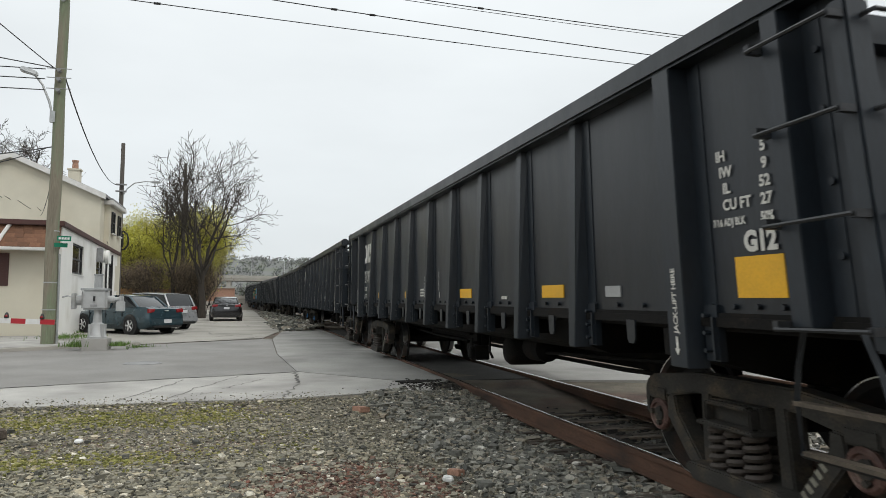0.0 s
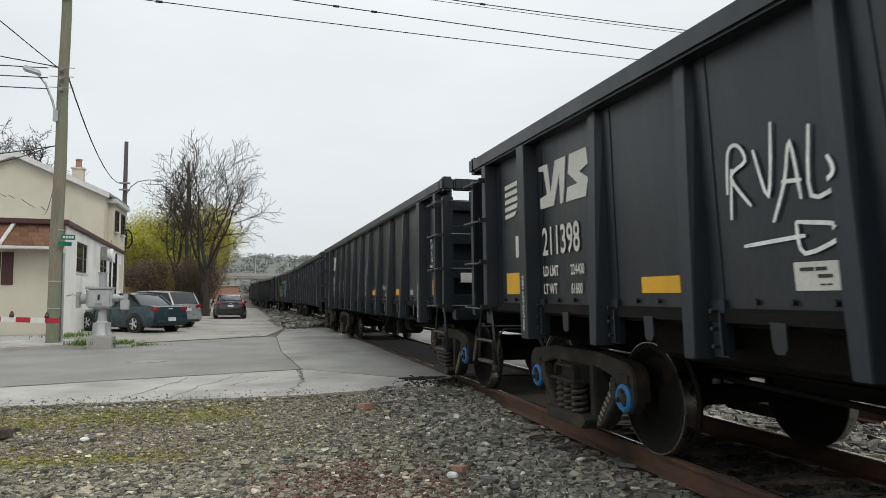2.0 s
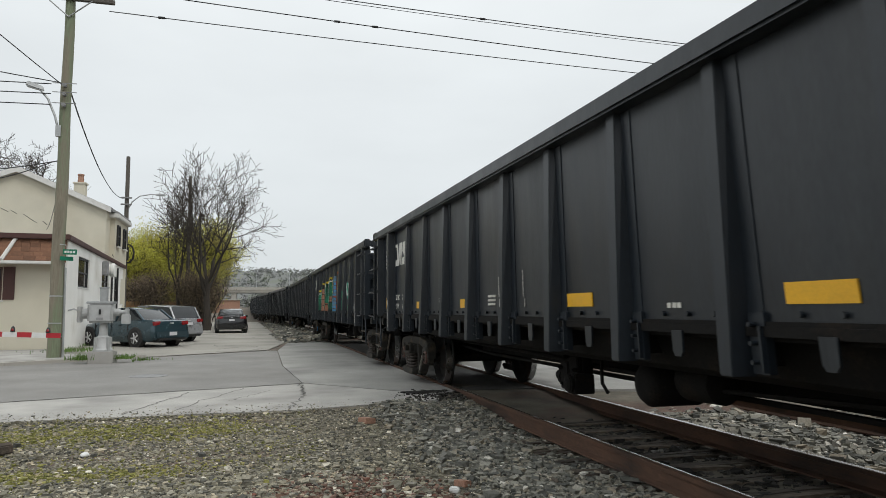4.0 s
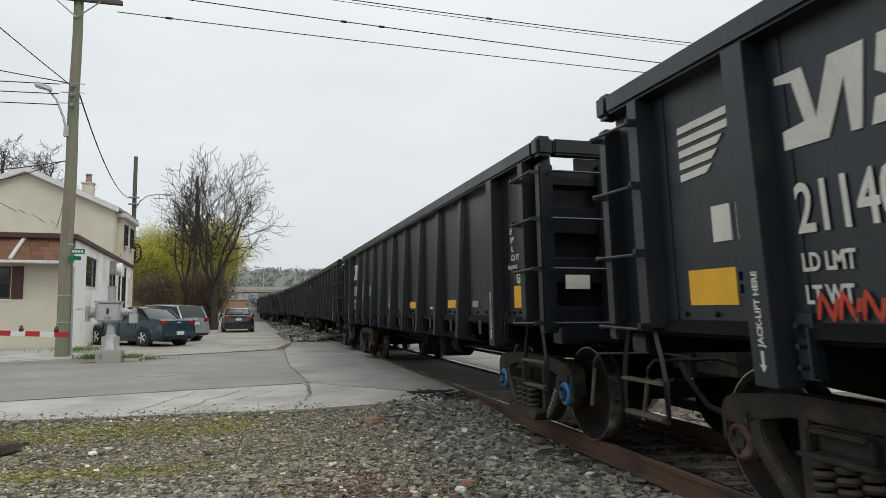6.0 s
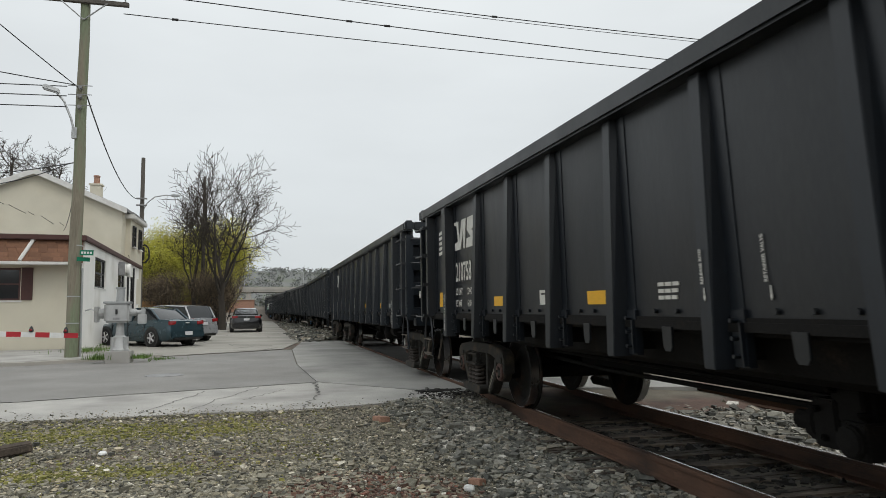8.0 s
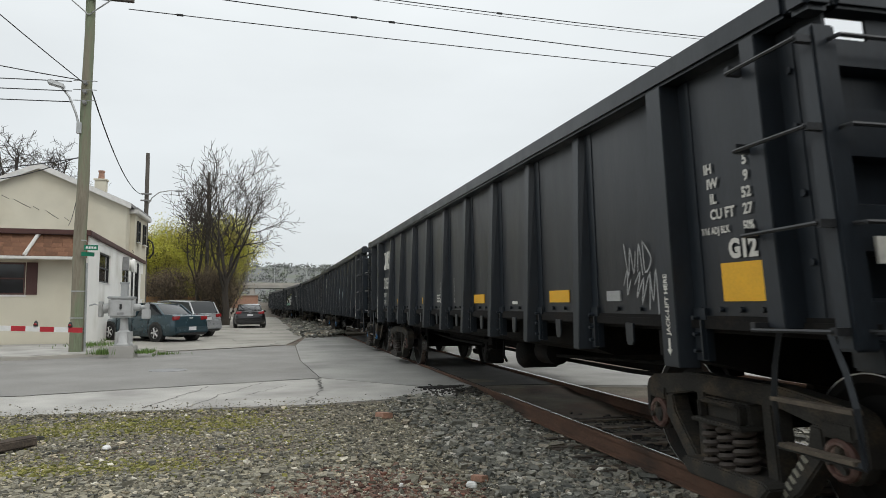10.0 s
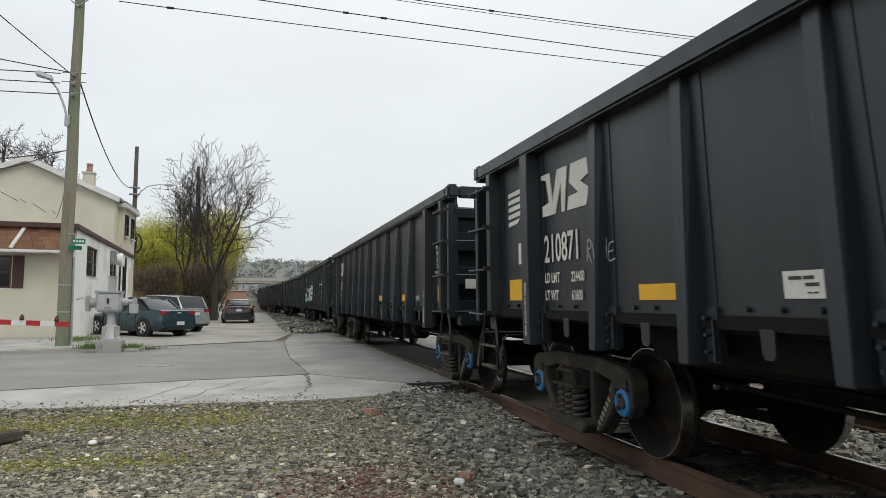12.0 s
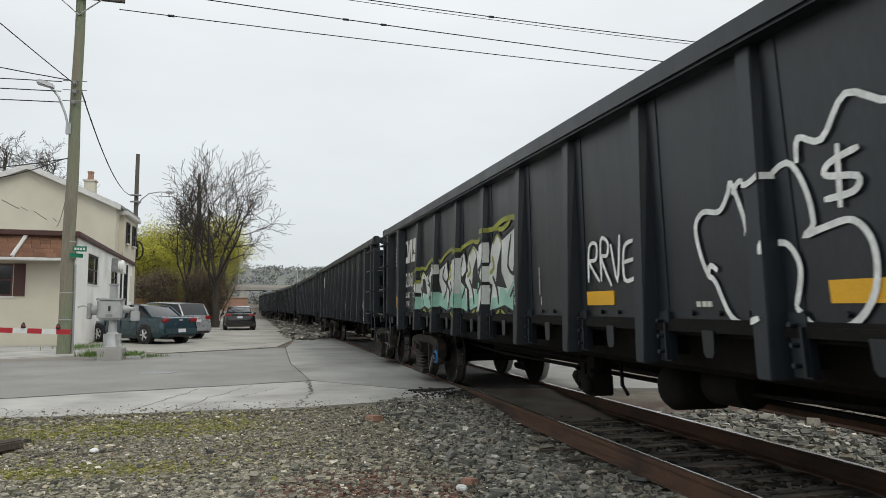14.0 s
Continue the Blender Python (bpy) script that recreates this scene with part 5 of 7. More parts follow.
def pale_piece(car):
    """A silver, mint and olive letter piece."""
    s_l, s_r = 12.5, 7.75
    w = s_l - s_r

    def P(pts):
        return [(s_l - w * x, 1.22 + 0.95 * y) for x, y in pts]
    lay = {k: Geo() for k in ("olive", "silver", "mint", "black")}
    rng = random.Random(9)
    # crowded letters: body in silver, jagged mint feet, dark edges and counters, olive haze round the crown
    n = 5
    crown = [(-0.03, 0.0), (-0.04, 0.5), (0.02, 0.74)]
    for i in range(n):
        a, h = 0.01 + 0.196 * i, 0.7 + 0.066 * i
        j = [rng.uniform(-0.02, 0.02) for _ in range(12)]
        k = 1.2
        body = [(a + j[0], 0.02), (a + 0.03 + j[1], 0.3), (a - 0.02 + j[2], 0.44), (a + 0.015 + j[3], h - 0.1), (a + 0.05 * k, h + 0.06 + 2 * j[4]), (a + 0.09 * k + j[5], h - 0.08),
                (a + 0.15 * k + j[6], h + 0.02), (a + 0.165 * k, h - 0.25), (a + 0.12 * k + j[7], 0.46), (a + 0.17 * k + j[8], 0.34), (a + 0.155 * k + j[9], 0.0), (a + 0.08 * k + j[10], 0.09)]
        paint(lay["silver"], P(body), 0.003 + 0.0001 * i)
        tip = [(a + 0.008 + j[0], 0.03), (a + 0.015, 0.3 + j[1] * 5), (a + 0.05 * k, 0.2), (a + 0.07 * k, 0.46 + j[2] * 5), (a + 0.1 * k, 0.24), (a + 0.14 * k, 0.4 + j[3] * 5), (a + 0.15 * k + j[9], 0.02), (a + 0.08 * k + j[10], 0.1)]
        paint(lay["mint"], P(tip), 0.0042 + 0.0001 * i)
        stroke(lay["black"], P(body + body[:1]), 0.04, 0.0052, 0)
        paint(lay["black"], P([(a + 0.06 + j[4], 0.34), (a + 0.055, 0.58), (a + 0.09, h - 0.14), (a + 0.1 + j[5], 0.5), (a + 0.12, 0.3)]), 0.0056)
        stroke(lay["black"], P([(a + 0.02, 0.46), (a + 0.05, 0.3), (a + 0.06, 0.12)]), 0.045, 0.006, 3)
        stroke(lay["black"], P([(a + 0.155, h - 0.06), (a + 0.13, 0.55), (a + 0.18, 0.4), (a + 0.14, 0.2)]), 0.04, 0.0064, 3)
        stroke(lay["olive"], P([(a + 0.0, 0.5), (a + 0.03, 0.56), (a + 0.02, 0.7)]), 0.05, 0.0066, 3)
        stroke(lay["olive"], P([(a + 0.03, h - 0.12), (a + 0.06, h - 0.02), (a + 0.09, h - 0.14)]), 0.025, 0.0068, 3)
        stroke(lay["olive"], P([(a + 0.03, -0.04), (a + 0.07, 0.05), (a + 0.13, -0.05)]), 0.03, 0.0068, 3)
        crown += [(a + 0.045, h + 0.12 + j[4] * 3), (a + 0.1, h + 0.03), (a + 0.15, h + 0.1 + j[6] * 2)]
    stroke(lay["olive"], P(crown), 0.055, 0.0024, 2)
    stroke(lay["olive"], P([(0.82, 1.02), (0.9, 1.1), (1.0, 1.08)]), 0.06, 0.0072, 3)
    for k, m, t in (("olive", M_GOLIVE, "olive haze"), ("silver", M_GSILVER, "silver letters"), ("mint", M_GMINT, "mint feet"), ("black", M_GBLACK, "black edges")):
        tagged(part("graffiti", lay[k].mesh("graffiti", m, fix=False), None, car, t + " of the sprayed piece"), kind="stuff")


def build_graffiti():
    c = CARS
    scrawl(c[2], "graffiti", TAG_LOOPS, 4.92, 4.05, 1.26, 2.1, 0.045, M_TAGW, "tall white sprayed scrawl")
    scrawl(c[2], "graffiti", TAG_TALL, 10.92, 10.06, 1.72, 2.2, 0.022, M_TAGW, "thin white sprayed scrawl")
    scrawl(c[2], "graffiti", TAG_ARROW, 10.82, 10.1, 1.5, 1.66, 0.022, M_TAGW, "white sprayed arrow")
    scrawl(c[2], "graffiti", TAG_TALL, 9.6, 8.95, 1.26, 1.66, 0.025, M_TAGW, "white sprayed scrawl")
    scrawl(c[2], "chalk_drawing", TAG_SHORT, 6.45, 6.2, 1.3, 1.5, 0.012, M_CHALK, "thin chalk scribble")
    scrawl(c[3], "chalk_drawing", SWIRL, 7.35, 6.85, 1.55, 2.02, 0.011, M_CHALK, "chalk swirl drawing")
    scrawl(c[3], "chalk_drawing", SWIRL, 11.3, 11.05, 1.4, 1.75, 0.01, M_CHALK, "small chalk outline")
    scrawl(c[3], "chalk_drawing", TAG_SHORT, 12.9, 12.4, 1.42, 1.55, 0.01, M_CHALK, "thin chalk scribble")
    for i, (t, s, z, size) in enumerate((("TIRED", 9.66, 1.63, 0.11), ("OF", 9.59, 1.53, 0.09), ("TRYING", 9.66, 1.46, 0.1), ("NOW", 9.33, 1.74, 0.06), ("JUST", 9.31, 1.68, 0.06), ("WAITING FOR", 9.36, 1.62, 0.055), ("THE COLLAPS", 9.36, 1.56, 0.055))):
        part("chalk_writing", lettering(t, size, M_CHALK.name, 0.0, 0.8), None, c[3], "thin chalk writing", at=side_frame_matrix(s, z, -SHEET - 0.0115, 0.06))
    colour_piece(c[5])
    scrawl(c[6], "graffiti", TAG_ZIG, 11.95, 11.36, 1.45, 2.02, 0.022, M_TAGB, "pale sprayed scrawl")
    scrawl(c[6], "graffiti", TAG_WORD, 10.9, 10.12, 1.58, 1.92, 0.024, M_TAGB, "pale sprayed scrawl")
    scrawl(c[6], "chalk_drawing", TAG_WORD, 8.2, 7.85, 1.35, 1.8, 0.012, M_CHALK, "thin chalk scribble")
    scrawl(c[10], "graffiti", TAG_ZIG, 7.6, 6.85, 1.42, 1.98, 0.022, M_TAGB, "pale cyan sprayed scrawl")
    scrawl(c[10], "graffiti", TAG_WORD, 6.35, 5.7, 1.52, 1.84, 0.022, M_TAGB, "pale cyan sprayed scrawl")
    scrawl(c[10], "chalk_drawing", TAG_SHORT, 12.6, 12.2, 1.6, 1.8, 0.012, M_CHALK, "thin chalk scribble")
    scrawl(c[9], "graffiti", TAG_ZIG, 2.2, 1.75, 1.3, 1.75, 0.012, M_CHALK, "thin chalk scribble")
    pale_piece(c[12])
    scrawl(c[3], "graffiti", TAG_WORD, 5.0, 4.3, 1.4, 1.53, 0.014, M_TAGW, "small white sprayed words")
    scrawl(c[12], "graffiti", TAG_SHORT, 6.2, 5.4, 1.46, 1.86, 0.03, M_TAGW, "white sprayed scrawl")
    scrawl(c[12], "graffiti", THROW, 4.7, 3.2, 1.2, 2.02, 0.034, M_TAGW, "large white sprayed bubble outline")
    for k in (3,):
        for i, (s, wd) in enumerate(((9.3, 0.8), (6.4, 0.9), (4.0, 0.7), (5.2, 0.6))):
            g = Geo()
            rng = random.Random(i)
            n = 9
            top = [(s - wd * j / n, 1.235 + rng.uniform(0, 0.035)) for j in range(n + 1)]
            for (a, b), (d, e2) in zip(top, top[1:]):
                paint(g, [(a, 1.2), (a, b), (d, e2), (d, 1.2)], 0.003)
            part("rust_patch", g.mesh("rust_patch", M_RAIL, fix=False), None, c[k], "orange rust along the sheet foot")


# ---- buildings ----
def rect_open(u0, u1, z0, z1, holes):
    """Cells of a wall rectangle left over when the openings (u0, u1, z0, z1) are cut out."""
    us = sorted({u0, u1, *[h[0] for h in holes], *[h[1] for h in holes]})
    zs = sorted({z0, z1, *[h[2] for h in holes], *[h[3] for h in holes]})
    for a, b in zip(us, us[1:]):
        for c, d in zip(zs, zs[1:]):
            if not any(h[0] <= a and b <= h[1] and h[2] <= c and d <= h[3] for h in holes):
                yield a, b, c, d


def wall_geo(axis, at, thick, u0, u1, z0, z1, holes=()):
    g = Geo()
    us = sorted({u0, u1, *[h[0] for h in holes], *[h[1] for h in holes]})
    zs = sorted({z0, z1, *[h[2] for h in holes], *[h[3] for h in holes]})
    solid = {(us.index(a), zs.index(c)) for a, b, c, d in rect_open(u0, u1, z0, z1, holes)}
    nu, nz = len(us), len(zs)
    for w in (at, at + thick):
        g.v += [(w, u, z) if axis == "x" else (u, w, z) for z in zs for u in us]
    k = nu * nz
    for i, j in solid:
        p, q, r, s = j * nu + i, j * nu + i + 1, (j + 1) * nu + i + 1, (j + 1) * nu + i
        g.f += [(p, q, r, s), (k + s, k + r, k + q, k + p)]
        for (di, dj), (m, n) in (((0, -1), (p, q)), ((1, 0), (q, r)), ((0, 1), (r, s)), ((-1, 0), (s, p))):
            if (i + di, j + dj) not in solid:
                g.f.append((n, m, k + m, k + n))
    used = sorted({i for f in g.f for i in f})
    back = {o: n for n, o in enumerate(used)}
    g.v, g.f = [g.v[i] for i in used], [tuple(back[i] for i in f) for f in g.f]
    return g


def window(parent, axis, at, depth, u0, u1, z0, z1, frame_mat, bars=1):
    """A recessed window with its frame, sill and panes. depth points into the wall."""
    def bx(g, a, b, c, d, e, f):
        if axis == "x":
            g.box(*sorted((at + a, at + b)), c, d, e, f)
        else:
            g.box(c, d, *sorted((at + a, at + b)), e, f)
    sg = 1 if depth > 0 else -1
    w = 0.06
    g = Geo()
    bx(g, sg * 0.02, sg * 0.1, u0, u0 + w, z0, z1)
    bx(g, sg * 0.02, sg * 0.1, u1 - w, u1, z0, z1)
    bx(g, sg * 0.02, sg * 0.1, u0 + w, u1 - w, z1 - w, z1)
    bx(g, sg * 0.02, sg * 0.1, u0 + w, u1 - w, z0, z0 + w)
    zm = (z0 + z1) / 2
    bx(g, sg * 0.03, sg * 0.09, u0 + w, u1 - w, zm - 0.025, zm + 0.025)
    win = part("window", g, frame_mat, parent, "dark window in a painted frame")
    for a, b in ((z0 + w, zm - 0.025), (zm + 0.025, z1 - w)):
        g = Geo()
        bx(g, sg * 0.06, sg * 0.075, u0 + w, u1 - w, a, b)
        part("pane", g, M_WINDOW, win)
    g = Geo()
    bx(g, -sg * 0.05, sg * 0.05, u0 - 0.05, u1 + 0.05, z0 - 0.06, z0 - 0.003)
    part("sill", g, M_TRIMW, win)


def build_wing():
    """The low white building at the corner; local y runs along its long side wall, its street front is at y = 0."""
    b = thing("corner_building", "low cream and white building with brown shingled skirt roof", "building", at=pose(-5.8, 25.6, -0.05, 0, 0, 3.2))
    wins = [(2.1, 4.6, 2.2, 3.3), (8.1, 10.4, 2.2, 3.1), (12.5, 13.9, 1.7, 3.05), (15.2, 16.4, 1.7, 3.05)]
    part("side_wall", wall_geo("x", 0.0, -0.25, 0.0, 17.0, 0.0, 3.66, wins), M_WHITEWALL, b, "white painted side wall")
    fw = [(-2.75, -1.85, 1.7, 2.75), (-6.2, -5.2, 1.7, 2.75)]
    part("front_wall", wall_geo("y", 0.003, 0.25, -14.0, -0.253, 0.0, 3.64, fw), M_STUCCO, b, "cream stucco front wall")
    part("back_wall", wall_geo("y", 16.75, 0.25, -14.0, -0.253, 0.0, 3.66), M_STUCCO, b)
    part("roof", Geo().box(-14, -0.26, 0.26, 16.74, 3.5, 3.6), M_ROOFG, b)
    for w in wins:
        window(b, "x", -0.03, -1, *w, M_DKPLASTIC)
    for w in fw:
        window(b, "y", 0.03, 1, *w, M_TRIM)
        for u in (w[0] - 0.36, w[1] + 0.03):
            g = Geo().box(u, u + 0.33, -0.03, 0.001, w[2], w[3])
            sh = part("shutter", g, M_TRIM, b, "dark brown louvred shutter")
            for i in range(9):
                z = w[2] + 0.08 + i * (w[3] - w[2] - 0.12) / 9
                part("slat", Geo().box(u + 0.04, u + 0.29, -0.042, -0.031, z, z + 0.07), M_TRIM, sh)
    # eaves trim along the side and front
    g = Geo().box(-0.3, 0.1, -0.3, 17.05, 3.66, 3.83)
    part("side_eaves_board", g, M_TRIM, b, "dark red eaves board", bevel=0.02)
    g = Geo().box(-14.2, -0.305, -0.3, 0.1, 3.66, 3.83)
    part("front_eaves_board", g, M_TRIM, b, "dark red eaves board", bevel=0.02)
    # shingled skirt over the street front
    g = Geo().add([(-14, -0.12, 3.66), (-0.05, -0.12, 3.66), (-0.05, -0.62, 2.92), (-14, -0.62, 2.92), (-14, 0.0, 3.66), (-0.05, 0.0, 3.66), (-0.05, 0.0, 2.92), (-14, 0.0, 2.92)],
                  [(0, 3, 2, 1), (3, 7, 6, 2), (0, 1, 5, 4), (1, 2, 6, 5), (0, 4, 7, 3)])
    skirt = part("skirt_roof", g, M_SHINGLE, b, "brown shingled skirt roof")
    meshes = []
    for w in (0.28, 0.33, 0.24):
        meshes.append(Geo().add([(0, 0, 0), (w, 0, 0), (w, -0.1, -0.148), (0, -0.1, -0.148), (0, -0.012, 0.008), (w, -0.012, 0.008), (w, -0.115, -0.14), (0, -0.115, -0.14)],
                                [(0, 3, 2, 1), (4, 5, 6, 7), (3, 7, 6, 2), (0, 1, 5, 4), (1, 2, 6, 5), (0, 4, 7, 3)]).mesh("shingle", M_SHINGLE))
    rng = random.Random(3)
    for row in range(5):
        x = -3.6 - 0.1 * (row % 2)
        while x < -0.36:
            k = rng.randrange(3)
            ob = new("shingle", meshes[k])
            ob.parent = skirt
            ob.location = (x, -0.12 - 0.1 * row - 0.004, 3.66 - 0.148 * row + rng.uniform(0, 0.006))
            x += (0.28, 0.33, 0.24)[k] + 0.012
    part("gutter", Geo().box(-14, 0.0, -0.72, -0.6, 2.82, 2.92), M_TRIMW, b, "white gutter", bevel=0.02)
    g = Geo().tube([(-1.45, -0.14, 3.72), (-1.5, -0.22, 3.62), (-1.75, -0.66, 2.95)], 0.06, 6)
    part("roof_pipe", g, M_TRIMW, b, "white pipe down the shingled skirt")
    # wall fan, pipes and lamp on the side wall
    g = Geo()
    g.lathe([(0.0, 0.26), (0.15, 0.26), (0.2, 0.31), (0.32, 0.31), (0.34, 0.26), (0.34, 0.01)], (0, 9.6, 3.2), "x", 20)
    part("exhaust_hood", g, M_WHITEWALL, b, "round white exhaust hood on the wall", smooth=True)
    part("fan_box", Geo().box(0.003, 0.22, 8.0, 8.5, 2.9, 3.5), M_ROOFG, b, bevel=0.02)
    for y, z in ((11.1, 3.6), (13.3, 3.5)):
        part("downpipe", Geo().rod((0.06, y, 0.1), (0.06, y, z), 0.045, n=8), M_DKPLASTIC, b)
    g = Geo().tube([(0.0, 0.4, 1.35), (0.18, 0.4, 1.4), (0.3, 0.4, 1.36), (0.34, 0.4, 1.22)], 0.03, 6)
    part("wall_tap", g, M_GALV, b, "bent metal bracket on the corner")
    part("meter_pipe", Geo().rod((-0.12, -0.08, 0.1), (-0.12, -0.08, 2.9), 0.05, n=8), M_DKPLASTIC, b)
    part("meter_box", Geo().box(-0.26, -0.03, -0.14, -0.003, 1.9, 2.5), M_ROOFG, b, bevel=0.02)
    g = Geo().rod((-1.2, 5.5, 3.6), (-1.2, 5.5, 4.3), 0.11, n=10).rod((-1.2, 5.5, 4.32), (-1.2, 5.5, 4.42), 0.16, n=10)
    part("vent_pipe", g, M_GALV, b, "grey roof vent pipe")
    return b


def build_house():
    """The taller gabled house behind."""
    h = thing("gabled_house", "cream two-storey house with a white-trimmed gable and brick chimney", "house")
    yf, yb, xr, xm = 38.0, 43.0, -6.95, -10.94
    xl = 2 * xm - xr
    ez, az = 6.35, 8.1
    g = Geo()
    g.add([(xl, yf, -0.05), (xr, yf, -0.05), (xr, yf, ez), (xm, yf, az), (xl, yf, ez), (xl, yf + 0.25, -0.05), (xr, yf + 0.25, -0.05), (xr, yf + 0.25, ez), (xm, yf + 0.25, az), (xl, yf + 0.25, ez)],
          [(0, 1, 2, 3, 4), (9, 8, 7, 6, 5), (0, 5, 6, 1), (1, 6, 7, 2), (2, 7, 8, 3), (3, 8, 9, 4), (4, 9, 5, 0)])
    part("gable_wall", g, M_STUCCO, h)
    wins = []
    part("side_wall", wall_geo("x", xr, -0.25, yf + 0.253, yb, -0.05, ez - 0.02, wins), M_STUCCO, h)
    for w in wins:
        window(h, "x", xr - 0.03, -1, *w, M_TRIMW)
    for sg in (-1, 1):
        xe = xm + sg * (xr - xm + 0.25)
        dz = (az - ez) / (xr - xm) * 0.25
        g = Geo()
        g.add([(xm, yf - 0.25, az + 0.02), (xe, yf - 0.25, ez - dz + 0.02), (xe, yb, ez - dz + 0.02), (xm, yb, az + 0.02),
               (xm, yf - 0.25, az + 0.16), (xe, yf - 0.25, ez - dz + 0.16), (xe, yb, ez - dz + 0.16), (xm, yb, az + 0.16)],
              [(0, 1, 2, 3), (7, 6, 5, 4), (0, 4, 5, 1), (1, 5, 6, 2), (2, 6, 7, 3), (3, 7, 4, 0)])
        part("roof", g, M_ROOFG, h)
        g = Geo()
        g.add([(xm, yf - 0.29, az - 0.12), (xe, yf - 0.29, ez - dz - 0.12), (xe, yf - 0.255, ez - dz - 0.12), (xm, yf - 0.255, az - 0.12),
               (xm, yf - 0.29, az + 0.15), (xe, yf - 0.29, ez - dz + 0.15), (xe, yf - 0.255, ez - dz + 0.15), (xm, yf - 0.255, az + 0.15)],
              [(0, 1, 2, 3), (7, 6, 5, 4), (0, 4, 5, 1), (1, 5, 6, 2), (2, 6, 7, 3), (3, 7, 4, 0)])
        part("barge_board", g, M_TRIMW, h, "white barge board")
    # flat-roofed bay at the side with boxed eaves
    part("bay", Geo().box(xr + 0.003, xr + 0.25, 39.0, 42.6, -0.05, 6.0), M_STUCCO, h)
    part("bay_eaves_board", Geo().box(xr - 0.4, xr + 0.45, 38.7, 42.9, 6.0, 6.22), M_TRIMW, h, "cream boxed eaves", bevel=0.03)
    part("bay_roof", Geo().box(xr - 0.3, xr + 0.4, 38.75, 42.8, 6.224, 6.33), M_ROOFG, h)
    for a in (39.4, 41.2):
        window(h, "x", xr + 0.36, -1, a, a + 0.75, 4.6, 5.7, M_DKPLASTIC)
    g = Geo().box(-9.15, -8.6, 41.0, 41.5, 7.0, 8.05).box(-9.2, -8.55, 40.95, 41.55, 8.05, 8.13)
    ch = part("chimney", g, M_STUCCO, h, "stuccoed chimney with a clay pot")
    part("chimney_pot", Geo().lathe([(8.13, 0.17), (8.5, 0.14), (8.52, 0.17), (8.6, 0.17), (8.6, 0.01)], (-8.87, 41.25, 0), "z", 12), M_BRICK, ch, "red clay pot")


# ---- poles and wires ----
def sag_line(p0, p1, sag, n=16):
    p0, p1 = Vector(p0), Vector(p1)
    return [p0.lerp(p1, i / n) - Vector((0, 0, sag * 4 * (i / n) * (1 - i / n))) for i in range(n + 1)]


def wire(p0, p1, sag=0.3, r=0.012, name="overhead_wire", label="thin black overhead wire", sets=()):
    g = Geo().tube(sag_line(p0, p1, sag), r, 4)
    ob = part(name, g, M_WIRE)
    tagged(ob, label, "wire", "overhead wires")
    for t in sets:
        p = Vector(p0).lerp(Vector(p1), t) - Vector((0, 0, sag * 4 * t * (1 - t)))
        part("splice", Geo().rod(p - Vector((0.09, 0, 0)), p + Vector((0.09, 0, 0)), 0.035, n=6), M_WIRE, ob)
    return ob


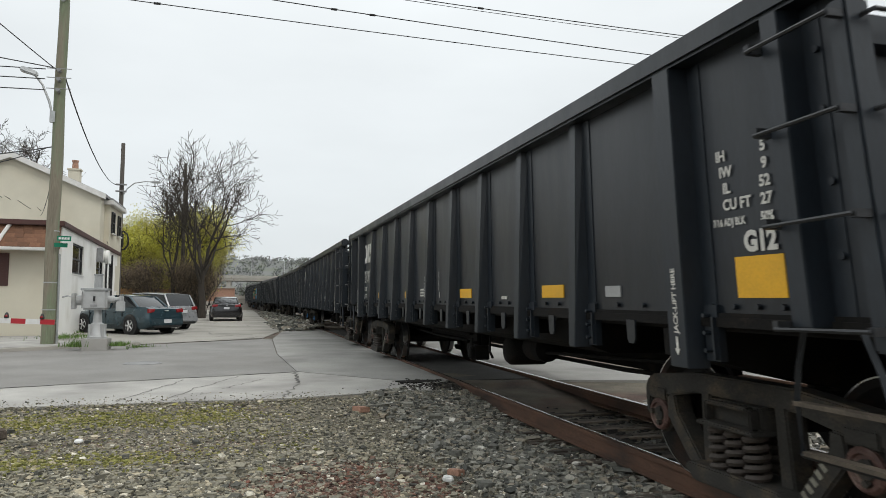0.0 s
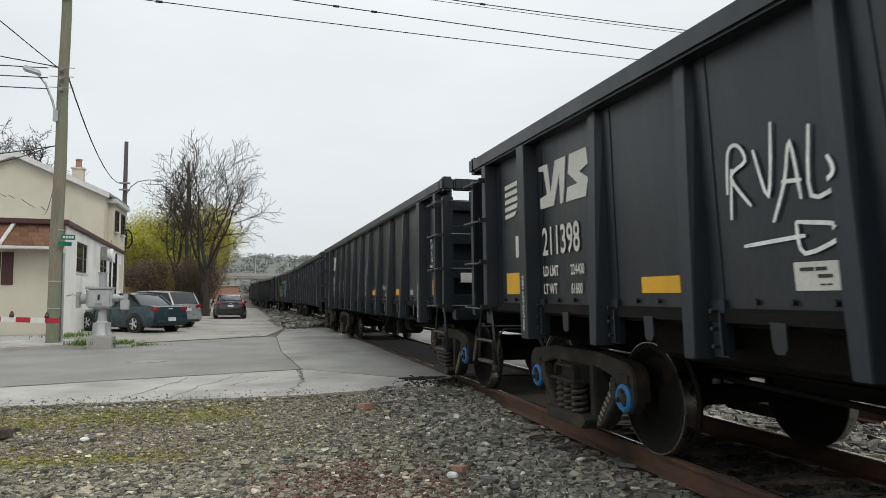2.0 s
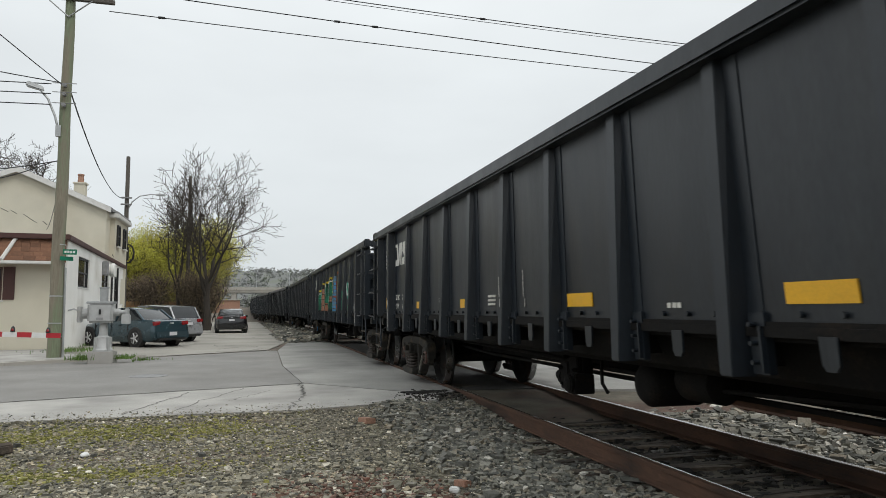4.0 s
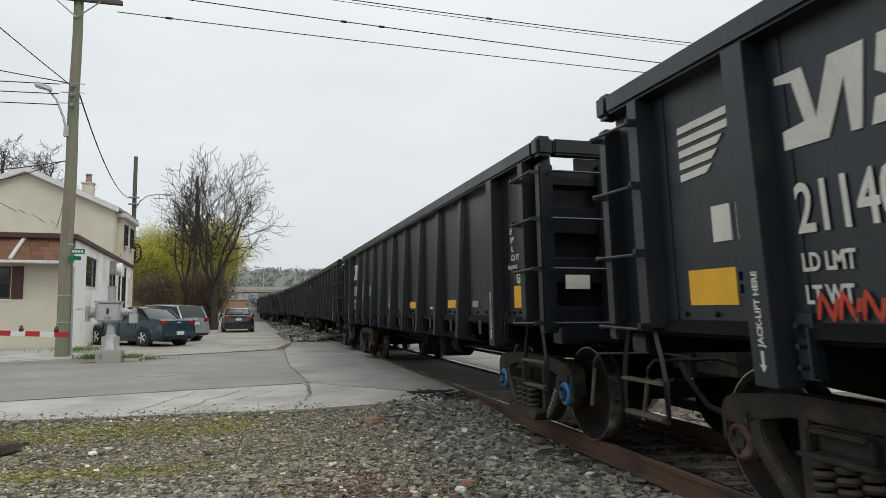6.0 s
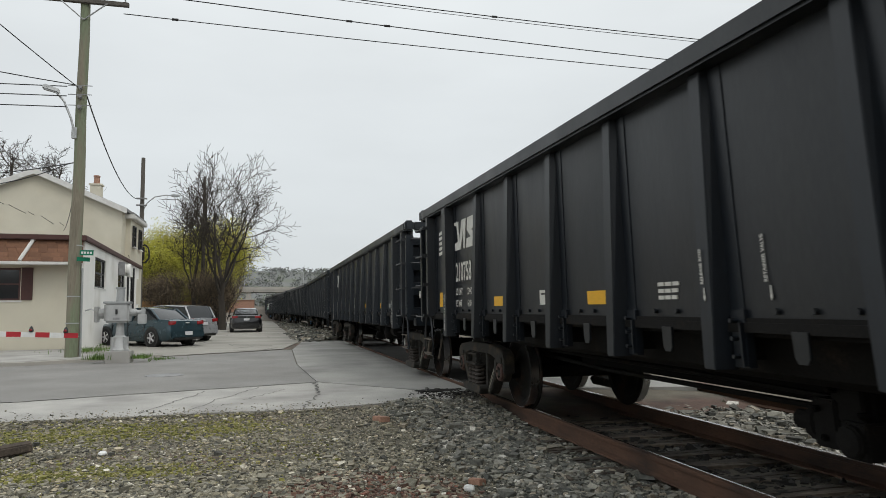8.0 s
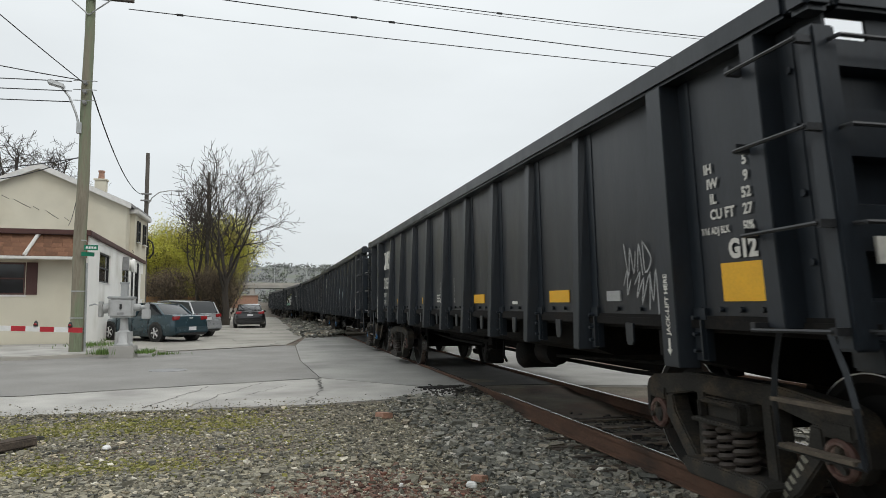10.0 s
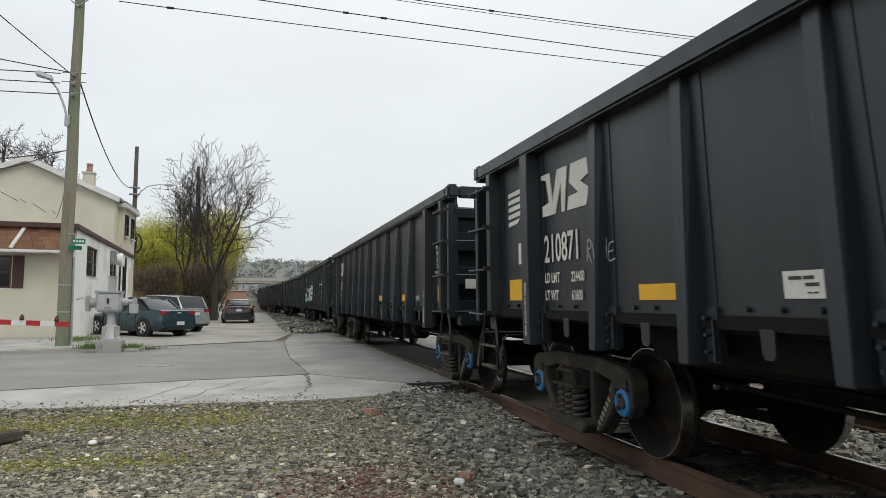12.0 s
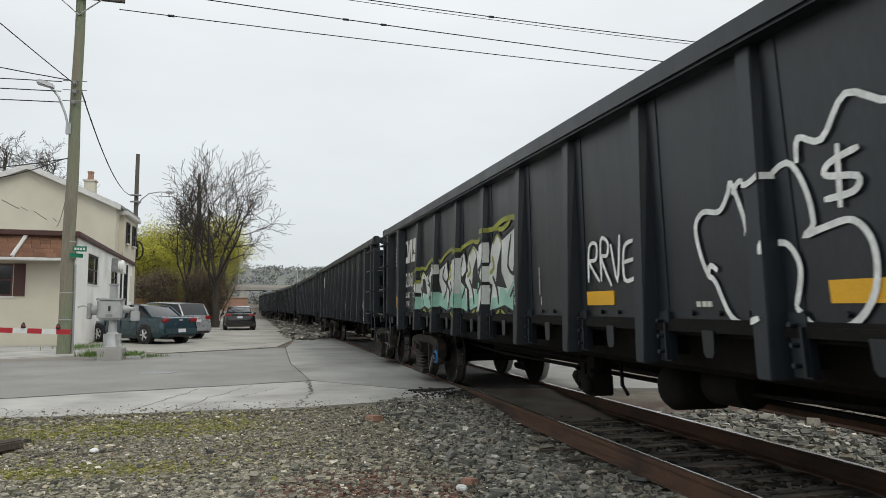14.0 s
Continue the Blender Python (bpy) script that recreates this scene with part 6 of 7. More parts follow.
def build_poles():
    p = thing("utility_pole", "weathered green-grey wooden utility pole with a cross-arm", "utility pole", at=pose(-5.0, 21.0, 0.05, 0, 0.25, 0))
    g = Geo()
    n = 14
    g.tube([(0.012 * math.sin(i * 1.3), 0.012 * math.cos(i * 0.9), 11.3 * i / n) for i in range(n + 1)], [0.178 - 0.062 * i / n for i in range(n + 1)], 16)
    part("pole_shaft", g, M_WOOD, p, smooth=True)
    arm = part("cross_arm", Geo().box(-1.15, 1.15, -0.2, -0.08, 9.78, 9.9), M_WOODD, p, bevel=0.01)
    for x in (-1.05, -0.5, 0.5, 1.05):
        part("insulator", Geo().lathe([(9.9, 0.02), (10.0, 0.02), (10.0, 0.05), (10.05, 0.06), (10.1, 0.04), (10.12, 0.01)], (x, -0.14, 0), "z", 10), M_ROOFG, arm)
    for sg in (-1, 1):
        part("arm_brace", Geo().rod((sg * 0.6, -0.2, 9.8), (0, -0.16, 9.3), 0.018, n=6), M_GALV, p)
    g = Geo().tube([(-0.12, -0.12, 6.1), (-0.22, -0.14, 6.5), (-0.4, -0.16, 6.95), (-0.6, -0.18, 7.2)], 0.03, 8)
    lamp = part("lamp_arm", g, M_GALV, p, "grey curved lamp arm")
    g = Geo().add([(-0.95, -0.3, 7.26), (-0.5, -0.25, 7.14), (-0.5, -0.11, 7.14), (-0.95, -0.06, 7.26), (-0.9, -0.28, 7.4), (-0.52, -0.23, 7.28), (-0.52, -0.13, 7.28), (-0.9, -0.08, 7.4)],
                  [(0, 3, 2, 1), (4, 5, 6, 7), (0, 1, 5, 4), (1, 2, 6, 5), (2, 3, 7, 6), (3, 0, 4, 7)])
    part("lamp_head", g, M_GALV, lamp, "grey cobra-head street lamp", bevel=0.03)
    part("lamp_bracket", Geo().box(-0.19, -0.06, -0.16, -0.04, 5.95, 6.25), M_GALV, lamp)
    for z in (6.85, 7.15, 7.4):
        part("spool_insulator", Geo().rod((0, -0.16, z - 0.05), (0, -0.3, z - 0.05), 0.05, n=8).rod((-0.3, -0.2, z), (0.3, -0.2, z + 0.02), 0.012, n=5), M_ROOFG, p)
    for z, r in ((3.0, 0.163), (1.62, 0.172), (0.9, 0.175), (0.55, 0.177)):
        part("band", Geo().lathe([(z, r + 0.005), (z + 0.03, r + 0.005), (z + 0.03, r - 0.05)], (0, 0, 0), "z", 16), M_GALV, p)
    # street name blades
    s = part("sign_blade", Geo().box(0.16, 0.5, -0.25, -0.235, 2.74, 2.88), M_SIGN, p, "green street name blade")
    s2 = part("sign_blade", Geo().add([(0.1, -0.28, 2.58), (0.38, -0.08, 2.58), (0.38, -0.08, 2.69), (0.1, -0.28, 2.69), (0.105, -0.287, 2.58), (0.385, -0.087, 2.58), (0.385, -0.087, 2.69), (0.105, -0.287, 2.69)],
                                      [(0, 1, 2, 3), (7, 6, 5, 4), (0, 4, 5, 1), (1, 5, 6, 2), (2, 6, 7, 3), (3, 7, 4, 0)]), M_SIGN, p, "green street name blade")
    for i in range(4):
        part("name_bar", Geo().box(0.2 + 0.07 * i, 0.25 + 0.07 * i, -0.254, -0.2505, 2.78, 2.84), M_GWHITE, s)
    part("conduit", Geo().rod((0.22, -0.02, 0.0), (0.19, -0.02, 2.4), 0.03, n=8), M_GALV, p)

    def far_pole(x, y, h, lean, name, label):
        q = thing(name, label, "utility pole", "distant poles", at=pose(x, y, -0.05, 0, lean, 0))
        g = Geo().tube([(0, 0, h * i / 8) for i in range(9)], [0.155 - 0.045 * i / 8 for i in range(9)], 10)
        part("pole_shaft", g, M_WOODD, q, smooth=True)
        return q
    q = far_pole(-7.15, 45.0, 10.5, 0.0, "utility_pole", "dark wooden utility pole with a curved lamp arm")
    g = Geo().tube([(0.05, 0, 7.3), (0.3, 0, 7.8), (0.7, 0, 8.15), (1.3, 0, 8.28), (1.75, 0, 8.27)], 0.035, 6)
    la = part("lamp_arm", g, M_GALV, q)
    part("lamp_head", Geo().box(1.6, 2.15, -0.12, 0.12, 8.2, 8.33), M_GALV, la, bevel=0.04)
    g = Geo()
    rng = random.Random(2)
    for i in range(7):
        a0 = rng.uniform(0, 1)
        g.tube([(0.2 + 0.3 * math.sin(a * 0.7 + a0) , -0.25 + 0.05 * i, 4.7 + 0.55 * math.cos(a * 0.7 + a0)) for a in range(10)], 0.035, 5)
    part("cable_coil", g, M_WIRE, q, "coil of black cable")
    part("cable_box", Geo().box(-0.25, 0.25, -0.4, -0.2, 4.3, 5.1), M_DKPLASTIC, q, bevel=0.03)
    for z in (7.6, 8.0):
        part("insulator", Geo().rod((-0.3, -0.2, z), (0.3, -0.2, z), 0.05, n=6), M_ROOFG, q)
    far_pole(-4.42, 55.0, 11.3, 0.0, "utility_pole", "dark wooden utility pole among bare branches")
    # wires along the street and over the tracks
    wire((-3.95, 20.9, 9.64), (34, 21.0, 9.4), 0.2, 0.014, sets=(0.036,))
    wire((-40, 21.0, 11.4), (-5.0, 21.0, 11.1), 0.2, 0.016)
    wire((-5.0, 21.0, 10.38), (34, 21.0, 9.6), 0.26, 0.016, sets=(0.19, 0.22))
    wire((-5.0, 21.0, 11.1), (34, 21.0, 11.0), 0.47, 0.016, sets=(0.31,))
    wire((-5.0, 21.1, 11.07), (34, 21.1, 10.96), 0.49, 0.01)
    # pole to pole, to the house and off over the street
    wire((-4.85, 21.0, 7.25), (-7.15, 44.8, 7.95), 0.9, 0.02)
    wire((-5.0, 20.9, 7.4), (-12, 3.0, 13.0), 0.5, 0.016)
    wire((-5.1, 20.9, 7.5), (-22, 16.0, 9.7), 0.4, 0.014)
    for z in (6.85, 7.15, 7.42):
        wire((-5.3, 20.8, z), (-30, 20.0, z + 0.1), 0.25, 0.014)
    wire((-5.0, 21.1, 5.4), (-18, 30.0, 7.2), 0.7, 0.016)
    wire((-5.0, 21.1, 5.2), (-9.5, 37.6, 5.2), 0.35, 0.012)
    for i in range(6):
        wire((-12.5 + 0.7 * i, 37.7 - 0.5 * (i % 2), 6.6 - 0.25 * i), (-7.1, 44.7, 5.6 + 0.18 * i), 0.5 + 0.12 * i, 0.014)
    wire((-5.2, 20.9, 5.3), (-13, 26.0, 6.2), 0.8, 0.014)
    wire((-7.2, 44.9, 5.3), (-6.7, 38.5, 4.1), 0.6, 0.014)
    wire((-7.2, 44.9, 5.0), (-6.5, 36.0, 3.7), 0.5, 0.014)


# ---- crossing signal gear ----
def build_gate():
    r = thing("gate_mechanism", "silver crossing gate mechanism on a concrete foot", "signal equipment", at=pose(-3.6, 19.85, 0.0))
    part("concrete_foot", Geo().box(-0.3, 0.3, -0.3, 0.3, -0.1, 0.26), M_CONC, r, bevel=0.02)
    g = Geo().lathe([(0.26, 0.24), (0.3, 0.24), (0.34, 0.2), (0.62, 0.16), (0.66, 0.11), (1.0, 0.09)], (0, 0, 0), "z", 16)
    part("mast_base", g, M_SILVER, r, smooth=True)
    for a in range(4):
        part("base_leg", Geo().box(-0.03, 0.03, 0.12, 0.24, 0.26, 0.62), M_SILVER, r, at=pose(0, 0, 0, 0, 0, 45 + 90 * a))
    bx = part("mechanism_box", Geo().box(-0.36, 0.24, -0.22, 0.22, 0.98, 1.5), M_SILVER, r, bevel=0.05)
    part("box_lid", Geo().box(-0.38, 0.26, -0.235, 0.235, 1.47, 1.53), M_GALV, bx, bevel=0.012)
    part("latch", Geo().box(-0.08, -0.03, -0.245, -0.221, 1.2, 1.33), M_DKPLASTIC, bx)
    part("number_bar", Geo().box(-0.14, 0.02, -0.226, -0.221, 1.06, 1.12), M_ROOFG, bx)
    part("shaft_housing", Geo().lathe([(-0.55, 0.1), (-0.5, 0.13), (-0.36, 0.13)], (0, 0, 1.22), "x", 14), M_SILVER, r)
    part("shaft_housing", Geo().lathe([(0.24, 0.1), (0.36, 0.1), (0.4, 0.06), (0.52, 0.06)], (0, 0, 1.25), "x", 14), M_SILVER, r)
    part("counterweight_arm", Geo().box(0.5, 0.56, -0.1, 0.3, 1.05, 1.35).box(0.46, 0.66, -0.3, -0.12, 0.95, 1.2), M_SILVER, r, bevel=0.015)
    part("arm_stub", Geo().box(-0.58, -0.5, -0.25, 0.05, 1.0, 1.4), M_SILVER, r, bevel=0.015)
    part("mast_stub", Geo().lathe([(1.53, 0.1), (1.85, 0.1), (1.87, 0.12), (1.9, 0.12), (1.9, 0.01)], (-0.02, 0.05, 0), "z", 14), M_GALV, r)
    a = thing("crossing_gate_arm", "lowered red and white striped crossing gate arm", "crossing gate", at=pose(-4.32, 18.8, 0.7, 0, 2.2, 0))
    n = 22
    for i in range(n):
        x = -0.02 - 0.31 * i
        part("stripe", Geo().box(x - 0.31, x - 0.002, -0.02, 0.02, -0.06, 0.06), M_GWHITE if i % 2 else M_RED, a)
    for x in (-0.3, -1.05, -2.4, -3.8):
        lamp = part("gate_lamp", Geo().lathe([(0.06, 0.05), (0.1, 0.055), (0.17, 0.035), (0.2, 0.01)], (x, 0, 0), "z", 10), M_DKPLASTIC, a, "dark red gate lamp")
        part("lens", Geo().lathe([(-0.045, 0.035), (-0.055, 0.02), (-0.06, 0.001)], (x, 0, 0.11), "y", 10), M_TAIL, lamp, "red lens")


# ---- parked vehicles ----
def loft(rows, close=True):
    """Rings of equal length joined into a skin with caps."""
    g = Geo()
    n = len(rows[0])
    g.add([p for r in rows for p in r], [(k * n + i, k * n + (i + 1) % n, (k + 1) * n + (i + 1) % n, (k + 1) * n + i) for k in range(len(rows) - 1) for i in range(n)])
    g.f += [tuple(range(n - 1, -1, -1)), tuple((len(rows) - 1) * n + i for i in range(n))]
    return g


def build_car(name, label, paint_mat, at, length, width, height, kind):
    """A parked car; its rear bumper is at y = 0, it faces +y."""
    c = thing(name, label, "car", "parked cars", at=at)
    L, hw, H = length, width / 2, height
    belt = 0.63 * H
    deck = {"sedan": 0.68 * H, "suv": 0.66 * H, "hatch": 0.72 * H}[kind]
    # lower body: y, half width factor, low z, shoulder z, top z
    st = [(0.0, 0.82, 0.36, 0.55, 0.62), (0.06, 0.92, 0.28, 0.62, deck - 0.06), (0.22, 0.97, 0.22, belt * 0.85, deck), (0.8, 1.0, 0.19, belt * 0.86, deck + 0.01), (L * 0.5, 1.0, 0.18, belt * 0.85, belt),
          (L * 0.72, 0.99, 0.18, belt * 0.83, belt - 0.02), (L * 0.88, 0.95, 0.2, belt * 0.76, belt * 0.86), (L - 0.12, 0.86, 0.24, belt * 0.62, belt * 0.7), (L, 0.72, 0.32, 0.45, 0.52)]
    rows = []
    for y, w, zl, zs, zt in st:
        a = hw * w
        rows.append([(-a * 0.9, y, zl), (-a * 0.98, y, zl + 0.1), (-a, y, (zl + zs) / 2), (-a * 0.98, y, zs), (-a * 0.86, y, zt), (0, y, zt + 0.015),
                     (a * 0.86, y, zt), (a * 0.98, y, zs), (a, y, (zl + zs) / 2), (a * 0.98, y, zl + 0.1), (a * 0.9, y, zl)])
    body = part("body", loft(rows), paint_mat, c, smooth=True)
    # glasshouse
    if kind == "suv":
        gh = [(0.12, 0.80, deck - 0.02, 0.7), (0.42, 0.84, H - 0.06, 0.72), (1.6, 0.86, H, 0.74), (L * 0.52, 0.86, H - 0.02, 0.73), (L * 0.7, 0.84, belt - 0.01, 0.8)]
    elif kind == "hatch":
        gh = [(0.25, 0.80, deck - 0.02, 0.7), (1.15, 0.82, H - 0.06, 0.66), (1.9, 0.84, H, 0.68), (L * 0.52, 0.84, H - 0.05, 0.67), (L * 0.72, 0.82, belt - 0.01, 0.8)]
    else:
        gh = [(0.72, 0.80, deck - 0.02, 0.7), (1.35, 0.82, H - 0.06, 0.64), (1.95, 0.84, H, 0.66), (L * 0.54, 0.84, H - 0.04, 0.66), (L * 0.73, 0.82, belt - 0.02, 0.8)]
    rows, roof = [], []
    for y, wb, z, wt in gh:
        a, b = hw * wb, hw * wt
        zb = belt - 0.03
        z = max(z, zb + 0.02)
        rows.append([(-a, y, zb), (-(a + b) / 2, y, (zb + z) / 2 + 0.02), (-b, y, z - 0.03), (-b * 0.8, y, z), (b * 0.8, y, z), (b, y, z - 0.03), ((a + b) / 2, y, (zb + z) / 2 + 0.02), (a, y, zb)])
    part("glasshouse", loft(rows), M_CARGLASS, c, "dark tinted windows", smooth=True)
    mid = rows[1:4]
    rr = [[(p[0] * 1.015, p[1], p[2] + 0.006) for p in r[2:6]] + [(p[0] * 0.98, p[1], p[2] - 0.05) for p in reversed(r[2:6])] for r in mid]
    part("roof", loft(rr), paint_mat, c, smooth=True)
    # pillars follow the glass edges
    for sg in (0, 7):
        top = 2 if sg == 0 else 5
        m2 = 1 if sg == 0 else 6
        for i, j in ((0, 1), (4, 3)):
            part("pillar", Geo().tube([rows[i][sg], rows[i][top] if i else rows[0][m2], rows[j][top]], 0.04, 5), paint_mat, c)
        p = Vector(rows[2][sg]) + Vector((0, 0.35, 0))
        q = Vector(rows[2][top]) + Vector((0, 0.15, 0))
        part("pillar", Geo().tube([p, (p + q) / 2 + Vector(((-1 if sg == 0 else 1) * 0.02, 0, 0)), q], 0.035, 5), paint_mat, c)
    # wheels
    r = 0.32 if kind != "suv" else 0.34
    for y in (0.92, L - 0.95):
        for sg in (-1, 1):
            x = sg * (hw - 0.1)
            part("wheel_arch", Geo().lathe([(-0.09, r + 0.07), (0.105, r + 0.07), (0.105, 0.01)] if sg > 0 else [(-0.105, 0.01), (-0.105, r + 0.07), (0.09, r + 0.07)], (x, y, r + 0.02), "x", 20), M_DKPLASTIC, c)
            w = part("wheel", Geo().lathe([(-0.1, 0.2), (-0.1, r - 0.02), (-0.08, r), (0.08, r), (0.1, r - 0.02), (0.1, 0.2)], (0, 0, 0), "x", 24), M_TYRE, c, at=pose(x + sg * 0.02, y, r))
            g = Geo().lathe([(sg * 0.095, 0.215), (sg * 0.105, 0.2), (sg * 0.08, 0.19), (sg * 0.08, 0.01)], (0, 0, 0), "x", 20)
            for k in range(5):
                a = 2 * math.pi * k / 5
                g.rod((sg * 0.1, 0.02 * math.cos(a), 0.02 * math.sin(a)), (sg * 0.1, 0.19 * math.cos(a), 0.19 * math.sin(a)), 0.035, 0.03, n=5)
            part("rim", g, M_ALLOY if name != "hatchback" else M_DKPLASTIC, w, "silver five-spoke rim" if name != "hatchback" else "dark rim")
    # rear details
    tz = deck - 0.2
    for sg in (-1, 1):
        x0, x1 = sorted((sg * hw * 0.52, sg * hw * 0.9))
        part("tail_lamp", Geo().add([(x0, -0.01, tz), (x1, 0.05, tz + 0.02), (x1, 0.25, tz + 0.04), (x0, 0.1, tz), (x0, 0.03, tz + 0.14), (x1, 0.06, tz + 0.16), (x1, 0.26, tz + 0.15), (x0, 0.12, tz + 0.14)],
                                    [(0, 1, 5, 4), (1, 2, 6, 5), (2, 3, 7, 6), (3, 0, 4, 7), (4, 5, 6, 7), (3, 2, 1, 0)]), M_TAIL, c, "red tail lamp", bevel=0.015)
        part("door_mirror", Geo().box(*sorted((sg * hw * 0.97, sg * (hw + 0.14))), L * 0.64, L * 0.64 + 0.1, belt, belt + 0.14), paint_mat, c, bevel=0.03)
        for y in (1.75, 2.75):
            part("door_handle", Geo().box(*sorted((sg * hw * 0.95, sg * (hw + 0.012))), y, y + 0.16, belt - 0.12, belt - 0.09), paint_mat, c)
        for y in (1.35, 2.3, 3.25):
            part("door_seam", Geo().box(*sorted((sg * hw * 0.97, sg * (hw + 0.004))), y, y + 0.012, 0.3, belt - 0.06), M_DKPLASTIC, c)
    part("bumper", Geo().box(-hw * 0.86, hw * 0.86, -0.06, 0.16, 0.3, 0.56), paint_mat, c, bevel=0.05)
    part("bumper_valance", Geo().box(-hw * 0.7, hw * 0.7, -0.065, 0.1, 0.25, 0.33), M_DKPLASTIC, c, bevel=0.02)
    pl = part("number_plate", Geo().box(-0.16, 0.16, -0.08, -0.055, 0.42, 0.55) if kind == "sedan" else Geo().box(-0.16, 0.16, -0.05, 0.03, tz - 0.12, tz), M_PLATE, c, "pale number plate")
    part("badge", Geo().box(-0.07, 0.07, -0.015, 0.06, tz + 0.06, tz + 0.1), M_ALLOY, c, bevel=0.01)
    if kind == "hatch":
        part("spoiler", Geo().box(-hw * 0.72, hw * 0.72, 0.28, 0.42, deck + 0.0, deck + 0.06), paint_mat, c, bevel=0.02)
        part("light_bar", Geo().box(-hw * 0.5, hw * 0.5, -0.012, 0.08, tz + 0.05, tz + 0.12), M_DKPLASTIC, c)
    return c


# ---- trees ----
def branching(rng, base, direction, length, radius, depth, out, tips, spread=0.55, lift=0.18, ratio=0.72):
    """Grows limbs as tubes into out[depth]; tips collects the ends of the twigs."""
    p, d = Vector(base), Vector(direction).normalized()
    n = 4 if depth > 1 else 3
    pts, rad = [p.copy()], [radius]
    for i in range(n):
        d = (d + Vector((rng.uniform(-1, 1), rng.uniform(-1, 1), rng.uniform(-0.6, 1))) * (0.05 if radius > 0.15 else 0.2) + Vector((0, 0, lift * 0.3))).normalized()
        p = p + d * length / n
        pts.append(p.copy())
        rad.append(radius * (1 - 0.42 * (i + 1) / n))
    out.append((pts, rad, depth))
    if depth == 0:
        tips.append(p)
        return
    kids = rng.choice((3, 3, 4)) if depth > 1 else rng.choice((3, 4, 5))
    for k in range(kids):
        side = Vector((rng.uniform(-1, 1), rng.uniform(-1, 1), rng.uniform(-0.3, 0.6))).normalized()
        nd = (d * (1 - spread) + side * spread + Vector((0, 0, lift))).normalized()
        where = pts[-1] if k < 1 else pts[rng.randrange(2 if radius > 0.15 else 1, n + 1)]
        branching(rng, where, nd, length * ratio * rng.uniform(0.8, 1.15), rad[-1] * (0.8 if k == 0 else 0.62), depth - 1, out, tips, spread, lift, ratio)


def grown_limb(rng, base, direction, length, radius, depth, out, rise):
    """A crooked limb with side branches along it."""
    p, d = Vector(base), Vector(direction).normalized()
    n = 7 if depth > 2 else (5 if depth > 0 else 3)
    pts, rad = [p.copy()], [radius]
    for i in range(n):
        d = (d + Vector((rng.uniform(-1, 1), rng.uniform(-1, 1), rng.uniform(-0.9, 0.9))) * 0.24 + Vector((0, 0, rise))).normalized()
        p = p + d * length / n
        pts.append(p.copy())
        rad.append(radius * (1 - 0.75 * (i + 1) / n))
        if depth and i >= (2 if depth == 3 else 1):
            for q in range(2 if depth < 3 and (i == n - 1 or depth == 2) else 1):
                side = d.orthogonal().normalized()
                side = (Matrix.Rotation(rng.uniform(0, 6.283), 3, d) @ side)
                nd = d * rng.uniform(0.55, 0.95) + side * rng.uniform(0.55, 0.95)
                grown_limb(rng, p, nd, length * rng.uniform(0.34, 0.58), rad[-1] * 0.75, depth - 1, out, rise)
    out.append((pts, rad, depth))


def spreading_tree(seed, at, trunk_height, reach, radius, limbs, label, rise=0.05, tilt=(0.55, 1.0)):
    """A wide bare tree: short trunk, several crooked limbs, open crown."""
    rng = random.Random(seed)
    t = thing("tree", label, "tree", "trees by the lot", at=at)
    trunk, crown, out = Geo(), Geo(), []
    n = 6
    line = [Vector((0.06 * math.sin(i * 1.1), 0.05 * math.cos(i * 1.7), trunk_height * i / n)) for i in range(n + 1)]
    trunk.tube(line, [radius * (1.35 if i == 0 else 1.05 - 0.05 * i) for i in range(n + 1)], 10)
    for k in range(limbs):
        a = 2 * math.pi * (k + rng.uniform(-0.25, 0.25)) / limbs
        w = rng.uniform(*tilt) if k else 0.12
        grown_limb(rng, line[n - (k % 3)], (w * math.cos(a), w * math.sin(a), 1), reach * rng.uniform(0.85, 1.12), radius * (0.42 if k else 0.55), 3, out, rise)
    for pts, rad, d in out:
        (trunk if d > 2 else crown).tube(pts, [max(q, 0.013) for q in rad], 8 if d > 2 else (5 if d > 0 else 3))
    part("trunk", trunk, M_BARK, t, smooth=True)
    part("crown", crown, M_TWIG, t, "bare open twiggy crown")
    return t


def leaf_mesh(points, mat, rng, size, per, spread, name="leaves"):
    g = Geo()
    for p in points:
        for i in range(per):
            c = Vector(p) + Vector((rng.gauss(0, spread), rng.gauss(0, spread), rng.gauss(0, spread)))
            a = Vector((rng.uniform(-1, 1), rng.uniform(-1, 1), rng.uniform(-1, 1))).normalized() * size * rng.uniform(0.6, 1.3)
            b = a.orthogonal().normalized() * size * rng.uniform(0.4, 0.8)
            o = len(g.v)
            g.v += [tuple(c - a), tuple(c + b), tuple(c + a), tuple(c - b)]
            g.f.append((o, o + 1, o + 2, o + 3))
    return g.mesh(name, mat, fix=False)


def tree(seed, at, height, radius, depth, label, spread=0.55, lift=0.18, leaves=None, stems=1, bare=True, first=0.3, ratio=0.72, leaf_size=0.06, per=8, leaf_spread=0.35):
    rng = random.Random(seed)
    t = thing("tree", label, "tree", "trees by the lot", at=at)
    limbs, tips = [], []
    for s in range(stems):
        lean = Vector((rng.uniform(-0.3, 0.3), rng.uniform(-0.3, 0.3), 1)) if stems > 1 else Vector((0.04, 0, 1))
        branching(rng, (rng.uniform(-0.3, 0.3) * (stems > 1), rng.uniform(-0.3, 0.3) * (stems > 1), 0), lean, height * first, radius, depth, limbs, tips, spread, lift, ratio)
    trunk, crown = Geo(), Geo()
